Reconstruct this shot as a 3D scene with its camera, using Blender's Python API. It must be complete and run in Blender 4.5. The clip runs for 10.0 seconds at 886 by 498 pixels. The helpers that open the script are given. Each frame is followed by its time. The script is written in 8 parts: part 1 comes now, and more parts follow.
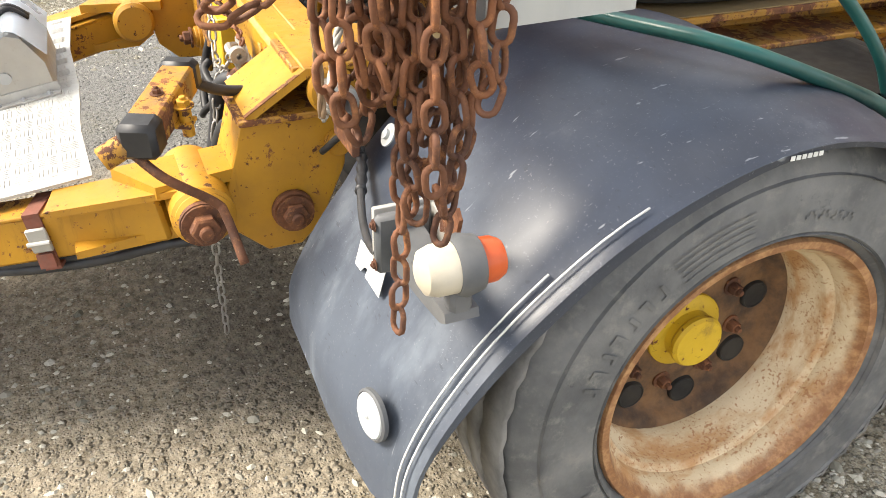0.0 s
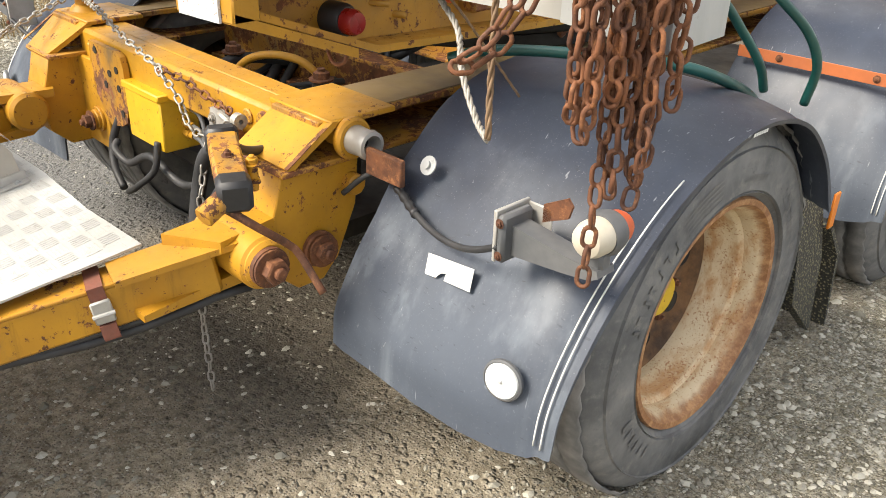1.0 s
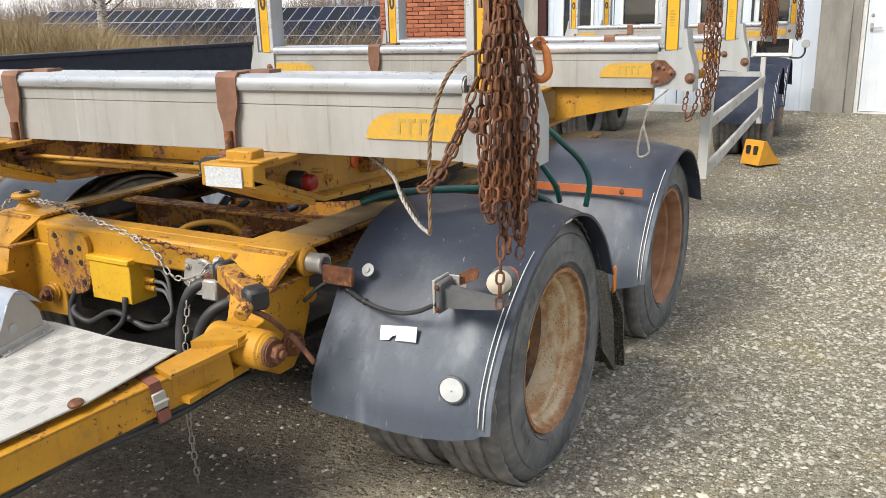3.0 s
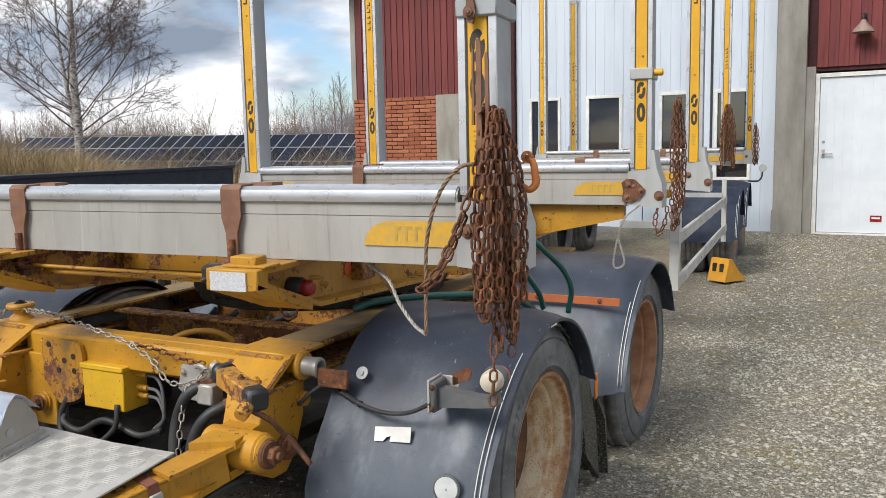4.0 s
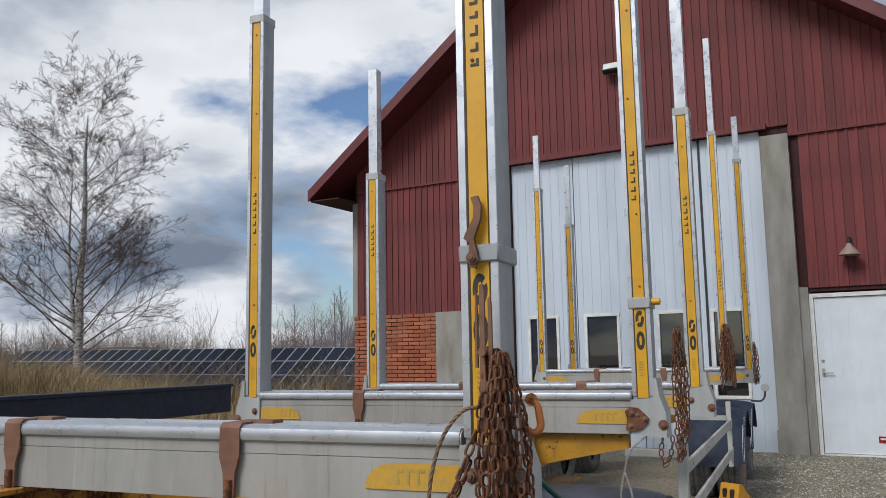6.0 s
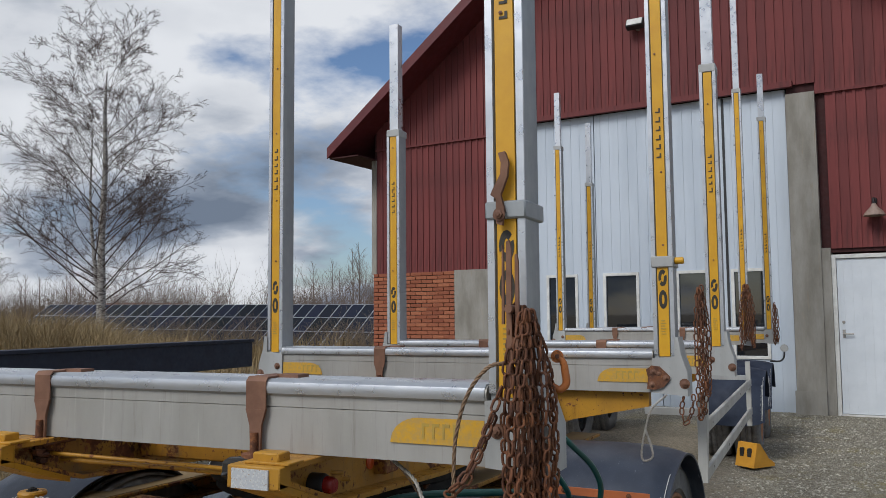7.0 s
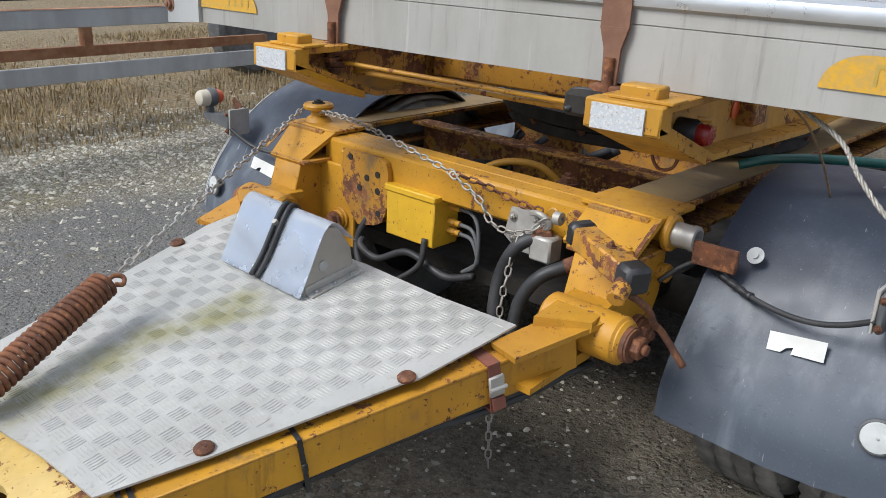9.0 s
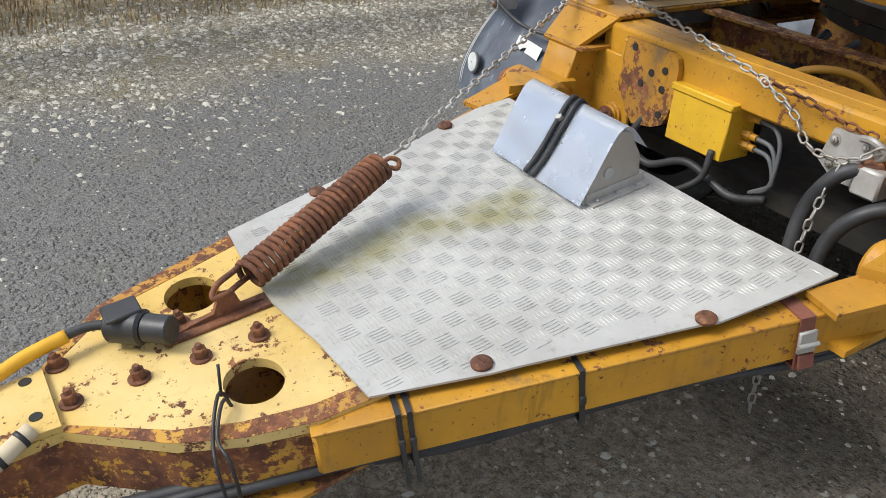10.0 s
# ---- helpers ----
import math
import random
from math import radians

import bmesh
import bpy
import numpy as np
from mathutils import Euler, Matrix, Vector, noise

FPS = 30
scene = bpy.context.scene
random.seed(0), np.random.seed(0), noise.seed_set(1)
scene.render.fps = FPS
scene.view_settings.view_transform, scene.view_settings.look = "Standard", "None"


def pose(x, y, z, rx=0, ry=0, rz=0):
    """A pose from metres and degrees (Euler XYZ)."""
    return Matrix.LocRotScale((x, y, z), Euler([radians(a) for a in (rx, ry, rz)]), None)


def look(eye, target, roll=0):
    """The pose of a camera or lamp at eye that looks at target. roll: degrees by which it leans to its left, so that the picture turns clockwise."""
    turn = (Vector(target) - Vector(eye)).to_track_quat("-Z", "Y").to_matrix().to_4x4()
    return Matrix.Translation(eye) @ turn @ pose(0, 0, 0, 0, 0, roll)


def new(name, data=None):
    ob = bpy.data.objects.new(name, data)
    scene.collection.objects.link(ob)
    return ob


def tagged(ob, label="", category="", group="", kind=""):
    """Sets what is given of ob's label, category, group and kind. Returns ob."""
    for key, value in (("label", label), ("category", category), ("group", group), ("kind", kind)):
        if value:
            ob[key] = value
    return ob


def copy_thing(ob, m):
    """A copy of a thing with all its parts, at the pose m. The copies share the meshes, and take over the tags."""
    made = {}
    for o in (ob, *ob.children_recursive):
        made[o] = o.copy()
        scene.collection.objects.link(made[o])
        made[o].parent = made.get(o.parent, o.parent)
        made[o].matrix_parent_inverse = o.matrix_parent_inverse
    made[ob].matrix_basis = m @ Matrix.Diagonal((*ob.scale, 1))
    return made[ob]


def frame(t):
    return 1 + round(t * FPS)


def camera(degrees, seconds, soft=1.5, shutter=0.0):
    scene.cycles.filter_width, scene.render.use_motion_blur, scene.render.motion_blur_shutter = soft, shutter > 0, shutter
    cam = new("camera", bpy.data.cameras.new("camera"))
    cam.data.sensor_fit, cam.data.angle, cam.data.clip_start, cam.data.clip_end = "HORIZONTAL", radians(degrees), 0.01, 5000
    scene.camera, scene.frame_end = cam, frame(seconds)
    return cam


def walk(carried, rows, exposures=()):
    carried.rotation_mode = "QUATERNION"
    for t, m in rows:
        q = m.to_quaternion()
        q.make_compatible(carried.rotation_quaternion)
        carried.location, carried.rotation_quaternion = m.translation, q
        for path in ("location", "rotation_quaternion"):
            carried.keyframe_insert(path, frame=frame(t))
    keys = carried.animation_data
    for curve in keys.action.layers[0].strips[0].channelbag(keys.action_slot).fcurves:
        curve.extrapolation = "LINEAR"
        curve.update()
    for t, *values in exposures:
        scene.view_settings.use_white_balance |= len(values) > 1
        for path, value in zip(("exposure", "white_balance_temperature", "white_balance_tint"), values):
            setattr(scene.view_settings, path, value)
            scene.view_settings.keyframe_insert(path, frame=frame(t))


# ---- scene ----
cam = camera(55.8, 10.0, soft=0.6)
PATH = [
    (0, (0.179, 0.203, 1.386), (-1.327, 0.986, 0.328), 1.1),
    (0.5, (0.066, -0.151, 1.407), (-1.27, 0.932, 0.387), 1.1),
    (1, (0.059, -0.47, 1.435), (-1.115, 0.863, 0.517), 1.6),
    (1.5, (0.114, -0.736, 1.472), (-0.903, 0.774, 0.645), 1.2),
    (2, (0.094, -0.991, 1.501), (-0.806, 0.641, 0.777), -0.1),
    (2.2, (0.107, -1.088, 1.519), (-0.771, 0.574, 0.836), -0.5),
    (3.3, (0.268, -1.5, 1.539), (-0.553, 0.263, 1.076), -1.4),
    (3.5, (0.256, -1.532, 1.534), (-0.555, 0.25, 1.125), -1.2),
    (4, (0.237, -1.574, 1.509), (-0.546, 0.25, 1.263), -1.2),
    (4.5, (0.231, -1.573, 1.519), (-0.532, 0.275, 1.44), -1.2),
    (5, (0.229, -1.577, 1.544), (-0.527, 0.273, 1.627), -1.1),
    (5.5, (0.231, -1.583, 1.563), (-0.53, 0.254, 1.779), -0.9),
    (5.7, (0.233, -1.59, 1.579), (-0.532, 0.24, 1.836), -0.9),
    (6.8, (0.212, -1.577, 1.594), (-0.588, 0.241, 1.825), -0.5),
    (7, (0.203, -1.586, 1.584), (-0.612, 0.233, 1.743), -0.5),
    (7.5, (0.096, -1.562, 1.547), (-0.77, 0.24, 1.47), 0.2),
    (8, (-0.027, -1.52, 1.517), (-0.975, 0.213, 1.203), 1.2),
    (8.5, (-0.248, -1.316, 1.487), (-1.295, 0.307, 0.966), 2.0),
    (9, (-0.475, -1.243, 1.464), (-1.624, 0.244, 0.778), 2.7),
    (9.5, (-0.696, -1.212, 1.46), (-1.949, 0.101, 0.62), 3.5),
    (10, (-0.767, -1.245, 1.439), (-2.135, -0.162, 0.463), 4.2),
]
EXPOSURES = [(0.0, 1.55, 7100, 10), (0.5, 1.38, 7100, 10), (1.0, 1.2, 7100, 10), (1.5, 1.12, 7000, 10), (2.0, 0.92, 6900, 10), (3.5, 0.52, 6600, 10), (4.5, 0.05, 6350, 10), (5.5, -0.22, 6200, 10), (7.0, -0.50, 6150, 10), (7.5, -0.38, 6100, 10), (8.0, -0.12, 6050, 10), (8.5, 0.2, 6000, 10), (9.0, 0.33, 6100, 10), (9.5, 0.38, 6200, 10), (10.0, 0.42, 6300, 10)]
walk(cam, [(t, look(eye, target, roll)) for t, eye, target, roll in PATH], exposures=EXPOSURES)

# ---- world and light ----
world = bpy.data.worlds.new("sky")
scene.world = world
world.use_nodes = True
wn, wl = world.node_tree.nodes, world.node_tree.links
wn.clear()
w_out = wn.new("ShaderNodeOutputWorld")
w_bg = wn.new("ShaderNodeBackground")
w_sky = wn.new("ShaderNodeTexSky")
w_sky.sky_type = "NISHITA"
w_sky.sun_disc = False
w_sky.sun_elevation = radians(44)
w_sky.sun_rotation = radians(205)
w_mul = wn.new("ShaderNodeMix")
w_mul.data_type, w_mul.blend_type = "RGBA", "MULTIPLY"
w_mul.inputs[0].default_value = 1.0
wl.new(w_sky.outputs[0], w_mul.inputs[6])
w_mul.inputs[7].default_value = (0.115, 0.125, 0.14, 1)
w_tc = wn.new("ShaderNodeTexCoord")
w_sep = wn.new("ShaderNodeSeparateXYZ")
wl.new(w_tc.outputs["Generated"], w_sep.inputs[0])


def w_math(op, a, b=None, c=None):
    n = wn.new("ShaderNodeMath")
    n.operation = op
    for i, v in enumerate((a, b, c)):
        if v is None:
            continue
        if isinstance(v, (int, float)):
            n.inputs[i].default_value = v
        else:
            wl.new(v, n.inputs[i])
    return n.outputs[0]


def w_ramp(fac, stops):
    n = wn.new("ShaderNodeValToRGB")
    while len(n.color_ramp.elements) < len(stops):
        n.color_ramp.elements.new(0.5)
    for e, (p, c) in zip(n.color_ramp.elements, stops):
        e.position, e.color = p, (c, c, c, 1) if isinstance(c, float) else c
    wl.new(fac, n.inputs[0])
    return n.outputs[0]


# cloud layer: direction flattened onto a high plane
w_h = w_math("ADD", w_math("MAXIMUM", w_sep.outputs[2], 0.0), 0.30)
w_cmb = wn.new("ShaderNodeCombineXYZ")
wl.new(w_math("DIVIDE", w_sep.outputs[0], w_h), w_cmb.inputs[0])
wl.new(w_math("DIVIDE", w_sep.outputs[1], w_h), w_cmb.inputs[1])
wl.new(w_math("MULTIPLY", w_sep.outputs[2], 1.6), w_cmb.inputs[2])


def w_noise(scale, detail, rough, shift):
    m = wn.new("ShaderNodeMapping")
    m.inputs["Location"].default_value = shift
    wl.new(w_cmb.outputs[0], m.inputs[0])
    n = wn.new("ShaderNodeTexNoise")
    n.inputs["Scale"].default_value = scale
    n.inputs["Detail"].default_value = detail
    n.inputs["Roughness"].default_value = rough
    wl.new(m.outputs[0], n.inputs["Vector"])
    return n.outputs["Fac"]


w_cover = w_ramp(w_noise(1.25, 9, 0.55, (0.35, 1.1, 0.3)), [(0.40, 0.0), (0.49, 1.0)])
w_shade = w_ramp(w_noise(1.35, 8, 0.50, (4.2, 2.1, 0.9)), [(0.37, (0.24, 0.29, 0.37, 1)), (0.45, (0.48, 0.53, 0.61, 1)), (0.52, (0.92, 0.93, 0.95, 1)), (0.60, (1.10, 1.10, 1.10, 1))])
w_mix = wn.new("ShaderNodeMix")
w_mix.data_type = "RGBA"
wl.new(w_cover, w_mix.inputs[0])
wl.new(w_mul.outputs[2], w_mix.inputs[6])
wl.new(w_shade, w_mix.inputs[7])
wl.new(w_mix.outputs[2], w_bg.inputs[0])
w_bg.inputs[1].default_value = 1.0
wl.new(w_bg.outputs[0], w_out.inputs[0])

sun = new("sun", bpy.data.lights.new("sun", "SUN"))
sun.data.energy = 2.9
sun.data.angle = radians(24)
sun.data.color = (1.0, 0.95, 0.87)
sun.matrix_world = look((-4, -9, 9.5), (0, 0, 0))

# ---- materials ----


class Nodes:
    """Small builder for procedural materials."""

    def __init__(self, name):
        self.m = bpy.data.materials.new(name)
        self.m.use_nodes = True
        self.t = self.m.node_tree
        self.b = self.t.nodes["Principled BSDF"]
        tc = self.t.nodes.new("ShaderNodeTexCoord")
        self.co = tc.outputs["Object"]

    def link(self, v, sock):
        if isinstance(v, (int, float)):
            sock.default_value = v
        elif isinstance(v, tuple):
            sock.default_value = v if len(v) == 4 or len(sock.default_value) == 3 else (*v, 1)
        else:
            self.t.links.new(v, sock)

    def noise(self, scale, detail=4, rough=0.55, stretch=(1, 1, 1), shift=(0, 0, 0), out="Fac"):
        mp = self.t.nodes.new("ShaderNodeMapping")
        mp.inputs["Scale"].default_value = stretch
        mp.inputs["Location"].default_value = shift
        self.link(self.co, mp.inputs[0])
        n = self.t.nodes.new("ShaderNodeTexNoise")
        n.inputs["Scale"].default_value = scale
        n.inputs["Detail"].default_value = detail
        n.inputs["Roughness"].default_value = rough
        self.link(mp.outputs[0], n.inputs["Vector"])
        return n.outputs[out]

    def voronoi(self, scale, out="Distance", stretch=(1, 1, 1), feature="F1"):
        mp = self.t.nodes.new("ShaderNodeMapping")
        mp.inputs["Scale"].default_value = stretch
        self.link(self.co, mp.inputs[0])
        n = self.t.nodes.new("ShaderNodeTexVoronoi")
        n.feature = feature
        n.inputs["Scale"].default_value = scale
        self.link(mp.outputs[0], n.inputs["Vector"])
        return n.outputs[out]

    def ramp(self, fac, a, b, va=0.0, vb=1.0):
        n = self.t.nodes.new("ShaderNodeMapRange")
        n.interpolation_type = "SMOOTHSTEP"
        for i, v in ((1, a), (2, b), (3, va), (4, vb)):
            n.inputs[i].default_value = v
        self.link(fac, n.inputs[0])
        return n.outputs[0]

    def math(self, op, a, b=0.0):
        n = self.t.nodes.new("ShaderNodeMath")
        n.operation = op
        self.link(a, n.inputs[0])
        self.link(b, n.inputs[1])
        return n.outputs[0]

    def mix(self, fac, a, b):
        n = self.t.nodes.new("ShaderNodeMix")
        n.data_type = "RGBA"
        self.link(fac, n.inputs[0])
        self.link(a, n.inputs[6])
        self.link(b, n.inputs[7])
        return n.outputs[2]

    def random(self):
        return self.t.nodes.new("ShaderNodeObjectInfo").outputs["Random"]

    def island(self):
        return self.t.nodes.new("ShaderNodeNewGeometry").outputs["Random Per Island"]

    def done(self, color, rough=0.6, metal=0.0, bump=None, strength=0.3, dist=0.004, spec=0.5):
        self.link(color, self.b.inputs["Base Color"])
        self.link(rough, self.b.inputs["Roughness"])
        self.link(metal, self.b.inputs["Metallic"])
        self.link(spec, self.b.inputs["Specular IOR Level"])
        if bump is not None:
            n = self.t.nodes.new("ShaderNodeBump")
            n.inputs["Strength"].default_value = strength
            n.inputs["Distance"].default_value = dist
            self.link(bump, n.inputs["Height"])
            self.link(n.outputs[0], self.b.inputs["Normal"])
        return self.m


RUST_DARK, RUST_MID, RUST_LIGHT = (0.075, 0.028, 0.014), (0.20, 0.075, 0.030), (0.36, 0.15, 0.055)


def rust_colour(n):
    a = n.mix(n.ramp(n.noise(14, 6, 0.65), 0.35, 0.65), RUST_DARK, RUST_MID)
    return n.mix(n.ramp(n.noise(60, 5, 0.7), 0.5, 0.75), a, RUST_LIGHT)


def painted(name, base, shade, rust_at, grime=(0.10, 0.085, 0.06), grime_at=0.62, rough=0.45):
    """Painted steel with faded patches, grime and rust that breaks through."""
    n = Nodes(name)
    c = n.mix(n.ramp(n.noise(3.2, 5, 0.6), 0.3, 0.7), base, shade)
    g = n.ramp(n.noise(7, 7, 0.68, (1, 1, 0.5)), grime_at, grime_at + 0.16)
    c = n.mix(n.math("MULTIPLY", g, 0.7), c, grime)
    spots = n.math("ADD", n.math("MULTIPLY", n.noise(7, 7, 0.62, shift=(3, 1, 7)), 0.5), n.math("MULTIPLY", n.noise(48, 6, 0.68), 0.5))
    film = n.ramp(n.noise(1.7, 8, 0.7, shift=(5, 2, 9)), 0.40, 0.66, 0, 0.5)
    c = n.mix(film, c, tuple(0.42 * v + 0.35 * g_ for v, g_ in zip(shade, (0.20, 0.11, 0.045))))
    streak = n.ramp(n.noise(10, 7, 0.7, (2.5, 2.5, 0.3), (1, 4, 2)), 0.56, 0.74, 0, 0.6)
    c = n.mix(streak, c, tuple(v * 0.45 for v in shade))
    r = n.ramp(spots, rust_at, rust_at + 0.035)
    chips = n.ramp(n.noise(85, 4, 0.55, shift=(2, 9, 4)), 0.655, 0.70)
    r = n.math("MAXIMUM", r, n.math("MULTIPLY", chips, 0.85))
    c = n.mix(r, c, rust_colour(n))
    ro = n.math("ADD", n.math("MULTIPLY", r, 0.35), n.ramp(n.noise(25, 5), 0.3, 0.7, rough, rough + 0.15))
    h = n.math("ADD", n.math("MULTIPLY", r, n.noise(120, 4, 0.7)), n.math("MULTIPLY", n.noise(60, 3), 0.25))
    return n.done(c, ro, 0.0, h, 0.35, 0.003)


YELLOW = painted("yellow_paint", (0.54, 0.272, 0.013), (0.43, 0.205, 0.011), 0.578, grime_at=0.57)
YELLOW_WORN = painted("yellow_paint_worn", (0.53, 0.265, 0.016), (0.42, 0.195, 0.014), 0.552, grime_at=0.56)
YELLOW_PALE = painted("yellow_paint_faded", (0.62, 0.46, 0.185), (0.56, 0.37, 0.085), 0.55, (0.30, 0.24, 0.15), 0.66, 0.5)
YELLOW_RUSTED = painted("yellow_paint_mostly_rust", (0.50, 0.27, 0.03), (0.40, 0.19, 0.02), 0.465, grime_at=0.52)
YELLOW_OLD = painted("yellow_paint_rusty", (0.48, 0.23, 0.018), (0.34, 0.16, 0.02), 0.50, grime_at=0.5)


def make_rust():
    n = Nodes("rusty_steel")
    c = n.mix(n.ramp(n.island(), 0.0, 1.0, 0.0, 0.35), rust_colour(n), (0.055, 0.028, 0.02))
    return n.done(c, n.ramp(n.noise(40), 0.3, 0.7, 0.7, 0.9), 0.0, n.noise(150, 5, 0.7), 0.5, 0.002)


def make_rust_brown():
    n = Nodes("brown_rusted_band")
    c = n.mix(n.ramp(n.noise(9, 6, 0.6), 0.3, 0.7), (0.13, 0.060, 0.035), (0.22, 0.11, 0.065))
    return n.done(c, 0.7, 0.0, n.noise(140, 5, 0.7), 0.35, 0.002)


def make_steel(name, base, shade, rough, metal, streak=(1, 1, 0.15), bump=0.15):
    n = Nodes(name)
    c = n.mix(n.ramp(n.noise(4, 6, 0.62, streak), 0.32, 0.68), base, shade)
    c = n.mix(n.ramp(n.noise(55, 6, 0.7), 0.60, 0.74, 0, 0.45), c, (0.20, 0.19, 0.17))
    return n.done(c, n.ramp(n.noise(18, 5), 0.3, 0.7, rough, rough + 0.18), metal, n.noise(90, 4), bump, 0.002)


RUST = make_rust()
BAND = make_rust_brown()
ALU = make_steel("weathered_aluminium", (0.50, 0.50, 0.47), (0.40, 0.39, 0.35), 0.45, 0.25)
ALU_TOP = make_steel("rubbed_aluminium", (0.66, 0.67, 0.69), (0.52, 0.54, 0.56), 0.25, 0.75, (0.2, 1, 1))
STAKE_SIDE = make_steel("dull_grey_aluminium", (0.36, 0.38, 0.39), (0.27, 0.29, 0.30), 0.42, 0.35)
CAST = make_steel("galvanised_cast_steel", (0.45, 0.46, 0.45), (0.34, 0.34, 0.33), 0.5, 0.3)
BOX_SIDE = make_steel("dull_stainless_sheet", (0.42, 0.40, 0.36), (0.34, 0.32, 0.28), 0.4, 0.4, (1, 1, 1), 0.05)
ZINC = make_steel("zinc_plated_chain_steel", (0.42, 0.41, 0.38), (0.30, 0.27, 0.23), 0.45, 0.55, (1, 1, 1), 0.2)


def make_guard():
    n = Nodes("faded_black_plastic")
    c = n.mix(n.ramp(n.noise(2.2, 6, 0.6, (1, 1, 0.6)), 0.3, 0.72), (0.012, 0.017, 0.031), (0.036, 0.047, 0.072))
    # road spray dried on the upright face, with streaks running down
    sx = n.t.nodes.new("ShaderNodeSeparateXYZ")
    n.link(n.co, sx.inputs[0])
    low = n.ramp(n.math("ADD", sx.outputs[2], n.math("MULTIPLY", n.noise(6, 5, 0.6), 0.25)), 1.00, 0.60)
    spray = n.math("MULTIPLY", low, n.ramp(n.noise(3.0, 6, 0.55, (1, 1, 0.35), (2, 5, 1)), 0.25, 0.75, 0.55, 1.0))
    c = n.mix(n.math("MULTIPLY", spray, 0.27), c, (0.175, 0.205, 0.24))
    runs = n.math("MULTIPLY", low, n.ramp(n.noise(8.5, 5, 0.6, (1, 1, 0.10), (4, 1, 7)), 0.45, 0.68))
    c = n.mix(n.math("MULTIPLY", runs, 0.4), c, (0.23, 0.265, 0.30))
    c = n.mix(n.ramp(n.noise(28, 3, 0.5, (2.2, 0.6, 0.25), (1, 6, 2)), 0.70, 0.735, 0, 0.5), c, (0.34, 0.36, 0.38))
    c = n.mix(n.ramp(n.noise(5, 8, 0.72, (1, 1, 0.35)), 0.58, 0.78, 0, 0.3), c, (0.15, 0.165, 0.19))
    c = n.mix(n.ramp(n.noise(75, 6, 0.75, (1, 1, 0.4)), 0.66, 0.74, 0, 0.55), c, (0.30, 0.30, 0.30))
    c = n.mix(n.ramp(n.noise(16, 8, 0.8, (3, 1, 0.25), (9, 0, 4)), 0.64, 0.70, 0, 0.5), c, (0.02, 0.024, 0.032))
    c = n.mix(n.ramp(n.noise(190, 4, 0.75), 0.60, 0.70, 0, 0.35), c, (0.26, 0.27, 0.29))
    c = n.mix(n.ramp(n.noise(130, 3, 0.6, (0.25, 1, 1), (7, 7, 1)), 0.66, 0.70, 0, 0.4), c, (0.010, 0.012, 0.018))
    ro = n.math("ADD", n.ramp(n.noise(9, 6, 0.6), 0.3, 0.7, 0.36, 0.48), n.math("MULTIPLY", spray, 0.2))
    return n.done(c, ro, 0.0, n.noise(70, 4), 0.06, 0.002, 0.55)


def make_tyre():
    n = Nodes("worn_tyre_rubber")
    c = n.mix(n.ramp(n.noise(6, 6, 0.6), 0.3, 0.7), (0.082, 0.084, 0.086), (0.185, 0.183, 0.176))
    c = n.mix(n.ramp(n.noise(22, 7, 0.7), 0.50, 0.72, 0, 0.65), c, (0.24, 0.23, 0.205))
    c = n.mix(n.ramp(n.noise(9, 7, 0.75, shift=(3, 8, 2)), 0.60, 0.72, 0, 0.7), c, (0.022, 0.022, 0.024))
    return n.done(c, n.ramp(n.noise(30), 0.3, 0.7, 0.6, 0.8), 0.0, n.noise(110, 4), 0.3, 0.002)


def make_rim():
    n = Nodes("rusty_cream_rim")
    fine = n.ramp(n.math("ADD", n.math("MULTIPLY", n.noise(150, 5, 0.6), 0.7), n.math("MULTIPLY", n.noise(9, 5, 0.6), 0.3)), 0.54, 0.60)
    stain = n.ramp(n.noise(8, 7, 0.65, (1, 1, 2.2), (4, 2, 0)), 0.42, 0.64)
    c = n.mix(n.ramp(n.noise(4, 4), 0.35, 0.65), (0.63, 0.52, 0.35), (0.53, 0.41, 0.25))
    c = n.mix(n.math("MULTIPLY", stain, 0.9), c, (0.42, 0.21, 0.075))
    c = n.mix(n.math("MULTIPLY", fine, 0.8), c, (0.30, 0.13, 0.05))
    # bare rust on the lip, where the paint has gone
    sx = n.t.nodes.new("ShaderNodeSeparateXYZ")
    n.link(n.co, sx.inputs[0])
    lip = n.ramp(n.math("ADD", sx.outputs[2], n.math("MULTIPLY", n.math("SUBTRACT", n.noise(18, 6, 0.65), 0.5), 0.05)), -0.035, -0.008)
    rc = n.mix(n.ramp(n.noise(30, 6, 0.7), 0.4, 0.7), (0.24, 0.105, 0.042), (0.46, 0.25, 0.11))
    return n.done(n.mix(lip, c, rc), 0.6, 0.0, n.noise(90, 5, 0.7), 0.4, 0.003)


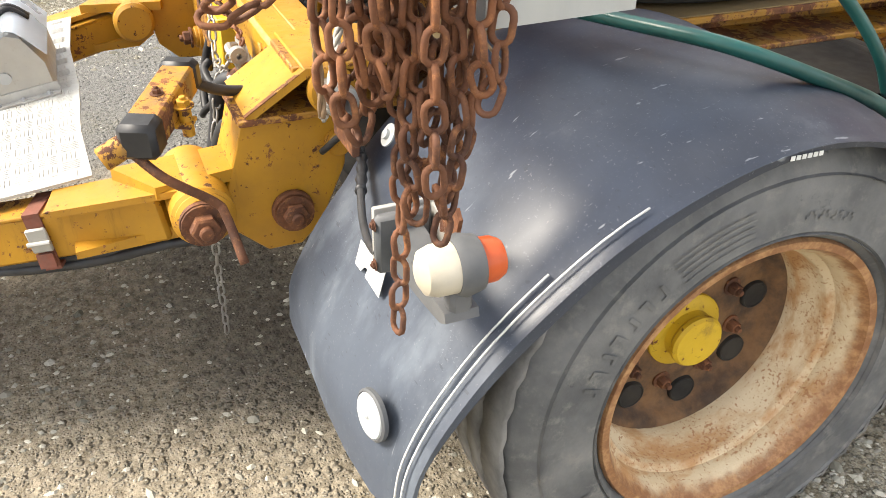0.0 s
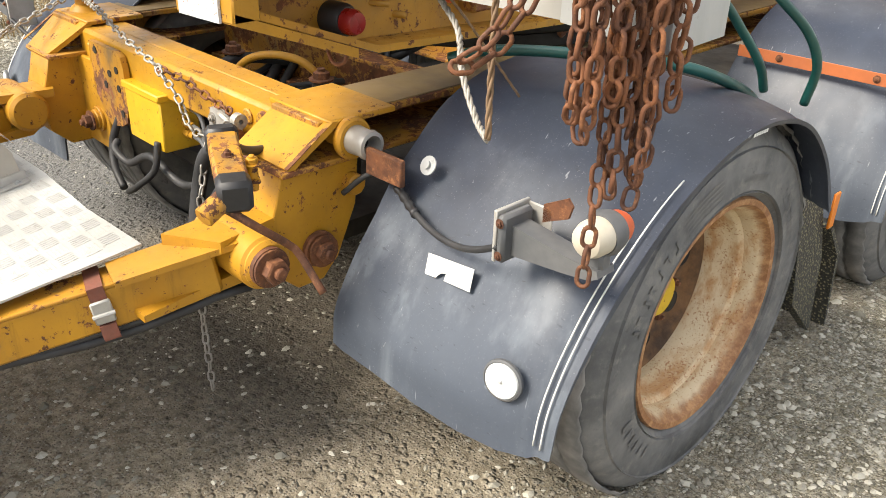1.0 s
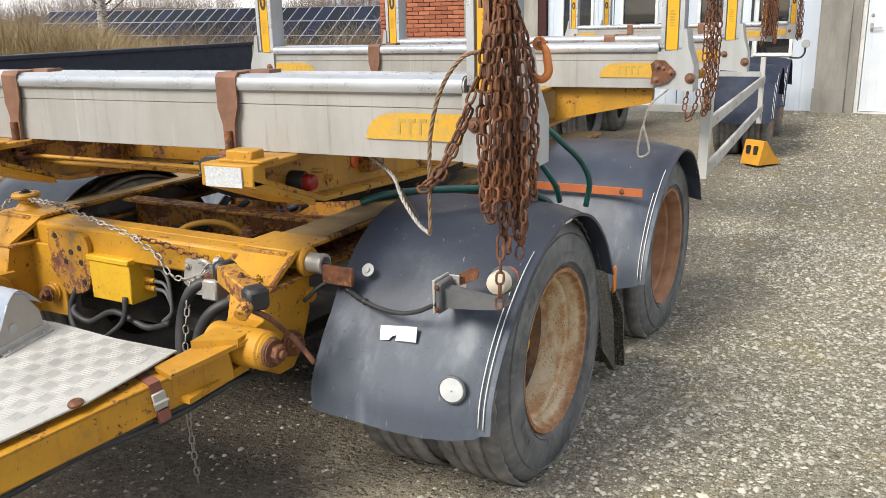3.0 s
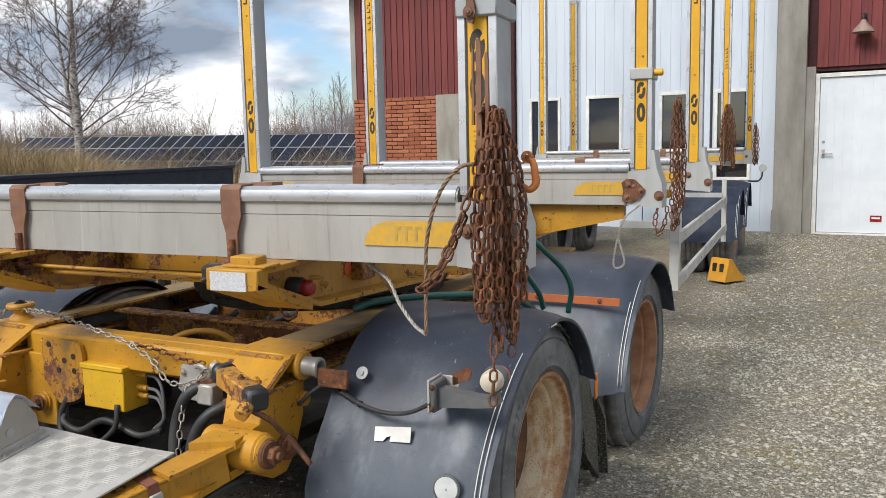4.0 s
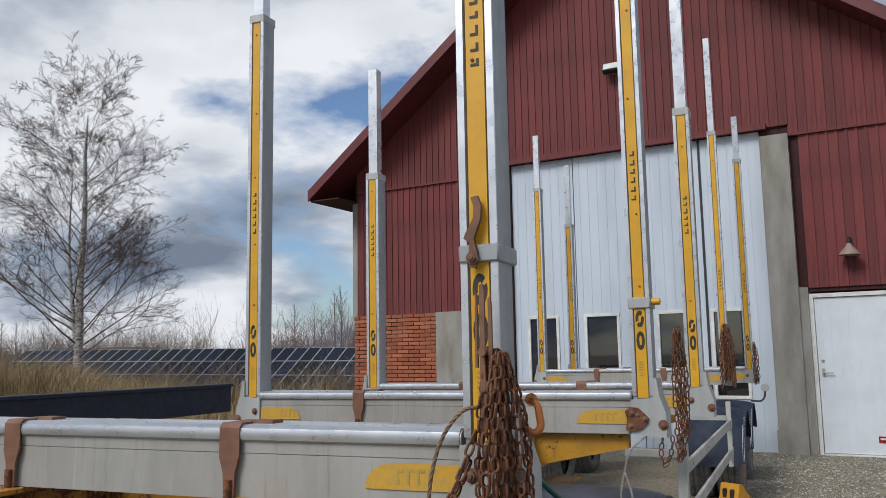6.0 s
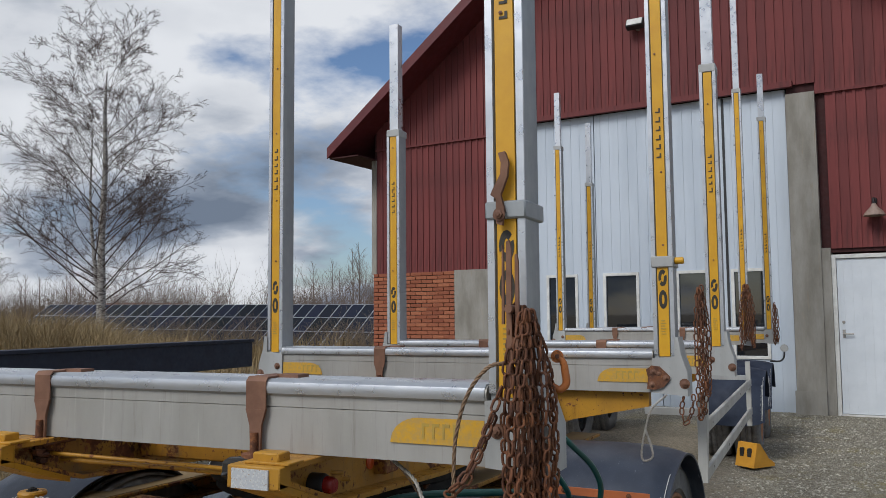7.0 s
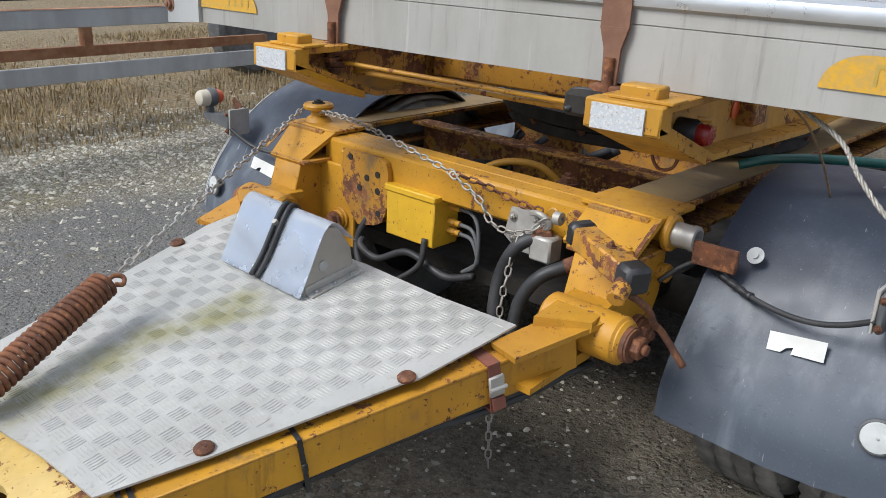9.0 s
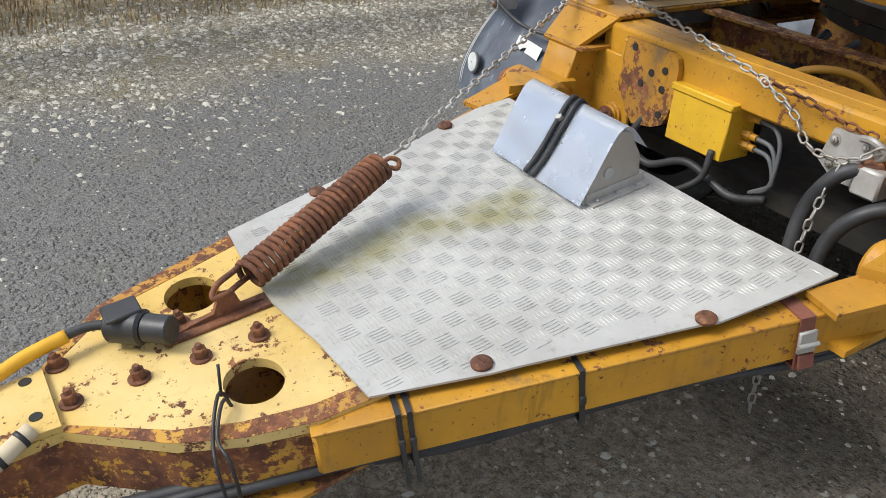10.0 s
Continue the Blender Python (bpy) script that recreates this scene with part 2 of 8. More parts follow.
def make_alu_beam():
    n = Nodes("streaked_aluminium")
    c = n.mix(n.ramp(n.noise(3, 6, 0.62, (1, 1, 0.3)), 0.32, 0.68), (0.40, 0.39, 0.365), (0.31, 0.30, 0.27))
    c = n.mix(n.ramp(n.noise(12, 7, 0.7, (3.0, 1, 0.16)), 0.54, 0.70, 0, 0.5), c, (0.19, 0.175, 0.145))
    c = n.mix(n.ramp(n.noise(9, 7, 0.72, (3.5, 1, 0.2), (5, 0, 2)), 0.60, 0.70, 0, 0.4), c, (0.56, 0.55, 0.52))
    c = n.mix(n.ramp(n.noise(90, 6, 0.7), 0.62, 0.74, 0, 0.5), c, (0.16, 0.14, 0.11))
    return n.done(c, n.ramp(n.noise(18, 5), 0.3, 0.7, 0.42, 0.62), 0.2, n.noise(90, 4), 0.12, 0.002)


def plain(name, c0, c1, rough=0.5, scale=8.0, metal=0.0, bump=0.1, spec=0.5):
    n = Nodes(name)
    c = n.mix(n.ramp(n.noise(scale, 6, 0.6), 0.3, 0.7), c0, c1)
    c = n.mix(n.ramp(n.noise(scale * 9, 5, 0.7), 0.6, 0.8, 0, 0.3), c, tuple(v * 0.5 for v in c0))
    return n.done(c, n.ramp(n.noise(scale * 3), 0.3, 0.7, rough, min(1, rough + 0.15)), metal, n.noise(scale * 12, 4), bump, 0.002, spec)


BOX_YELLOW = painted("junction_box_yellow", (0.68, 0.41, 0.018), (0.60, 0.34, 0.015), 0.62, grime_at=0.66)
# pale blue base carries part of the sky's reflection on the steel
LID = plain("stainless_lid_sky_tint", (0.76, 0.80, 0.86), (0.70, 0.74, 0.80), 0.16, 3, 0.55, 0.02)
BEAM = make_alu_beam()
GUARD = make_guard()
GUARD_DARK = plain("dark_navy_plastic", (0.016, 0.022, 0.038), (0.034, 0.043, 0.066), 0.6, 4, 0.0, 0.06, 0.2)
TYRE = make_tyre()
TREAD = plain("dusty_tyre_tread", (0.12, 0.117, 0.110), (0.23, 0.22, 0.205), 0.85, 14, 0.0, 0.4)
RIM = make_rim()
HUB_YELLOW = painted("chipped_yellow_hub", (0.70, 0.47, 0.02), (0.60, 0.38, 0.02), 0.57, (0.12, 0.07, 0.03), 0.6, 0.5)
RIM_RUST = plain("rust_brown_rim", (0.24, 0.105, 0.05), (0.36, 0.19, 0.10), 0.75, 10)
# disc rust, painted darker to hold the shade deep inside the rim
DISC_RUST_SHADE = plain("rusty_disc_with_shade", (0.060, 0.036, 0.022), (0.20, 0.105, 0.045), 0.8, 16, 0.0, 0.5)
DUSTY = plain("dust_covered_paint", (0.30, 0.205, 0.085), (0.20, 0.135, 0.07), 0.75, 5, 0.0, 0.3)
def make_label():
    n = Nodes("peeling_reflex_label")
    c = n.mix(n.ramp(n.voronoi(150), 0.25, 0.55), (0.56, 0.57, 0.56), (0.46, 0.48, 0.50))
    c = n.mix(n.ramp(n.noise(120, 4, 0.7), 0.58, 0.66), c, (0.30, 0.19, 0.12))
    return n.done(c, 0.4, 0.0, n.noise(160, 3), 0.3, 0.001)


LABEL_WHITE = make_label()
# black of greasy parts, and of shade painted in holes and under the dolly
DARK = plain("black_grease_dirt_and_shade", (0.010, 0.009, 0.008), (0.03, 0.026, 0.02), 0.75)
RUBBER = plain("black_rubber_hose", (0.016, 0.017, 0.018), (0.04, 0.04, 0.042), 0.5)
BLACK_PLASTIC = plain("black_plastic", (0.012, 0.012, 0.013), (0.028, 0.028, 0.03), 0.4)
GREY_PLASTIC = plain("grey_rubber_arm", (0.075, 0.08, 0.085), (0.13, 0.13, 0.13), 0.55)
GREEN_HOSE = plain("green_hose", (0.006, 0.055, 0.048), (0.010, 0.085, 0.075), 0.28)
RED_LENS = plain("red_lens", (0.28, 0.012, 0.010), (0.20, 0.01, 0.008), 0.2)
ORANGE_LENS = plain("orange_lens", (0.60, 0.10, 0.02), (0.50, 0.075, 0.015), 0.3)
AMBER = plain("amber_reflector", (0.70, 0.20, 0.015), (0.62, 0.16, 0.012), 0.3)
CREAM_LENS = plain("cream_lens", (0.58, 0.53, 0.43), (0.46, 0.41, 0.32), 0.35)
LENS_WHITE = plain("dull_white_lens", (0.56, 0.58, 0.57), (0.44, 0.46, 0.45), 0.5, 20)
WHITE = plain("dirty_white", (0.72, 0.72, 0.69), (0.56, 0.56, 0.53), 0.5)
ORANGE_STRIP = plain("rust_orange_strip", (0.46, 0.13, 0.04), (0.34, 0.10, 0.035), 0.6)
STICKER = plain("scuffed_yellow_sticker", (0.60, 0.33, 0.014), (0.46, 0.29, 0.07), 0.5, 75)
INK = plain("black_print", (0.012, 0.012, 0.012), (0.05, 0.04, 0.02), 0.5, 30)
FAINT = plain("faded_print", (0.44, 0.30, 0.05), (0.36, 0.25, 0.06), 0.55, 30)
STAKE_YELLOW = plain("stake_yellow", (0.68, 0.37, 0.012), (0.58, 0.29, 0.010), 0.4, 5)
WIRE = plain("galvanised_wire_rope", (0.40, 0.38, 0.34), (0.26, 0.24, 0.21), 0.45, 60, 0.4, 0.4)
WIRE_RUST = plain("rusty_wire_rope", (0.30, 0.20, 0.12), (0.20, 0.13, 0.08), 0.6, 60, 0.3, 0.4)
BRACKET = plain("galvanised_bracket", (0.46, 0.45, 0.42), (0.33, 0.31, 0.28), 0.45, 14, 0.35)
CHOCK_YELLOW = plain("yellow_plastic", (0.62, 0.30, 0.02), (0.52, 0.24, 0.015), 0.5)

# ---- mesh helpers ----
I4 = Matrix.Identity(4)


def bm_new():
    return bmesh.new()


def box(bm, a, b, m=I4, bev=0.0):
    """A box between two corners, with bevelled edges if bev is given."""
    a, b = Vector(a), Vector(b)
    c, s = (a + b) / 2, b - a
    made = bmesh.ops.create_cube(bm, size=1.0, matrix=m @ Matrix.Translation(c) @ Matrix.Diagonal((*s, 1)))["verts"]
    if bev > 0:
        edges = list({e for v in made for e in v.link_edges})
        bmesh.ops.bevel(bm, geom=edges, offset=bev, segments=1, affect="EDGES", profile=0.5)


def prism(bm, outline, lo, hi, axis="x", m=I4):
    """Extrudes an outline of (a, b) pairs along an axis."""
    def at(p, h):
        a, b = p
        return Vector({"x": (h, a, b), "y": (a, h, b), "z": (a, b, h)}[axis])
    lows = [bm.verts.new(m @ at(p, lo)) for p in outline]
    highs = [bm.verts.new(m @ at(p, hi)) for p in outline]
    n = len(outline)
    fs = [bm.faces.new(lows[::-1]), bm.faces.new(highs)]
    for i in range(n):
        fs.append(bm.faces.new((lows[i], lows[(i + 1) % n], highs[(i + 1) % n], highs[i])))
    bmesh.ops.recalc_face_normals(bm, faces=fs)


def frame_along(p0, p1):
    d = Vector(p1) - Vector(p0)
    return Matrix.Translation(p0) @ d.to_track_quat("Z", "Y").to_matrix().to_4x4(), d.length


def lathe(bm, profile, m=I4, seg=32, close=False):
    """Turns a profile of (radius, height) pairs about the local z axis."""
    rings = []
    for r, h in profile:
        if r < 1e-5:
            rings.append([bm.verts.new(m @ Vector((0, 0, h)))])
        else:
            rings.append([bm.verts.new(m @ Vector((r * math.cos(2 * math.pi * k / seg), r * math.sin(2 * math.pi * k / seg), h))) for k in range(seg)])
    pairs = list(zip(rings, rings[1:]))
    if close:
        pairs.append((rings[-1], rings[0]))
    fs = []
    for a, b in pairs:
        for k in range(seg):
            j = (k + 1) % seg
            if len(a) == 1 and len(b) == 1:
                continue
            if len(a) == 1:
                fs.append(bm.faces.new((a[0], b[j], b[k])))
            elif len(b) == 1:
                fs.append(bm.faces.new((a[k], a[j], b[0])))
            else:
                fs.append(bm.faces.new((a[k], a[j], b[j], b[k])))
    bmesh.ops.recalc_face_normals(bm, faces=fs)


def rod(bm, p0, p1, r, seg=16, r1=None, cham=0.0, m=I4):
    """A round bar between two points, with chamfered ends."""
    f, h = frame_along(p0, p1)
    r1 = r if r1 is None else r1
    if cham:
        prof = [(0, 0), (r - cham, 0), (r, cham), (r1, h - cham), (r1 - cham, h), (0, h)]
    else:
        prof = [(0, 0), (r, 0), (r1, h), (0, h)]
    lathe(bm, prof, m @ f, seg)


def spline(pts, n=8):
    """Points on a smooth curve through pts."""
    p = [Vector(q) for q in pts]
    p = [2 * p[0] - p[1]] + p + [2 * p[-1] - p[-2]]
    out = []
    for i in range(1, len(p) - 2):
        for k in range(n):
            t = k / n
            out.append(0.5 * ((2 * p[i]) + (p[i + 1] - p[i - 1]) * t + (2 * p[i - 1] - 5 * p[i] + 4 * p[i + 1] - p[i + 2]) * t * t + (3 * p[i] - p[i - 1] - 3 * p[i + 1] + p[i + 2]) * t ** 3))
    out.append(p[-2])
    return out


def tube(bm, pts, r, seg=8, caps=True, twist=0.0, m=I4):
    """A round tube along points; r may be a number or a list."""
    pts = [m @ Vector(q) for q in pts]
    n = len(pts)
    up = Vector((0.13, 0.27, 0.95))
    rings = []
    for i, p in enumerate(pts):
        d = (pts[min(i + 1, n - 1)] - pts[max(i - 1, 0)]).normalized()
        side = up - d * up.dot(d)
        if side.length < 1e-4:
            side = d.orthogonal()
        side.normalize()
        up = side
        other = d.cross(side)
        rr = r[i] if isinstance(r, (list, tuple)) else r
        rings.append([bm.verts.new(p + rr * (math.cos(a) * side + math.sin(a) * other)) for a in [2 * math.pi * k / seg + twist * i for k in range(seg)]])
    for a, b in zip(rings, rings[1:]):
        for k in range(seg):
            bm.faces.new((a[k], a[(k + 1) % seg], b[(k + 1) % seg], b[k]))
    if caps:
        bm.faces.new(rings[0][::-1])
        bm.faces.new(rings[-1])


def nut(bm, p, axis, r, h, m=I4, washer=True):
    """A hexagon bolt head on a washer, with a stub of thread."""
    f, _ = frame_along(p, Vector(p) + Vector(axis))
    f = m @ f
    if washer:
        lathe(bm, [(0, 0), (r * 1.5, 0), (r * 1.5, h * 0.2), (0, h * 0.2)], f, 16)
    lathe(bm, [(r * 0.98, 0.0), (r, h * 0.2), (r, h * 0.9), (r * 0.85, h), (0, h)], f, 6)
    lathe(bm, [(r * 0.5, h * 0.9), (r * 0.5, h * 1.3), (r * 0.4, h * 1.4), (0, h * 1.4)], f, 10)


def to_mesh(name, bm, material, sharp=38):
    for f in bm.faces:
        f.smooth = True
    lim = radians(sharp)
    for e in bm.edges:
        e.smooth = len(e.link_faces) == 2 and e.calc_face_angle(0.0) < lim
    me = bpy.data.meshes.new(name)
    bm.to_mesh(me)
    bm.free()
    me.materials.append(material)
    return me


def part(name, bm, material, parent, label="", sharp=38):
    """Links a bmesh as one mesh object under a thing or a part."""
    ob = new(name, to_mesh(name, bm, material, sharp))
    ob.parent = parent
    if label:
        tagged(ob, label)
    return ob


def thing(name, m, label, category, group="", kind=""):
    """An Empty at the base of a thing; its parts are in its own axes."""
    ob = new(name)
    ob.empty_display_size = 0.1
    ob.matrix_world = m
    return tagged(ob, label, category, group, kind)


def single(name, bm, material, label, category="", group="", kind="", m=I4, sharp=38):
    """A thing that is one mesh."""
    ob = new(name, to_mesh(name, bm, material, sharp))
    ob.matrix_world = m
    return tagged(ob, label, category, group, kind)


# the dolly under the trailer's nose is turned a little to one side
DOLLY = pose(-1.82, 1.80, 0, 0, 0, -4.0)
CX = -1.80

# ---- ground ----


def make_ground():
    n = Nodes("gravel_yard")
    n.co = n.t.nodes.new("ShaderNodeNewGeometry").outputs["Position"]

    def cells(scale):
        """Random tint and height of packed stones at one size."""
        col = n.t.nodes.new("ShaderNodeSeparateColor")
        n.link(n.voronoi(scale, "Color"), col.inputs[0])
        body = n.ramp(n.voronoi(scale), 0.25, 0.55, 1, 0)
        return col.outputs[0], n.math("MULTIPLY", body, n.ramp(col.outputs[1], 0.35, 0.5)), col.outputs[2]
    fines = n.mix(n.ramp(n.noise(45, 6, 0.7), 0.35, 0.65), (0.26, 0.23, 0.155), (0.56, 0.52, 0.41))
    fines = n.mix(n.ramp(n.noise(190, 4, 0.75), 0.45, 0.60, 0, 0.9), fines, (0.045, 0.038, 0.027))
    t1, m1, w1 = cells(120)
    t2, m2, w2 = cells(44)
    c = n.mix(n.math("MULTIPLY", m1, 0.9), fines, n.mix(t1, (0.085, 0.078, 0.058), (0.82, 0.79, 0.68)))
    patch = n.ramp(n.noise(0.7, 5, 0.6, shift=(1, 6, 0)), 0.35, 0.55, 0.25, 1)
    c = n.mix(n.math("MULTIPLY", m2, patch), c, n.mix(t2, (0.15, 0.14, 0.105), (0.80, 0.77, 0.67)))
    mottle = n.ramp(n.noise(13, 8, 0.8, shift=(3, 3, 0)), 0.34, 0.66)
    c = n.mix(n.math("MULTIPLY", n.math("SUBTRACT", 1.0, mottle), 0.55), c, (0.075, 0.064, 0.044))
    c = n.mix(n.ramp(mottle, 0.7, 1.0, 0, 0.3), c, (0.56, 0.535, 0.45))
    damp = n.ramp(n.noise(0.55, 7, 0.62, shift=(2.1, 0.4, 0)), 0.44, 0.62)
    c = n.mix(n.math("MULTIPLY", damp, 0.25), c, (0.15, 0.13, 0.10))
    moss = n.math("MULTIPLY", n.ramp(n.noise(1.9, 7, 0.68, shift=(7, 3, 0)), 0.50, 0.70), n.ramp(n.noise(60, 4, 0.7), 0.36, 0.58))
    c = n.mix(n.math("MULTIPLY", moss, 0.75), c, (0.27, 0.22, 0.07))
    # trodden soil round the dolly, oily and painted dark with the trailer's shade under it; rolled tarmac beside it,
    # dry grass beyond
    sx = n.t.nodes.new("ShaderNodeSeparateXYZ")
    n.link(n.co, sx.inputs[0])
    wob = n.math("MULTIPLY", n.math("SUBTRACT", n.noise(0.9, 6, 0.65), 0.5), 1.5)
    x = n.math("ADD", sx.outputs[0], wob)
    y = n.math("ADD", sx.outputs[1], n.math("MULTIPLY", wob, 0.8))
    soil = n.math("MULTIPLY", n.ramp(x, -3.3, -2.5), n.ramp(x, -0.95, -0.35, 1, 0))
    soil = n.math("MULTIPLY", soil, n.math("MULTIPLY", n.ramp(y, -2.2, -1.4), n.ramp(y, 9.0, 11.0, 1, 0)))
    earth = n.mix(n.ramp(n.noise(28, 8, 0.75), 0.35, 0.65), (0.175, 0.145, 0.103), (0.40, 0.345, 0.26))
    earth = n.mix(n.math("MULTIPLY", m1, 0.5), earth, n.mix(t1, (0.09, 0.08, 0.062), (0.55, 0.51, 0.43)))
    c = n.mix(n.math("MULTIPLY", soil, 0.88), c, earth)
    # dark oily soil, deepened by painting in the shade below the trailer
    oil_shade = n.math("MULTIPLY", n.math("MULTIPLY", n.ramp(x, -2.9, -2.2), n.ramp(x, -1.55, -1.0, 1, 0)), n.math("MULTIPLY", n.ramp(y, 0.0, 0.8), n.ramp(y, 5.0, 7.0, 1, 0)))
    c = n.mix(n.math("MULTIPLY", oil_shade, 0.7), c, n.mix(n.ramp(n.noise(40, 6, 0.7), 0.4, 0.65), (0.035, 0.030, 0.025), (0.085, 0.072, 0.058)))
    tar = n.math("MULTIPLY", n.ramp(x, -5.0, -4.5), n.ramp(x, -2.9, -2.4, 1, 0))
    road = n.mix(n.ramp(n.noise(70, 8, 0.8), 0.36, 0.66), (0.085, 0.087, 0.09), (0.22, 0.22, 0.215))
    road = n.mix(n.math("MULTIPLY", m1, 0.5), road, n.mix(t1, (0.07, 0.07, 0.07), (0.34, 0.34, 0.33)))
    c = n.mix(n.math("MULTIPLY", tar, 0.82), c, road)
    grass = n.ramp(x, -6.9, -6.2, 1, 0)
    c = n.mix(n.math("MULTIPLY", grass, 0.85), c, n.mix(n.ramp(n.noise(22, 8, 0.75), 0.35, 0.65), (0.12, 0.09, 0.05), (0.34, 0.26, 0.15)))
    h = n.math("ADD", n.math("ADD", n.math("MULTIPLY", m1, 0.5), n.math("MULTIPLY", m2, 0.8)), n.math("MULTIPLY", n.noise(30, 7, 0.7), 0.9))
    return n.done(c, 0.9, 0.0, h, 0.9, 0.016, 0.25)


GROUND = make_ground()


def ground_height(x, y):
    z = 0.012 * noise.noise((x * 0.9, y * 0.9, 0.0)) + 0.005 * noise.noise((x * 4, y * 4, 3.0))
    z += 0.09 * min(max((y - 6.0) / 6.0, 0), 1)
    return z


def build_ground():
    bm = bm_new()
    def ticks(lo, hi, near0, near1, fine):
        out, v = [], near0
        while v <= near1:
            out.append(v)
            v += fine
        step, v = fine * 2, near1
        while v < hi:
            v += step
            step *= 1.45
            out.append(min(v, hi))
        step, v = fine * 2, near0
        while v > lo:
            v -= step
            step *= 1.45
            out.insert(0, max(v, lo))
        return out
    xs, ys = ticks(-1500, 1500, -6, 3, 0.1), ticks(-1500, 1500, -3, 8, 0.1)
    grid = [[bm.verts.new((x, y, ground_height(x, y))) for x in xs] for y in ys]
    for r0, r1 in zip(grid, grid[1:]):
        for i in range(len(xs) - 1):
            bm.faces.new((r0[i], r0[i + 1], r1[i + 1], r1[i]))
    return single("ground", bm, GROUND, "gravel yard with damp soil, moss and shade painted under the dolly", "ground", kind="structure", sharp=180)


build_ground()

# ---- barn ----
BARN = pose(0.388, 12.0, 0.08, 0, 0, -6.9)
S = 1.1335


def bz(z):
    """Height above the barn's foot of a level read one metre scale nearer."""
    return 1.565 + (z - 1.565) * S - 0.08


def make_boards():
    n = Nodes("red_painted_boards")
    c = n.mix(n.random(), (0.18, 0.036, 0.034), (0.125, 0.026, 0.026))
    c = n.mix(n.ramp(n.noise(3, 6, 0.6, (6, 1, 0.5)), 0.45, 0.75, 0, 0.6), c, (0.055, 0.014, 0.014))
    c = n.mix(n.ramp(n.noise(12, 6, 0.7, (5, 1, 0.25)), 0.66, 0.78, 0, 0.5), c, (0.20, 0.09, 0.08))
    return n.done(c, 0.75, 0.0, n.noise(14, 6, 0.6, (8, 1, 0.4)), 0.4, 0.004)


def make_concrete():
    n = Nodes("stained_concrete")
    c = n.mix(n.ramp(n.noise(2.0, 7, 0.65, (1.5, 1, 0.4)), 0.3, 0.7), (0.34, 0.325, 0.29), (0.20, 0.185, 0.155))
    c = n.mix(n.ramp(n.noise(5, 7, 0.7, (2, 1, 0.3)), 0.58, 0.75, 0, 0.6), c, (0.30, 0.22, 0.13))
    return n.done(c, 0.85, 0.0, n.noise(25, 7, 0.7), 0.5, 0.006)


def make_brick():
    n = Nodes("red_brick")
    c = n.mix(n.random(), (0.24, 0.068, 0.032), (0.38, 0.135, 0.065))
    c = n.mix(n.ramp(n.noise(18, 6, 0.7), 0.5, 0.75, 0, 0.6), c, (0.14, 0.05, 0.03))
    return n.done(c, 0.85, 0.0, n.noise(60, 6, 0.7), 0.5, 0.004)


def make_gate():
    n = Nodes("white_ribbed_sheet")
    c = n.mix(n.ramp(n.noise(1.4, 6, 0.6, (2, 1, 0.3)), 0.35, 0.7), (0.55, 0.61, 0.68), (0.47, 0.53, 0.60))
    return n.done(c, 0.4, 0.0, n.noise(40, 3), 0.05, 0.002)


BOARDS, CONCRETE, BRICK, GATE = make_boards(), make_concrete(), make_brick(), make_gate()
MORTAR = plain("grey_mortar", (0.26, 0.23, 0.19), (0.20, 0.18, 0.15), 0.9, 20)
DOOR_WHITE = plain("white_door_paint", (0.66, 0.70, 0.74), (0.60, 0.64, 0.68), 0.4, 3)
ROOF = plain("red_roof_sheet", (0.13, 0.022, 0.024), (0.10, 0.018, 0.02), 0.5, 3)
# red boards painted darker for shade under the eaves and behind the cladding
SHADED_BOARDS = plain("shaded_red_boards", (0.05, 0.012, 0.012), (0.035, 0.010, 0.010), 0.8, 6)
LAMP_RUST = plain("faded_enamel_lamp", (0.22, 0.15, 0.12), (0.30, 0.22, 0.18), 0.5, 20)


def make_glass(name, tint):
    n = Nodes(name)
    n.b.inputs["Roughness"].default_value = 0.03
    n.b.inputs["Base Color"].default_value = (*tint, 1)
    n.b.inputs["Specular IOR Level"].default_value = 0.6
    n.b.inputs["Coat Weight"].default_value = 1.0
    n.b.inputs["Coat Roughness"].default_value = 0.02
    return n.m


GLASS = make_glass("dark_window_glass", (0.012, 0.014, 0.017))

LEFT = -7.35 * S   # outer corner of the gable
GATE_L, GATE_R = -4.30 * S, -0.47 * S
EAVE_Z, SEAM_Z, GATE_TOP, BRICK_TOP = bz(4.2), bz(4.51), bz(4.64), bz(2.33)
RIGHT = 2.63
RIDGE_X = (LEFT + RIGHT) / 2


TIP_X, TIP_Z, PITCH = -8.95, 4.646, 0.764


def roof_z(x):
    """Underside of the gable's slope."""
    return TIP_Z + PITCH * (RIDGE_X - TIP_X - abs(x - RIDGE_X))


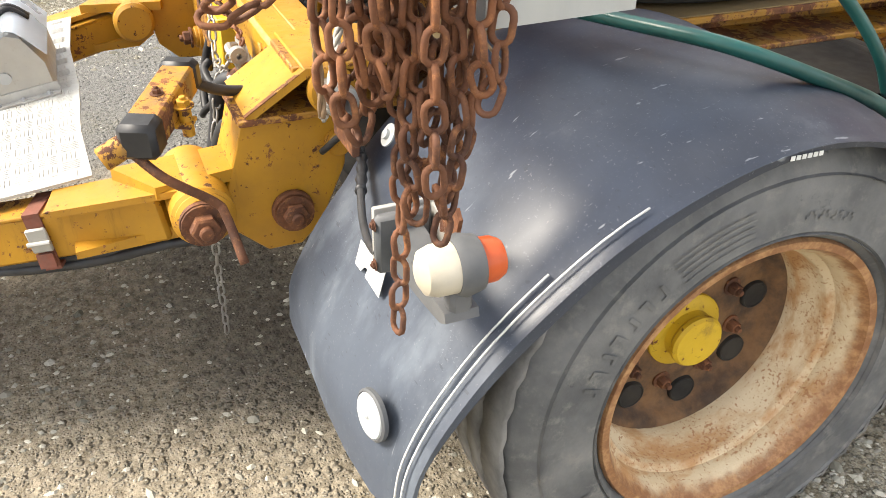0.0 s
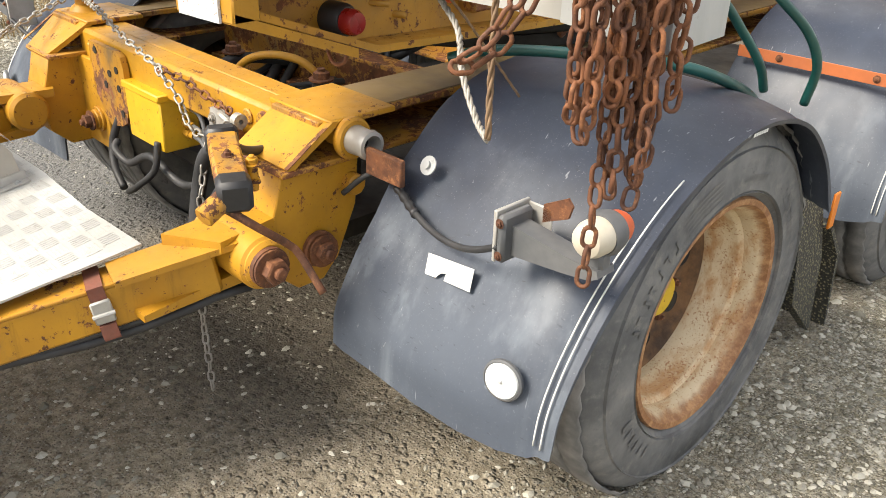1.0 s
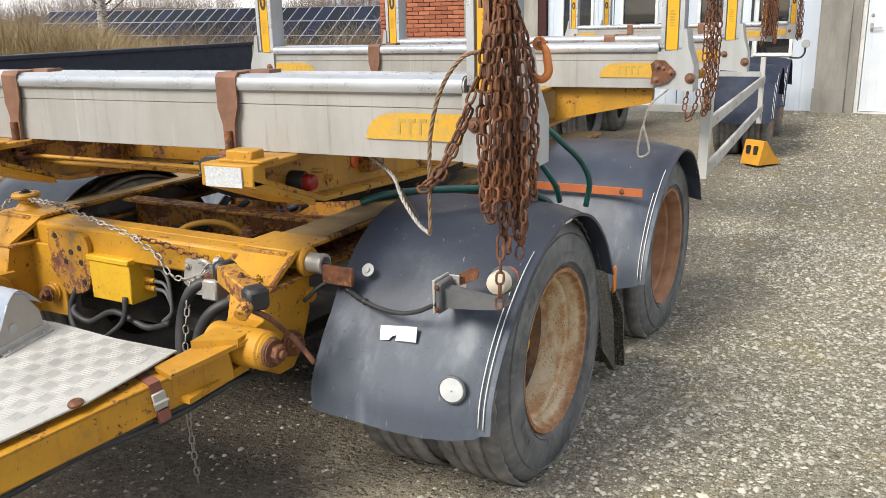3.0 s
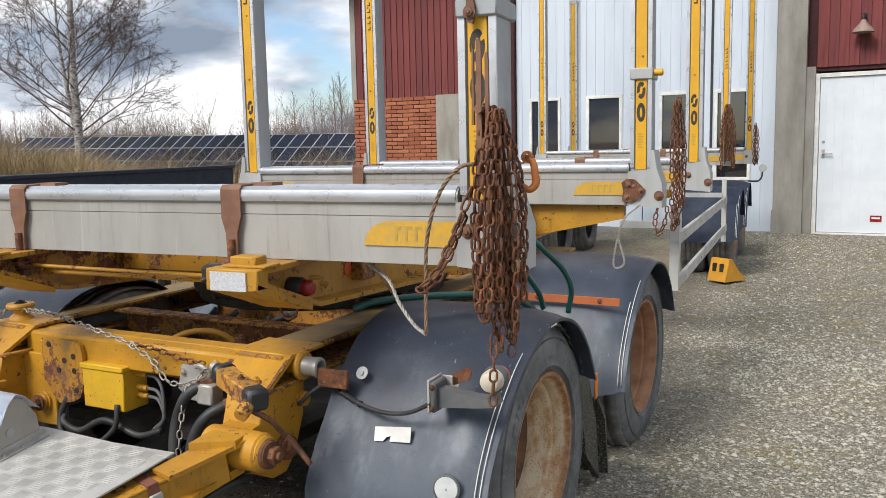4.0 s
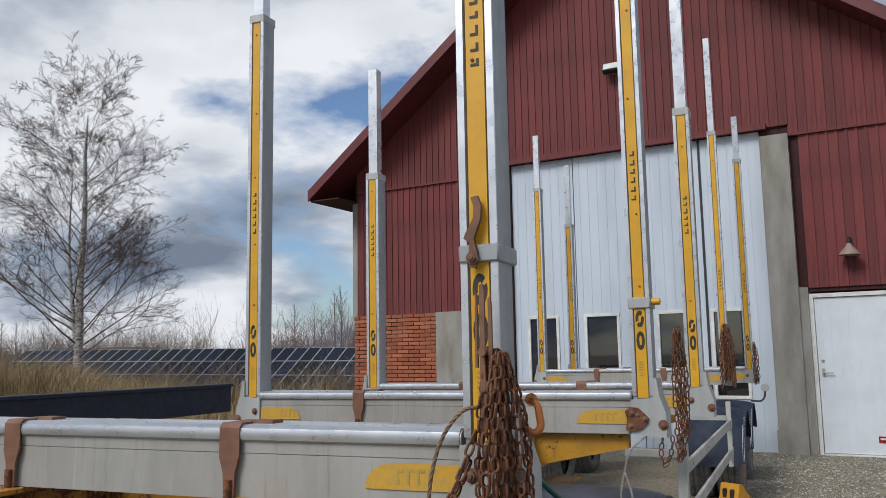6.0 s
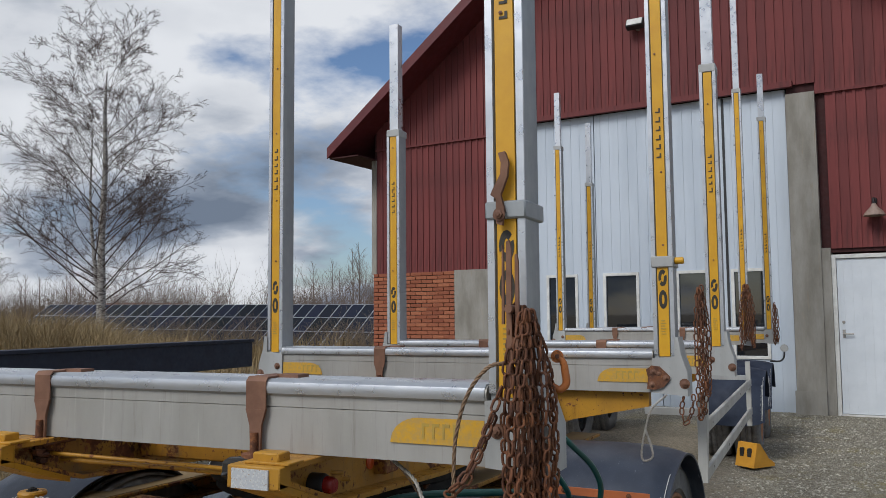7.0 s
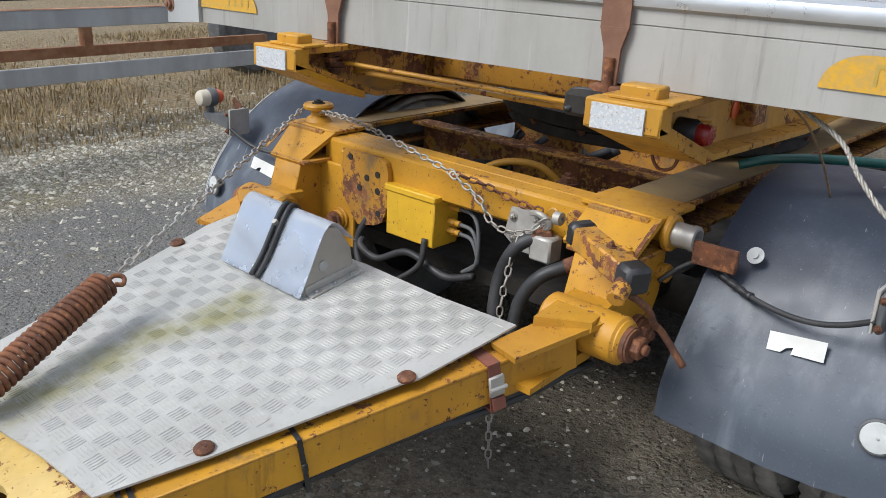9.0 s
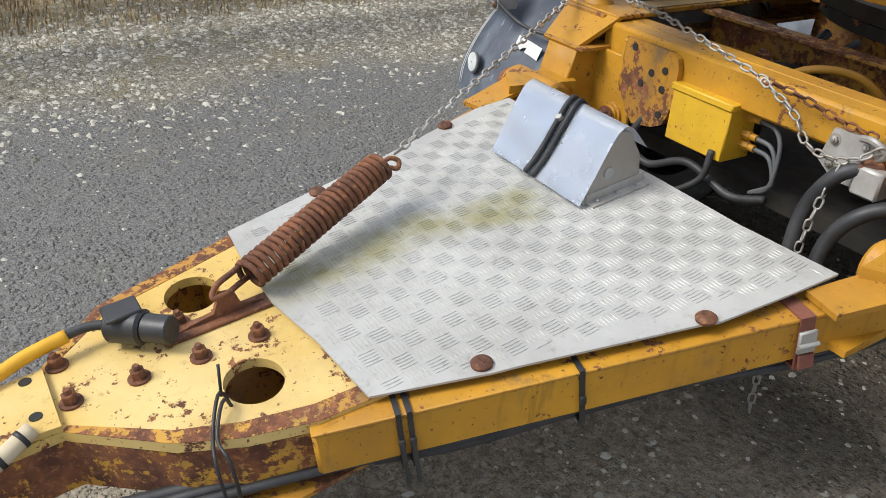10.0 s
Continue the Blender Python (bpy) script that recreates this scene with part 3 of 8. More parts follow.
def build_barn():
    barn = thing("barn", BARN, "old barn with red boards, brick foot and concrete pillars", "barn", kind="structure")
    # inner shell: wall with the gate and door openings through it
    def slab(x0, x1, z0, z1, mat, name, y0=0.06, y1=0.26):
        b = bm_new()
        box(b, (x0, y0, z0), (x1, y1, z1))
        return part(name, b, mat, barn)
    slab(LEFT + 0.03, -5.682 * S, -0.1, BRICK_TOP, MORTAR, "brick_backing")
    slab(-5.682 * S, GATE_L - 0.12, -0.1, BRICK_TOP, CONCRETE, "concrete_wall", 0.0)
    slab(GATE_L - 0.12, GATE_L + 0.02, -0.1, GATE_TOP, SHADED_BOARDS, "gate_jamb", 0.02)
    slab(LEFT + 0.03, GATE_L - 0.12, BRICK_TOP, SEAM_Z, SHADED_BOARDS, "board_backing")
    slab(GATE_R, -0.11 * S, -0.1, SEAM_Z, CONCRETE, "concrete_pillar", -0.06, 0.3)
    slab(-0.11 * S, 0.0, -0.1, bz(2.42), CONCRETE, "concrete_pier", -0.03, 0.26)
    slab(-0.11 * S, 1.05 * S, bz(2.36), SEAM_Z, SHADED_BOARDS, "board_backing")
    slab(1.05 * S, RIGHT, -0.1, SEAM_Z, SHADED_BOARDS, "board_backing")
    slab(GATE_R - 0.02, -0.11 * S, -0.1, 0.35, CONCRETE, "pillar_foot", -0.10, -0.05)
    # gable above the seam
    b = bm_new()
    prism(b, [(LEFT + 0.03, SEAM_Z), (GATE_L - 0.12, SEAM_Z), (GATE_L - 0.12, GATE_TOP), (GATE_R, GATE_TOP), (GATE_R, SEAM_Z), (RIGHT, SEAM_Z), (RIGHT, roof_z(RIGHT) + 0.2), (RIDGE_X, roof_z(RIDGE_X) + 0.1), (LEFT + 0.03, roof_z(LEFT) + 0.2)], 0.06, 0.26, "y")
    part("gable_backing", b, SHADED_BOARDS, barn)
    # side wall, back and floor close the house
    b = bm_new()
    box(b, (LEFT, 0.06, -0.1), (LEFT + 0.2, 14, TIP_Z))
    box(b, (RIGHT - 0.2, 0.27, -0.1), (RIGHT, 14, TIP_Z))
    box(b, (LEFT, 14.0, -0.1), (RIGHT, 14.2, TIP_Z))
    part("side_wall", b, BOARDS, barn)
    # roof with a thick verge
    b = bm_new()
    over, k = LEFT - TIP_X, PITCH
    for sgn in (1, -1):
        xo = RIDGE_X - sgn * (RIDGE_X - LEFT + over)
        zo = roof_z(LEFT) - k * over
        prism(b, [(xo, zo), (RIDGE_X, roof_z(RIDGE_X)), (RIDGE_X, roof_z(RIDGE_X) + 0.18), (xo, zo + 0.16)], -0.62, 14.5, "y")
    part("roof", b, ROOF, barn, "red sheet roof with boarded verge")
    b = bm_new()
    for sgn in (1, -1):
        xo = RIDGE_X - sgn * (RIDGE_X - LEFT + over)
        zo = roof_z(LEFT) - k * over
        prism(b, [(xo, zo - 0.02), (RIDGE_X, roof_z(RIDGE_X) - 0.02), (RIDGE_X, roof_z(RIDGE_X) + 0.21), (xo, zo + 0.19)], -0.66, -0.625, "y")
    part("verge_board", b, ROOF, barn)
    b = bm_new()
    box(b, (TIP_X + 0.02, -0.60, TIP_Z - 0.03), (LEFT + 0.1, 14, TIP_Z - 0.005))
    part("soffit", b, SHADED_BOARDS, barn)
    # corner board
    b = bm_new()
    box(b, (LEFT - 0.02, 0.02, BRICK_TOP - 0.03), (LEFT + 0.10, 0.10, TIP_Z - 0.03), bev=0.005)
    part("corner_board", b, CONCRETE, barn, "weathered grey corner board")
    # standing boards, lower and upper row
    rnd = random.Random(4)
    shared = {}
    def board(x, z0, z1, w, y):
        key = (round(w, 3), round(z1 - z0, 2))
        if key not in shared:
            bb = bm_new()
            box(bb, (0.004, -0.012, 0), (w - 0.004, 0.012, z1 - z0), bev=0.003)
            box(bb, (w - 0.022, -0.030, 0), (w + 0.016, -0.012, z1 - z0))
            shared[key] = to_mesh("board", bb, BOARDS)
        ob = new("board", shared[key])
        ob.parent = barn
        ob.location = (x, y, z0)
    w = 0.135
    x = LEFT + 0.10
    while x < RIGHT - 0.3:
        top = roof_z(x + w / 2) + 0.02
        if x + w < GATE_L - 0.10:
            board(x, BRICK_TOP - 0.02, SEAM_Z - 0.01, w, 0.045)
        elif x > GATE_R + 0.43 and x < 1.06 * S:
            board(x, bz(2.41), SEAM_Z - 0.01, w, 0.045)
        elif x > 1.06 * S:
            board(x, 0.15, SEAM_Z - 0.01, w, 0.045)
        lo = SEAM_Z if (x + w < GATE_L - 0.10 or x > GATE_R + 0.40) else GATE_TOP
        board(x, lo, round(top, 2), w, 0.03)
        x += w
    b = bm_new()
    box(b, (LEFT + 0.1, -0.01, SEAM_Z - 0.035), (GATE_L - 0.1, 0.04, SEAM_Z + 0.005))
    box(b, (GATE_R + 0.36, -0.01, SEAM_Z - 0.035), (RIGHT - 0.3, 0.04, SEAM_Z + 0.005))
    box(b, (GATE_L - 0.12, -0.05, GATE_TOP - 0.03), (GATE_R + 0.1, 0.03, GATE_TOP + 0.06))
    part("drip_board", b, BOARDS, barn)
    # brick foot
    bw, bh, gap = 0.25, 0.075, 0.012
    shared_b = {}
    def brick(x, z, wd):
        key = round(wd, 3)
        if key not in shared_b:
            bb = bm_new()
            box(bb, (0, 0, 0), (wd, 0.06, bh - gap), bev=0.004)
            shared_b[key] = to_mesh("brick", bb, BRICK)
        ob = new("brick", shared_b[key])
        ob.parent = barn
        ob.location = (x, 0.005 + rnd.uniform(0, 0.008), z)
    row, z = 0, 0.55
    end = -5.682 * S
    while z < BRICK_TOP - 0.02:
        x = LEFT + 0.03 - (bw / 2 if row % 2 else 0)
        while x < end - 0.02:
            x0, x1 = max(x, LEFT + 0.03), min(x + bw - gap, end - 0.01)
            if x1 - x0 > 0.04:
                brick(x0, z, round(x1 - x0, 2))
            x += bw
        z += bh
        row += 1
    # the folding gate
    gate = thing("gate", BARN, "white ribbed sheet folding gate with small windows", "gate", kind="structure")
    leaf_edges = [GATE_L + 0.02, -3.239 * S, -2.28 * S, -1.324 * S, GATE_R - 0.02]
    wins = [(-4.019, -3.589), (-3.095, -2.633), (-2.003, -1.60), (-1.24, -0.838)]
    for (x0, x1), (a, c) in zip(zip(leaf_edges, leaf_edges[1:]), wins):
        a, c = a * S, c * S
        z0, z1 = bz(1.0), bz(2.15)
        bb = bm_new()
        y0, y1 = 0.10, 0.16
        box(bb, (x0 + 0.008, y0, -0.02), (x1 - 0.008, y1, z0))
        box(bb, (x0 + 0.008, y0, z1), (x1 - 0.008, y1, GATE_TOP - 0.03))
        box(bb, (x0 + 0.008, y0, z0), (a, y1, z1))
        box(bb, (c, y0, z0), (x1 - 0.008, y1, z1))
        leaf = part("gate_leaf", bb, GATE, gate)
        bb = bm_new()
        x = x0 + 0.10
        while x < x1 - 0.05:
            if x + 0.012 < a - 0.03 or x > c + 0.03:
                box(bb, (x, y0 - 0.006, 0), (x + 0.014, y0, GATE_TOP - 0.04))
            else:
                box(bb, (x, y0 - 0.006, 0), (x + 0.014, y0, z0 - 0.06))
                box(bb, (x, y0 - 0.006, z1 + 0.06), (x + 0.014, y0, GATE_TOP - 0.04))
            x += 0.16
        part("rib", bb, GATE, leaf)
        bb = bm_new()
        f = 0.05
        box(bb, (a - f, y0 - 0.02, z0 - f), (c + f, y0, z0), bev=0.004)
        box(bb, (a - f, y0 - 0.02, z1), (c + f, y0, z1 + f), bev=0.004)
        box(bb, (a - f, y0 - 0.02, z0), (a, y0, z1), bev=0.004)
        box(bb, (c, y0 - 0.02, z0), (c + f, y0, z1), bev=0.004)
        part("window_frame", bb, WHITE, leaf, "white window frame")
        bb = bm_new()
        box(bb, (a, y0 + 0.02, z0), (c, y0 + 0.03, z1))
        part("pane", bb, GLASS, leaf, "dark reflecting pane")
    bb = bm_new()
    for x in (leaf_edges[3],):
        box(bb, (x - 0.018, 0.085, 0), (x + 0.018, 0.105, GATE_TOP - 0.04))
    part("gate_seal", bb, BLACK_PLASTIC, gate, "black rubber joint")
    bb = bm_new()
    box(bb, (GATE_L, 0.17, -0.1), (GATE_R, 0.2, GATE_TOP))
    part("gate_back", bb, DARK, gate)
    # side door
    door = thing("door_1", BARN, "plain white steel door, closed, in white frame", "door", kind="structure")
    dz0, dz1, dw = 0.0, bz(2.33), 0.965 * S
    bb = bm_new()
    box(bb, (0, 0.0, dz0), (0.06, 0.12, dz1), bev=0.004)
    box(bb, (dw - 0.06, 0.0, dz0), (dw, 0.12, dz1), bev=0.004)
    box(bb, (0.06, 0.0, dz1 - 0.06), (dw - 0.06, 0.12, dz1), bev=0.004)
    box(bb, (0.06, 0.0, dz0 - 0.02), (dw - 0.06, 0.14, dz0 + 0.03))
    part("door_frame", bb, WHITE, door)
    bb = bm_new()
    box(bb, (0.065, 0.03, 0.035), (dw - 0.065, 0.08, dz1 - 0.065), bev=0.004)
    for k in range(8):
        xx = 0.14 + k * 0.12
        box(bb, (xx, 0.026, 0.06), (xx + 0.012, 0.03, dz1 - 0.1))
    leaf = part("door_leaf", bb, DOOR_WHITE, door)
    bb = bm_new()
    box(bb, (0.11, 0.018, 1.13), (0.15, 0.03, 1.25), bev=0.004)
    rod(bb, (0.13, 0.03, 1.19), (0.13, -0.02, 1.19), 0.011, 12)
    rod(bb, (0.12, -0.02, 1.19), (0.26, -0.02, 1.19), 0.010, 12, cham=0.003)
    part("handle", bb, ZINC, leaf, "steel lever handle")
    bb = bm_new()
    rod(bb, (0.13, 0.03, 1.36), (0.13, 0.015, 1.36), 0.022, 16, cham=0.003)
    part("lock", bb, ZINC, leaf, "round steel lock")
    bb = bm_new()
    box(bb, (0.78, 0.022, bz(0.47) - 0.04), (0.93, 0.03, bz(0.47) + 0.05))
    plate_ = part("badge", bb, RED_LENS, leaf, "small red badge")
    bb = bm_new()
    box(bb, (0.80, 0.018, bz(0.47) + 0.0), (0.91, 0.022, bz(0.47) + 0.025))
    part("badge_print", bb, WHITE, leaf)
    # wall lamp over the door
    lamp = thing("wall_lamp", BARN @ Matrix.Translation((0.534 * S, 0.0, bz(2.86))), "old enamelled wall lamp with bell shade", "lamp")
    bb = bm_new()
    f = Matrix.Translation((0, -0.12, 0))
    lathe(bb, [(0.03, 0.10), (0.045, 0.06), (0.12, -0.02), (0.15, -0.07), (0.145, -0.075), (0.10, -0.02), (0.03, 0.05)], f, 24)
    part("shade", bb, LAMP_RUST, lamp)
    bb = bm_new()
    tube(bb, spline([(0, 0.04, 0.16), (0, -0.06, 0.19), (0, -0.12, 0.15), (0, -0.12, 0.08)], 6), 0.012, 8)
    box(bb, (-0.03, 0.0, 0.12), (0.03, 0.03, 0.20), bev=0.005)
    part("arm", bb, BLACK_PLASTIC, lamp)
    # floodlight on the gable
    fl = thing("floodlight", BARN @ Matrix.Translation((-2.477 * S, 0.0, bz(5.78))), "small white floodlight on the gable boards", "lamp")
    bb = bm_new()
    box(bb, (-0.15, -0.22, -0.07), (0.15, -0.10, 0.09), pose(0, 0, 0, -25, 0, 0), bev=0.012)
    part("housing", bb, BLACK_PLASTIC, fl)
    bb = bm_new()
    box(bb, (-0.13, -0.228, -0.05), (0.13, -0.221, 0.07), pose(0, 0, 0, -25, 0, 0))
    part("lens", bb, WHITE, fl)
    bb = bm_new()
    box(bb, (-0.02, -0.12, 0.0), (0.02, 0.02, 0.04))
    part("bracket", bb, BRACKET, fl)


build_barn()

# ---- timber bunks with their stakes ----
BUNK_TOP, BUNK_LOW = 1.39, 1.17


def stake_section(w, d):
    """C-shaped section: two lips round a sunken front face."""
    l, s = 0.020, 0.008
    return [(-w / 2, 0), (-w / 2 + l, 0), (-w / 2 + l + 0.004, s), (w / 2 - l - 0.004, s), (w / 2 - l, 0), (w / 2, 0), (w / 2, d - 0.012), (w / 2 - 0.012, d), (-w / 2 + 0.012, d), (-w / 2, d - 0.012)]


def build_stake(bunk, side, z_joint, z_top, w=0.107, d=0.135, marks=True, nice=True):
    """One stake of a bunk: tube, yellow strip, print, upper slide."""
    x = side * 1.24
    st = bm_new()
    prism(st, stake_section(w, d), BUNK_LOW + 0.02, z_joint, "z", Matrix.Translation((x, 0.005, 0)))
    stake = part("stake", st, STAKE_SIDE, bunk, "grey aluminium stake with yellow front")
    b = bm_new()
    box(b, (x - w / 2 - 0.002, -0.002, BUNK_LOW + 0.2), (x - w / 2 + 0.019, 0.006, z_joint))
    box(b, (x + w / 2 - 0.019, -0.002, BUNK_LOW + 0.2), (x + w / 2 + 0.002, 0.006, z_joint))
    part("lip", b, ALU_TOP, stake)
    b = bm_new()
    box(b, (x - w / 2 + 0.026, 0.003, BUNK_LOW + 0.19), (x + w / 2 - 0.026, 0.0125, z_joint - 0.03))
    part("yellow_strip", b, STAKE_YELLOW, stake, "scratched yellow strip")
    rr = random.Random(int(side * 7 + z_top * 100))
    # plain shapes in place of the lettering: two ovals and a bent bar, small bars below and above
    if marks:
        for k, (zc, hh) in enumerate(((1.66, 0.050), (1.775, 0.045))):
            b = bm_new()
            ring = [(x + 0.0225 * math.cos(q), zc + hh * math.sin(q)) for q in [i * math.pi / 8 for i in range(16)]]
            inner = [(x + 0.007 * math.cos(q), zc + (hh - 0.024) * math.sin(q)) for q in [i * math.pi / 8 for i in range(16)]]
            o_, i_ = [b.verts.new((px, 0.0022, pz)) for px, pz in ring], [b.verts.new((px, 0.0022, pz)) for px, pz in inner]
            for i in range(16):
                if k == 0 or i not in (1, 9):
                    b.faces.new((o_[i], o_[(i + 1) % 16], i_[(i + 1) % 16], i_[i]))
            part("oval_mark", b, INK, stake, "black oval mark")
        b = bm_new()
        for k in range(6):
            box(b, (x - 0.014, 0.0010, 1.475 + k * 0.014), (x + 0.012 - 0.006 * (k % 2), 0.0026, 1.480 + k * 0.014))
        part("small_print", b, FAINT, stake)
    z = 2.42
    for k in range(6):
        h = rr.uniform(0.020, 0.034)
        b = bm_new()
        prism(b, [(x - 0.013, z), (x + 0.012, z), (x + 0.012, z + h), (x + 0.004, z + h), (x + 0.004, z + 0.008), (x - 0.013, z + 0.008)], 0.0010, 0.0026, "y")
        part("letter_bar", b, INK, stake, "black lettering as a plain bar")
        z += h + 0.022
    z = 1.95
    while z < z_joint - 0.1:
        b = bm_new()
        nut(b, (x + rr.uniform(-0.01, 0.01), 0.003, z), (0, -1, 0), 0.006, 0.004, washer=False)
        part("rivet", b, BAND, stake)
        z += rr.uniform(0.35, 0.7)
    if z_top > z_joint:
        b = bm_new()
        ww = w * 0.72
        prism(b, [(-ww / 2, 0), (ww / 2, 0), (ww / 2, d * 0.6), (ww / 2 - 0.01, d * 0.68), (-ww / 2 + 0.01, d * 0.68), (-ww / 2, d * 0.6)], z_joint - 0.1, z_top, "z", Matrix.Translation((x, 0.02, 0)))
        part("extension", b, ALU_TOP, stake, "bare aluminium slide-out top")
        b = bm_new()
        box(b, (x - w / 2 - 0.004, -0.004, z_joint - 0.03), (x + w / 2 + 0.004, d + 0.008, z_joint + 0.03), bev=0.006)
        part("collar", b, CAST, stake)
    # holder casting round the stake's foot
    b = bm_new()
    o = side
    prism(b, [(x - 0.065 * o, BUNK_LOW + 0.0), (x + 0.115 * o, BUNK_LOW - 0.015), (x + 0.115 * o, BUNK_LOW + 0.11), (x + 0.085 * o, BUNK_LOW + 0.20), (x + 0.072 * o, BUNK_LOW + 0.29), (x + 0.053 * o, BUNK_LOW + 0.29), (x + 0.052 * o, BUNK_LOW + 0.19), (x - 0.065 * o, BUNK_LOW + 0.18)], -0.014, 0.155, "y")
    part("holder", b, CAST, stake, "grey cast stake holder")
    for px, pz, pr in ((0.10, 0.05, 0.018), (-0.03, 0.10, 0.014)):
        b = bm_new()
        nut(b, (x + px * o, -0.014, BUNK_LOW + pz), (0, -1, 0), pr, 0.013)
        part("bolt", b, BAND, stake)
    return stake


def build_bunk(y, left, right, label, near=False, cx=CX):
    bunk = thing("timber_bunk", Matrix.Translation((cx, y, 0)), label, "timber bunk", "bunks along the trailer")
    d = 0.16
    prof = [(0.0, BUNK_LOW), (d, BUNK_LOW), (d, BUNK_TOP - 0.05), (d + 0.012, BUNK_TOP - 0.04), (d + 0.012, BUNK_TOP - 0.012), (d, BUNK_TOP), (0.004, BUNK_TOP), (-0.010, BUNK_TOP - 0.010), (-0.014, BUNK_TOP - 0.024), (-0.010, BUNK_TOP - 0.040), (0.0, BUNK_TOP - 0.048), (0.0, BUNK_TOP - 0.080), (0.004, BUNK_TOP - 0.082), (0.0, BUNK_TOP - 0.084)]
    b = bm_new()
    prism(b, prof, -1.18, 1.18, "x")
    beam = part("beam", b, BEAM, bunk, "weathered grey aluminium cross beam", sharp=48)
    b = bm_new()
    prism(b, [(0.0, BUNK_TOP + 0.001), (d, BUNK_TOP + 0.001), (d, BUNK_TOP + 0.004), (0.003, BUNK_TOP + 0.004), (-0.012, BUNK_TOP - 0.006), (-0.017, BUNK_TOP - 0.024), (-0.012, BUNK_TOP - 0.040), (-0.0145, BUNK_TOP - 0.024), (-0.010, BUNK_TOP - 0.009)], -1.175, 1.175, "x")
    part("worn_top", b, ALU_TOP, bunk, "rubbed bright top edge")
    build_stake(bunk, -1, *left)
    build_stake(bunk, 1, *right)
    for sgn in (-1, 1):
        # yellow quarter-round sticker with faded lettering
        b = bm_new()
        xo, xi = 1.17, 0.878
        z0, z1 = BUNK_LOW + 0.052, BUNK_LOW + 0.125
        arc = [(sgn * (xi + 0.09 - 0.09 * math.sin(a)), z0 + (z1 - z0) * math.cos(a)) for a in [i * math.pi / 16 for i in range(9)]]
        prism(b, [(sgn * xo, z0), (sgn * xo, z1)] + arc, -0.0045, -0.0030, "y")
        stk = part("sticker", b, STICKER, bunk, "scuffed yellow sticker with faded print")
        b = bm_new()
        rr = random.Random(3)
        for k in range(4):
            xx = sgn * 1.0 + k * 0.032 - 0.02
            box(b, (xx, -0.0058, z0 + 0.015), (xx + 0.007, -0.0046, z1 - 0.015))
            box(b, (xx + 0.007, -0.0058, z1 - 0.024), (xx + 0.022, -0.0046, z1 - 0.015))
        part("print", b, FAINT, stk)
    # steel clamp bands
    for x in (-0.51, 0.415) if near else (-0.46, 0.45):
        b = bm_new()
        w = 0.037
        zt = BUNK_TOP
        prism(b, [(-0.019, zt - 0.09), (-0.019, zt - 0.004), (-0.006, zt + 0.010), (0.13, zt + 0.010), (0.13, zt + 0.004), (-0.004, zt + 0.004), (-0.014, zt - 0.006), (-0.014, zt - 0.09)], x - w, x + w, "x")
        box(b, (x + 0.03, 0.05, zt + 0.003), (x + 0.11, 0.11, zt + 0.014))
        prism(b, [(x - w, zt - 0.09), (x + w, zt - 0.09), (x + 0.022, zt - 0.14), (x + 0.018, zt - 0.235), (x - 0.018, zt - 0.235), (x - 0.022, zt - 0.14)], -0.021, -0.012, "y")
        part("clamp_band", b, BAND, bunk, "rust-brown steel clamp band")
        b = bm_new()
        rod(b, (x, -0.026, zt - 0.16), (x, -0.026, zt - 0.27), 0.013, 12)
        nut(b, (x, -0.026, zt - 0.262), (0, 0, -1), 0.018, 0.018)
        part("clamp_bolt", b, RUST, bunk)
        b = bm_new()
        box(b, (x - 0.045, -0.035, BUNK_LOW - 0.028), (x + 0.045, 0.10, BUNK_LOW - 0.004), bev=0.004)
        part("clamp_plate", b, RUST, bunk)
        b = bm_new()
        rod(b, (x - 0.012, 0.0, BUNK_LOW - 0.11), (x - 0.012, 0.0, BUNK_LOW - 0.02), 0.011, 12)
        lathe(b, [(0, -0.072), (0.030, -0.072), (0.034, -0.064), (0.030, -0.056), (0, -0.056)], Matrix.Translation((x - 0.012, 0.0, BUNK_LOW)), 18)
        nut(b, (x - 0.012, 0.0, BUNK_LOW - 0.075), (0, 0, -1), 0.019, 0.020)
        part("tension_bolt", b, RUST, bunk, "rusty bolt with spring washer")
    return bunk


bunk_1 = build_bunk(0.59, (3.5, 3.9), (3.5, 3.9), "weathered aluminium timber bunk with yellow stakes, over the dolly", True, -1.82)
build_bunk(2.95, (3.9, 4.2), (3.9, 4.4), "aluminium timber bunk with yellow stakes on the main frame", cx=-1.792)
build_bunk(4.42, (3.08, 4.0), (3.30, 4.6), "aluminium timber bunk with slide-out stakes on the main frame", cx=-1.69)
build_bunk(10.05, (4.0, 4.82), (4.55, 5.9), "distant aluminium timber bunk with yellow stakes", cx=-1.94)
build_bunk(10.8, (3.55, 4.5), (4.3, 4.95), "distant aluminium timber bunk at the trailer's tail", cx=-1.68)

# ---- main frame of the trailer ----


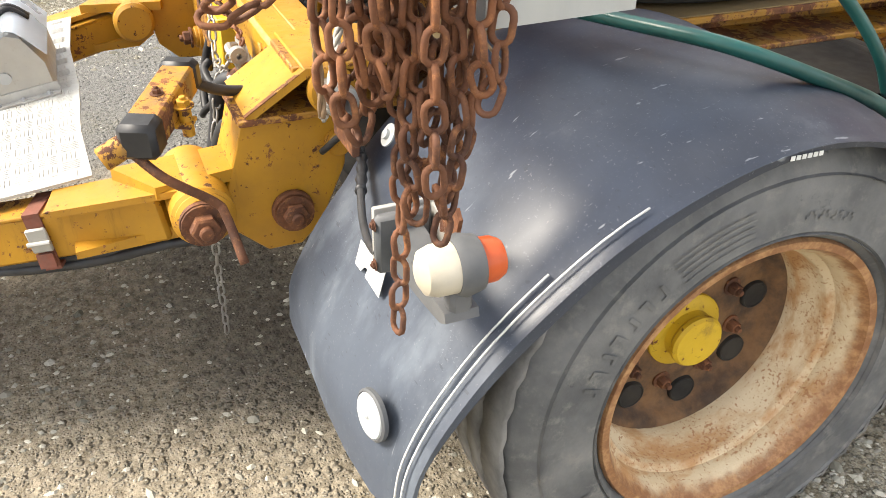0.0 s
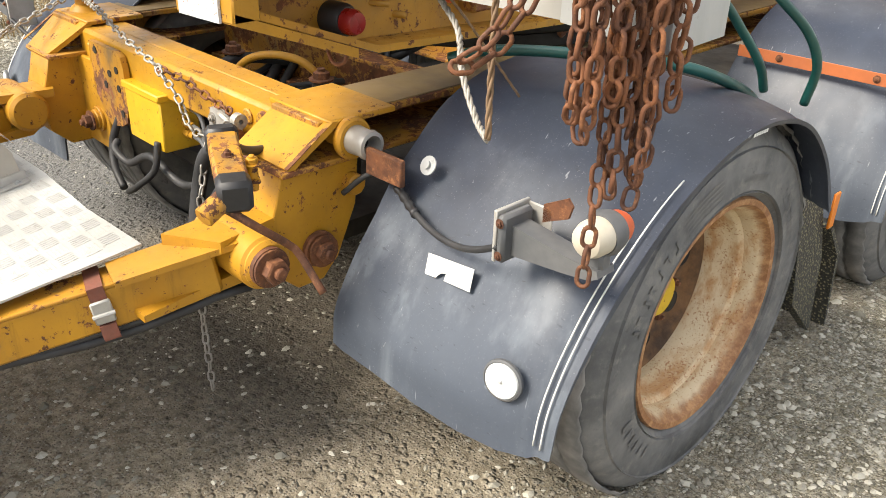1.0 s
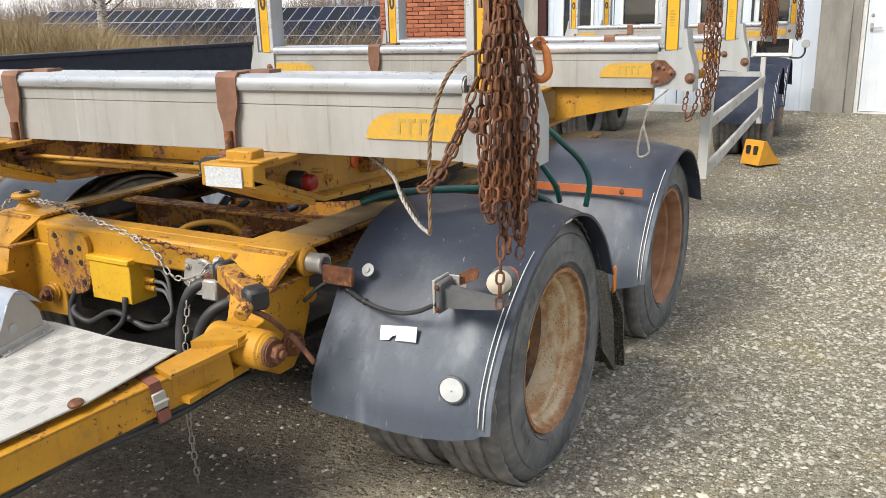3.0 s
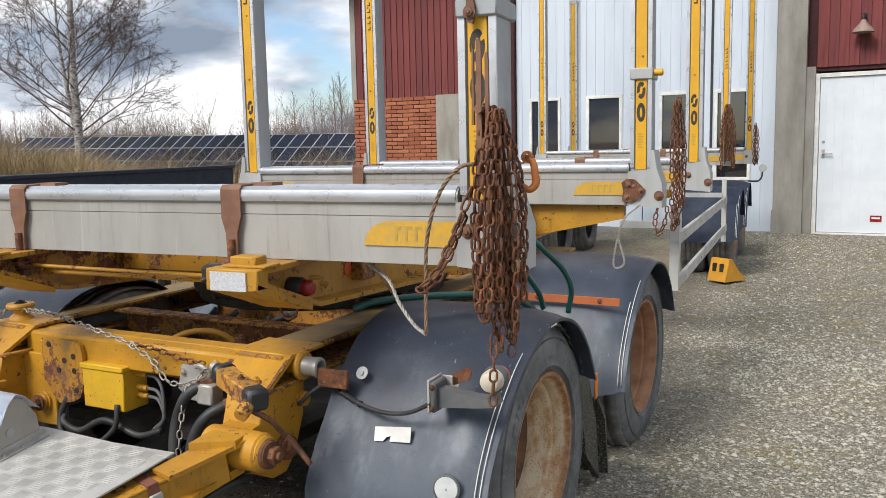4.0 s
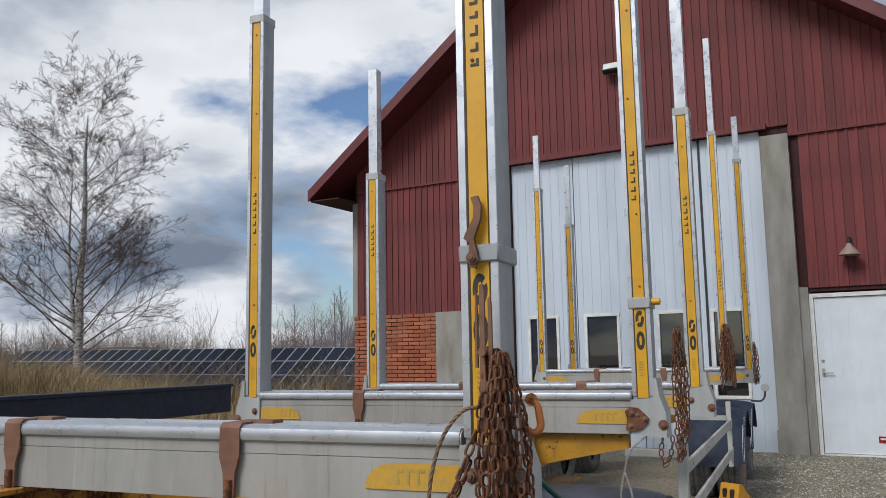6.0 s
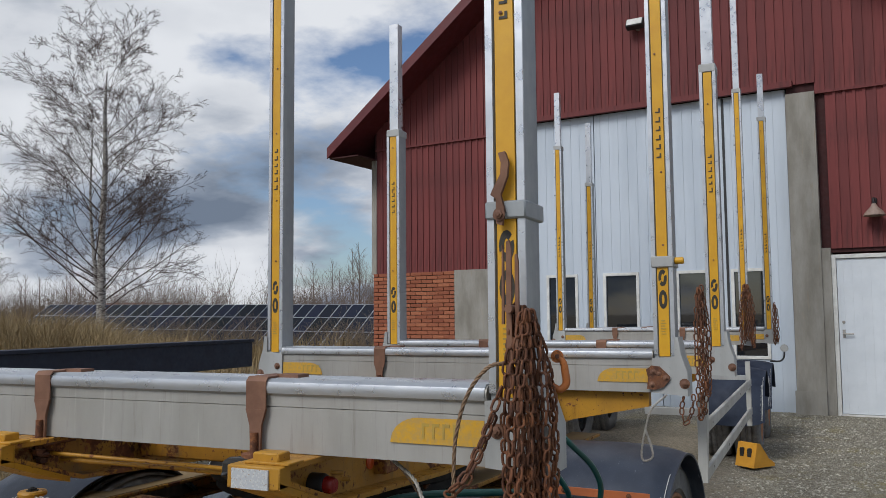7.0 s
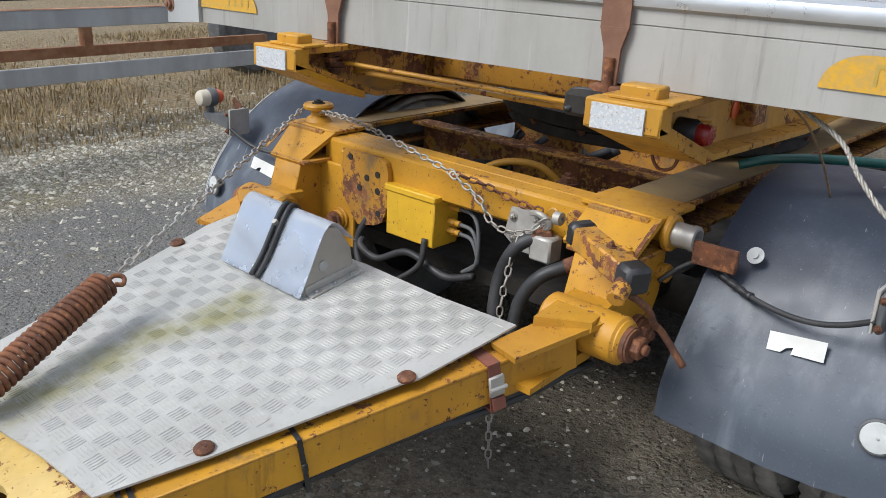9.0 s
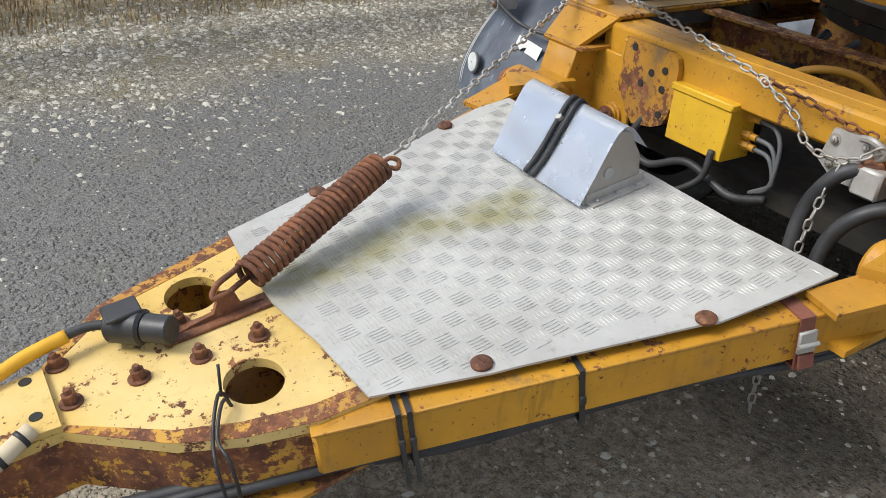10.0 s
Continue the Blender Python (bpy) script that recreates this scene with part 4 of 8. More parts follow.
def build_trailer_frame():
    fr = thing("log_trailer", Matrix.Translation((CX, 0.3, 0)), "yellow rusty steel main frame of the log trailer, under the bunks", "log trailer")
    for x, side in ((0.535, 1), (-0.57, -1)):
        b = bm_new()
        # I-beam: web and two flanges; the nose is cut up underneath
        y0, y1 = 0.11, 11.2
        prism(b, [(y0, 1.165), (y0, 1.11), (0.42, 1.00), (1.2, 0.96), (y1, 0.96), (y1, 1.165)], x - 0.012, x + 0.012, "x")
        box(b, (x - 0.085, y0 + 0.02, 1.148), (x + 0.085, y1, 1.168), bev=0.003)
        prism(b, [(y0 + 0.01, 1.11), (0.42, 1.00), (1.2, 0.955), (y1, 0.955), (y1, 0.97), (1.2, 0.972), (0.42, 1.015), (y0 + 0.01, 1.125)], x - 0.085, x + 0.085, "x")
        # left rail is darker: old grime, plus the bunk's shade put into its colour
        part("rail", b, YELLOW_WORN if side > 0 else YELLOW_OLD, fr, "yellow steel rail")
        b = bm_new()
        box(b, (x - 0.09, 0.072, 1.105), (x + 0.09, 0.13, 1.168), bev=0.004)
        prism(b, [(0.075, 1.105), (0.36, 1.0), (0.36, 1.02), (0.075, 1.125)], x - 0.09, x + 0.09, "x")
        part("nose", b, YELLOW, fr)
        b = bm_new()
        box(b, (x - 0.07, 0.066, 1.105), (x + 0.055, 0.0715, 1.160))
        part("reflex_label", b, LABEL_WHITE, fr, "peeling white reflective label")
        b = bm_new()
        box(b, (x - 0.05, 0.10, 1.168), (x + 0.10, 0.18, 1.176), bev=0.002)
        box(b, (x - 0.03, 0.11, 1.168), (x + 0.06, 0.17, 1.20), bev=0.004)
        part("bunk_foot", b, YELLOW, fr)
    for y in (0.75, 2.4, 4.0, 6.0, 8.3, 9.9):
        b = bm_new()
        box(b, (-0.53, y, 1.03), (0.595, y + 0.10, 1.13), bev=0.006)
        part("cross_member", b, YELLOW_OLD, fr)
    for yy in (2.70, 4.50):
        b = bm_new()
        prism(b, [(0.63, 0.985), (1.15, 1.09), (1.15, 1.165), (0.63, 1.165)], yy, yy + 0.07, "y")
        part("outrigger", b, YELLOW, fr)
    # brake and air lines along the nose
    b = bm_new()
    tube(b, spline([(-0.52, 0.35, 1.08), (-0.1, 0.45, 1.06), (0.2, 0.40, 1.07), (0.57, 0.55, 1.05)], 8), 0.008, 8)
    tube(b, spline([(-0.52, 0.30, 1.11), (0.0, 0.38, 1.09), (0.4, 0.33, 1.10), (0.57, 0.5, 1.08)], 8), 0.007, 8)
    part("brake_line", b, YELLOW_WORN, fr)
    for k in range(6):
        a = random.Random(k)
        b = bm_new()
        p = [(0.36 + a.uniform(-0.05, 0.05), 0.24 + a.uniform(-0.04, 0.06), 1.12 + a.uniform(-0.04, 0.03)) for _ in range(4)]
        tube(b, spline(p, 5), 0.006, 6)
        part("valve_lead", b, RUBBER, fr)
    b = bm_new()
    box(b, (0.31, 0.21, 1.09), (0.41, 0.30, 1.15), bev=0.01)
    part("valve_block", b, DARK, fr)
    return fr


build_trailer_frame()

# turntable ring between dolly and frame
tt = thing("turntable_ring", pose(CX, 1.75, 0), "dark greasy turntable ring under the frame", "turntable")
b = bm_new()
lathe(b, [(0.42, 0.86), (0.55, 0.86), (0.555, 0.865), (0.555, 0.898), (0.42, 0.898)], I4, 64, close=True)
part("lower_ring", b, DARK, tt)
b = bm_new()
lathe(b, [(0.43, 0.906), (0.575, 0.906), (0.580, 0.912), (0.580, 0.955), (0.43, 0.955)], I4, 64, close=True)
part("upper_ring", b, DARK, tt)
for k in range(16):
    a = 2 * math.pi * k / 16
    b = bm_new()
    nut(b, (0.56 * math.cos(a), 0.56 * math.sin(a), 0.906), (0, 0, -1), 0.013, 0.014)
    part("ring_bolt", b, RUST, tt)

# ---- mudguards ----


def guard_outer(a_mul=1.0):
    return [(-1.172, 0.405), (-1.154, 0.500), (-1.098, 0.60), (-1.000, 0.71), (-0.845, 0.825), (-0.66, 0.895), (-0.50, 0.905), (-0.33, 0.855), (-0.185, 0.735), (-0.085, 0.58)]


def guard_mid():
    return [(-1.200, 0.362), (-1.189, 0.49), (-1.138, 0.635), (-1.040, 0.775), (-0.89, 0.882), (-0.69, 0.935), (-0.50, 0.938), (-0.32, 0.885), (-0.165, 0.76), (-0.06, 0.60)]


def build_mudguard(name, m, mirror, y_shift, label, first=True, mat=None):
    g = thing(name, m, label, "mudguard", "mudguards")
    sx = -1 if mirror else 1
    xo, xi = 1.345, 0.735
    outer, mid = [Vector((0, *p)) for p in guard_outer()], [Vector((0, *p)) for p in guard_mid()]
    if not first:
        # the second guard is rounder in front
        mid = [Vector((0, -0.5 + (p.y + 0.5) * 0.93, p.z)) for p in mid]
        outer = [Vector((0, -0.5 + (p.y + 0.5) * 0.95, p.z)) for p in outer]
    n = 5
    outer, mid = spline(outer, n), spline(mid, n)
    cols = [(xi, 0.0), (xi + 0.03, 0.35), (xi + 0.15, 0.9), (xi + 0.28, 1.0), (xi + 0.40, 0.93), (xi + 0.50, 0.68), (xo - 0.045, 0.30), (xo - 0.028, 0.06), (xo - 0.010, 0.03), (xo, -0.03), (xo - 0.002, -0.32)]
    rows = []
    for i in range(len(outer)):
        row = []
        for x, f in cols:
            ff = f if x > xi + 0.1 else 0.78 + 0.22 * f
            p = outer[i].lerp(mid[i], ff)
            lean = 0.05 * min(1.0, max(0.0, (1.30 - x) / 0.22)) * min(1.0, max(0.0, (-0.75 - p.y) / 0.25)) * min(1.0, max(0.0, (p.z - 0.45) / 0.20)) if first else 0.0
            row.append(Vector((sx * x, p.y + lean + y_shift, p.z)))
        rows.append(row)
    b = bm_new()
    vs = [[b.verts.new(p) for p in r] for r in rows]
    for r0, r1 in zip(vs, vs[1:]):
        for k in range(len(cols) - 1):
            b.faces.new((r0[k], r0[k + 1], r1[k + 1], r1[k]))
    bmesh.ops.recalc_face_normals(b, faces=b.faces[:])
    bmesh.ops.solidify(b, geom=b.faces[:], thickness=0.006)
    part("shell", b, mat or GUARD, g, sharp=60)
    # two fine white lines on the outer rim
    b = bm_new()
    pts = [Vector((sx * (xo - 0.020 + 0.0), o.lerp(q, 0.10).y + y_shift - 0.004, o.lerp(q, 0.10).z + 0.004)) for o, q in zip(outer, mid)][1:22]
    tube(b, pts, 0.0018, 5)
    part("white_line", b, WHITE, g)
    b = bm_new()
    pts2 = [p + Vector((sx * -0.014, -0.003, 0.003)) for p in pts[:-4]]
    tube(b, pts2, 0.0018, 5)
    part("white_line", b, WHITE, g)
    return g


build_mudguard("mudguard", DOLLY, False, 0.0, "faded black plastic mudguard over the dolly's first wheel")
build_mudguard("mudguard", DOLLY, False, 1.49, "faded black plastic mudguard over the dolly's second wheel", False)
build_mudguard("mudguard", DOLLY, True, 0.0, "faded black plastic mudguard on the dolly's far side")
build_mudguard("mudguard", DOLLY, True, 1.49, "faded black plastic mudguard on the dolly's far side, second wheel", False)

# ---- wheels ----


def build_wheel(name, m, label, detail=True, rim_mat=None, dual=True):
    """A wheel whose outer side faces local +z; tread, deep rim, hub."""
    wheel = thing(name, m, label, "wheel", "wheels")
    R, W, r = 0.474, 0.262, 0.286
    down = (m.to_3x3().inverted() @ Vector((0, 0, -1))).normalized()

    def settle(bm):
        """Flattens the tyre where it bears on the ground."""
        for v in bm.verts:
            over = v.co.dot(down) - 0.415
            if over > 0:
                v.co -= down * over

    def one_tyre(z0, nm):
        b = bm_new()
        half = W / 2
        prof = [(r - 0.012, -half + 0.035), (r + 0.012, -half + 0.006), (r + 0.05, -half - 0.008), (R - 0.055, -half - 0.004), (R - 0.022, -half + 0.018), (R - 0.004, -half + 0.05), (R, 0), (R - 0.004, half - 0.05), (R - 0.022, half - 0.018), (R - 0.055, half + 0.004), (r + 0.05, half + 0.008), (r + 0.028, half + 0.010), (r + 0.024, half + 0.004), (r + 0.012, half - 0.004), (r - 0.012, half - 0.035)]
        lathe(b, prof, Matrix.Translation((0, 0, z0)), 96)
        settle(b)
        tyre = part("tyre", b, TYRE, wheel, "worn grey-black tyre", sharp=50)
        # tread ribs with zigzag grooves
        b = bm_new()
        seg = 96
        for lo, hi in ((-0.116, -0.062), (-0.050, -0.006), (0.006, 0.050), (0.062, 0.116)):
            ring = []
            for k in range(seg):
                a = 2 * math.pi * k / seg
                zz = 0.004 * (1 if k % 2 else -1)
                c, s_ = math.cos(a), math.sin(a)
                drop = 0.006 if max(abs(lo), abs(hi)) > 0.08 else 0.0
                ring.append([b.verts.new((rr * c, rr * s_, z0 + z)) for rr, z in ((R - 0.010, lo + zz), (R + 0.006 - (drop if lo < -0.08 else 0), lo + zz), (R + 0.006 - (drop if hi > 0.08 else 0), hi + zz), (R - 0.010, hi + zz))])
            for k in range(seg):
                p, q = ring[k], ring[(k + 1) % seg]
                for j in range(3):
                    b.faces.new((p[j], q[j], q[j + 1], p[j + 1]))
        settle(b)
        part("tread", b, TREAD, tyre, sharp=30)
        return tyre
    tyre = one_tyre(-W / 2, "outer")
    if dual:
        one_tyre(-W * 1.5 - 0.035, "inner")
    if detail:
        # raised sidewall rings and lettering as plain bars
        b = bm_new()
        for rr in (r + 0.022, R - 0.062):
            lathe(b, [(rr - 0.002, 0.004), (rr, 0.0105), (rr + 0.002, 0.004)], I4, 72)
        def arc_bar(a0, a1, r0, r1, h=0.0105):
            n_ = max(2, int((a1 - a0) / 0.05))
            lo = [b.verts.new((r0 * math.cos(a0 + (a1 - a0) * k / n_), r0 * math.sin(a0 + (a1 - a0) * k / n_), h)) for k in range(n_ + 1)]
            hi = [b.verts.new((r1 * math.cos(a0 + (a1 - a0) * k / n_), r1 * math.sin(a0 + (a1 - a0) * k / n_), h)) for k in range(n_ + 1)]
            for k in range(n_):
                b.faces.new((lo[k], lo[k + 1], hi[k + 1], hi[k]))
        for start, count, r0, r1, wdt in ((2.30, 7, r + 0.050, r + 0.078, 0.035), (3.05, 8, r + 0.050, r + 0.066, 0.022), (4.4, 7, r + 0.045, r + 0.075, 0.05), (5.6, 6, r + 0.045, r + 0.075, 0.05), (0.6, 8, r + 0.05, r + 0.066, 0.025)):
            for k in range(count):
                a = start - k * wdt * 1.9
                arc_bar(a, a + wdt * 0.4, r0, r1)
                if k % 2:
                    arc_bar(a + wdt * 0.4, a + wdt * 1.1, r1 - 0.006, r1)
                else:
                    arc_bar(a + wdt * 0.4, a + wdt * 1.0, r0, r0 + 0.006)
        for k in range(5):
            arc_bar(3.35, 3.75, r + 0.042 + k * 0.012, r + 0.045 + k * 0.012)
        part("sidewall_relief", b, TYRE, tyre, "raised sidewall bars")
    # deep-dish rim
    b = bm_new()
    lathe(b, [(r - 0.014, -0.016), (r + 0.004, -0.016), (r + 0.008, -0.008), (r + 0.004, 0.002), (r - 0.010, 0.000), (r - 0.018, -0.014), (0.262, -0.026), (0.258, -0.030), (0.255, -0.060), (0.244, -0.067), (0.241, -0.072), (0.240, -0.112), (0.230, -0.120), (0.229, -0.160)], I4, 72)
    rim = part("rim", b, rim_mat or RIM, wheel, "rust-stained cream steel rim", sharp=50)
    b = bm_new()
    lathe(b, [(0.230, -0.156), (0.222, -0.160), (0.212, -0.166), (0.206, -0.178), (0.198, -0.186), (0.15, -0.188), (0.11, -0.181), (0.0, -0.181)], I4, 64)
    disc = part("disc", b, DISC_RUST_SHADE, rim, "rusty wheel disc, darkened with the rim's shade", sharp=50)
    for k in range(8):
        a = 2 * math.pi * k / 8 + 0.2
        # black disc on the wheel disc carries the shade of a hand hole
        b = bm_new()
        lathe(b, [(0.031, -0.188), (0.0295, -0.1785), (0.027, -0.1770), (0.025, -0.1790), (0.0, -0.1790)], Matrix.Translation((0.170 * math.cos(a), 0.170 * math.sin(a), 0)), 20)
        part("hand_hole_shade", b, DARK, rim)
        if detail:
            b = bm_new()
            a2 = a + 0.39
            nut(b, (0.125 * math.cos(a2), 0.125 * math.sin(a2), -0.183), (0, 0, 1), 0.013, 0.022)
            part("wheel_nut", b, RUST, rim)
    b = bm_new()
    lathe(b, [(0.080, -0.182), (0.080, -0.172), (0.072, -0.165), (0.052, -0.162), (0.050, -0.146), (0.055, -0.140), (0.055, -0.132), (0.050, -0.126), (0.0, -0.126)], I4, 32)
    part("hub_cap", b, HUB_YELLOW, wheel, "chipped yellow hub cap")
    return wheel


def wheel_pose(x, y, z, base=DOLLY, side=1):
    return base @ pose(x, y, z, 0, 90 * side, 0)


build_wheel("wheel", wheel_pose(1.285, -0.515, 0.413), "dual truck wheel with rusty cream rim and yellow hub")
build_wheel("wheel", wheel_pose(1.27, 0.99, 0.413), "dual truck wheel with rust-brown rim", True, RIM_RUST)
build_wheel("wheel", wheel_pose(-1.29, -0.50, 0.413, side=-1), "dual truck wheel on the far side", False, RIM_RUST)
build_wheel("wheel", wheel_pose(-1.29, 0.99, 0.413, side=-1), "dual truck wheel on the far side", False, RIM_RUST)

# ---- dolly frame ----


def build_dolly_frame():
    d = thing("dolly_frame", DOLLY, "yellow rusty steel dolly frame", "dolly frame")
    for sx, xa, xb in ((1, 0.43, 0.61), (-1, -0.83, -0.65)):
        b = bm_new()
        box(b, (xa, -1.12, 0.825), (xb, 1.9, 0.842), bev=0.003)
        box(b, (xa, -0.795, 0.742), (xb, 1.9, 0.756), bev=0.003)
        rail_top = bm_new()
        box(rail_top, (xa + 0.006, -0.98, 0.843), (xb - 0.006, 1.88, 0.8455))
        xm = xa + 0.02
        box(b, (xm - 0.008, -1.08, 0.757), (xm + 0.008, 1.9, 0.826))
        rl = part("side_rail", b, YELLOW_OLD, d, "rusty yellow side rail")
        part("dust_layer", rail_top, DUSTY, rl, "dust on the upper flange")
        # front bracket: hood plate folded down over the rail's end
        x0, x1 = (0.40, 0.638) if sx > 0 else (-0.84, -0.60)
        b = bm_new()
        slope = Matrix.Translation((0, -1.095, 0.846)) @ pose(0, 0, 0, 33, 0, 0)
        if sx > 0:
            prism(b, [(x0 + 0.03, 0.0), (x1, 0.0), (x1 - 0.004, -0.150), (x0 + 0.03, -0.150)], -0.014, 0.0, "z", slope)
        else:
            prism(b, [(x0, 0.0), (x1, 0.0), (x1 - 0.03, -0.17), (x0 + 0.055, -0.17)], -0.014, 0.0, "z", slope)
        box(b, (x0, -1.105, 0.833), (x1, -0.92, 0.847), bev=0.003)
        hood = part("hood", b, YELLOW, d, "sloping yellow hood plate")
        # rust along the hood's bare edges
        b = bm_new()
        xr = x1 - 0.006 if sx > 0 else x0 + 0.004
        box(b, (xr - 0.006, -0.150, 0.0005), (xr + 0.006, -0.002, 0.0025), slope)
        part("rusted_edge", b, YELLOW_RUSTED, hood)
        # web inside the open hood, lower flange, hinge cheek below
        b = bm_new()
        xw = x0 + 0.07 if sx > 0 else x1 - 0.07
        prism(b, [(-1.21, 0.765), (-1.09, 0.835), (-0.92, 0.835), (-0.92, 0.76)], xw - 0.006, xw + 0.006, "x")
        part("web", b, YELLOW_OLD, d)
        b = bm_new()
        box(b, (x0 + 0.05, -1.235, 0.746), (x1, -0.80, 0.760), bev=0.003)
        part("lower_flange", b, YELLOW_OLD, d, "rusty lower flange")
        b = bm_new()
        prism(b, [(-1.23, 0.746), (-1.02, 0.746), (-1.03, 0.63), (-1.085, 0.51), (-1.13, 0.465), (-1.20, 0.465), (-1.26, 0.52), (-1.275, 0.60), (-1.245, 0.69)], x0 + 0.075, x1 - 0.016 if sx > 0 else x1 - 0.03, "x")
        bmesh.ops.bevel(b, geom=b.edges[:], offset=0.003, segments=1, affect="EDGES")
        part("hinge_cheek", b, YELLOW, d)
        b = bm_new()
        xe = x1 - 0.018 if sx > 0 else x0 + 0.075
        yy, zz = -1.145, 0.553
        rod(b, (xe, yy, zz), (xe + sx * 0.018, yy, zz), 0.043, 24, cham=0.004)
        rod(b, (xe + sx * 0.018, yy, zz), (xe + sx * 0.028, yy, zz), 0.036, 20, cham=0.003)
        nut(b, (xe + sx * 0.026, yy, zz), (sx, 0, 0), 0.026, 0.024)
        part("pivot_bolt", b, RUST, d, "rusty pivot bolt with washers")
    # washer stack and bolt on the front of the far cheek
    b = bm_new()
    for k, (rr_, y_) in enumerate(((0.040, -1.150), (0.032, -1.160), (0.026, -1.169))):
        rod(b, (-0.525, y_ + 0.012, 0.563), (-0.525, y_, 0.563), rr_, 24, cham=0.002)
    part("washer", b, YELLOW_WORN, d, "stacked yellow washers")
    b = bm_new()
    nut(b, (-0.525, -1.169, 0.563), (0, -1, 0), 0.021, 0.026)
    part("bolt", b, RUST, d)
    b = bm_new()
    box(b, (-0.66, -1.140, 0.47), (-0.46, -1.125, 0.75), bev=0.004)
    part("face_plate", b, YELLOW, d)
    b = bm_new()
    rw = random.Random(4)
    tube(b, [(-0.516 + rw.uniform(-0.002, 0.002), -1.139, 0.66 + 0.0075 * k) for k in range(20)], [0.005 + rw.uniform(-0.0015, 0.002) for k in range(20)], 6)
    part("weld_bead", b, YELLOW_WORN, d)
    # worn round weld pads at the end of the beam
    for x_, r_ in ((0.33, 0.020), (0.40, 0.030)):
        b = bm_new()
        lathe(b, [(0.0, 0.0), (r_, 0.0), (r_, 0.005), (r_ - 0.004, 0.008), (0.0, 0.006)], frame_along(Vector((x_, -1.119, 0.785)), Vector((x_, -1.2, 0.785)))[0], 24)
        part("weld_pad", b, YELLOW_RUSTED, d, "rust-worn round weld pad")
    # front cross beam with folded top
    b = bm_new()
    box(b, (-0.64, -1.12, 0.72), (0.45, -1.04, 0.828), bev=0.01)
    box(b, (-0.64, -1.05, 0.80), (0.45, -0.98, 0.83), bev=0.004)
    part("front_beam", b, YELLOW, d, "yellow front cross beam")
    b = bm_new()
    prism(b, [(-0.515, 0.812), (-0.34, 0.812), (-0.308, 0.80), (-0.298, 0.77), (-0.298, 0.66), (-0.322, 0.60), (-0.36, 0.58), (-0.44, 0.565), (-0.475, 0.60), (-0.515, 0.66)], -1.142, -1.124, "y")
    part("gusset", b, YELLOW_OLD, d, "drilled yellow gusset plate")
    # drilled holes are black discs, their shade put into the colour
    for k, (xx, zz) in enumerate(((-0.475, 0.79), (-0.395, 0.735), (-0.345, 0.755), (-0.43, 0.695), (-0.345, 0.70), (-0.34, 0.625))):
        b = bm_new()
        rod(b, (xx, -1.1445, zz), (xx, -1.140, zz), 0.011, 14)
        part("bolt_hole_shade", b, DARK, d)
    for y, z0 in ((-0.60, 0.66), (-0.02, 0.66), (0.7, 0.62), (1.6, 0.62)):
        b = bm_new()
        box(b, (-0.66, y, z0), (0.44, y + 0.012, 0.822))
        box(b, (-0.66, y - 0.07, 0.812), (0.44, y, 0.824), bev=0.002)
        box(b, (-0.66, y - 0.06, z0), (0.44, y, z0 + 0.012), bev=0.002)
        part("cross_member", b, YELLOW_OLD, d)
    # dark sheet added below the frame to stand in for deep shade
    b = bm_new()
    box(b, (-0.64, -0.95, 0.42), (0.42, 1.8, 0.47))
    part("belly_shade", b, DARK, d, "dark sheet added for the shade under the frame")
    for y in (-0.5, 0.99):
        b = bm_new()
        rod(b, (-1.05, y, 0.41), (1.05, y, 0.41), 0.065, 20)
        part("axle", b, DARK, d)
    # ears that carry the mudguards
    b = bm_new()
    rod(b, (0.58, -1.055, 0.802), (0.64, -1.055, 0.802), 0.030, 20)
    lathe(b, [(0.0, 0.0), (0.046, 0.0), (0.048, 0.005), (0.048, 0.016), (0.042, 0.022), (0.0, 0.022)], d_frame((0.636, -1.055, 0.802), (1, 0, 0)), 28)
    part("socket_flange", b, YELLOW_WORN, d, "worn yellow socket flange")
    b = bm_new()
    lathe(b, [(0.033, 0.0), (0.031, 0.040), (0.034, 0.046), (0.032, 0.058), (0.024, 0.060), (0.021, 0.050), (0.018, 0.012), (0.0, 0.012)], d_frame((0.658, -1.055, 0.802), (1, 0, 0)), 28)
    part("socket", b, ZINC, d, "worn steel cup socket")
    # black disc paints shade into the bottom of the cup
    b = bm_new()
    rod(b, (0.668, -1.055, 0.802), (0.680, -1.055, 0.802), 0.0175, 18)
    part("socket_mouth_shade", b, DARK, d)
    b = bm_new()
    box(b, (0.715, -1.075, 0.745), (0.83, -1.060, 0.805), pose(0, 0, 0), bev=0.003)
    part("guard_arm", b, RUST, d, "rusty mudguard arm")
    b = bm_new()
    rod(b, (0.58, -1.045, 0.688), (0.650, -1.045, 0.688), 0.025, 18, cham=0.004)
    part("stub", b, YELLOW_WORN, d)
    return d


def d_frame(p, axis):
    return frame_along(p, Vector(p) + Vector(axis))[0]


build_dolly_frame()

# brackets and clutter behind the front beam
rr = random.Random(12)
for k in range(9):
    x0 = rr.uniform(-0.45, 0.35)
    pts = [(x0 + rr.uniform(-0.1, 0.1) * j, -0.9 + 0.16 * j + rr.uniform(-0.05, 0.05), 0.70 + rr.uniform(-0.08, 0.07)) for j in range(5)]
    b = bm_new()
    tube(b, spline(pts, 5), rr.choice((0.010, 0.014, 0.018)), 8)
    single("brake_hose", b, RUBBER, "black air hose in the tangle inside the dolly frame", "hose", "tangled brake hoses", m=DOLLY)
b = bm_new()
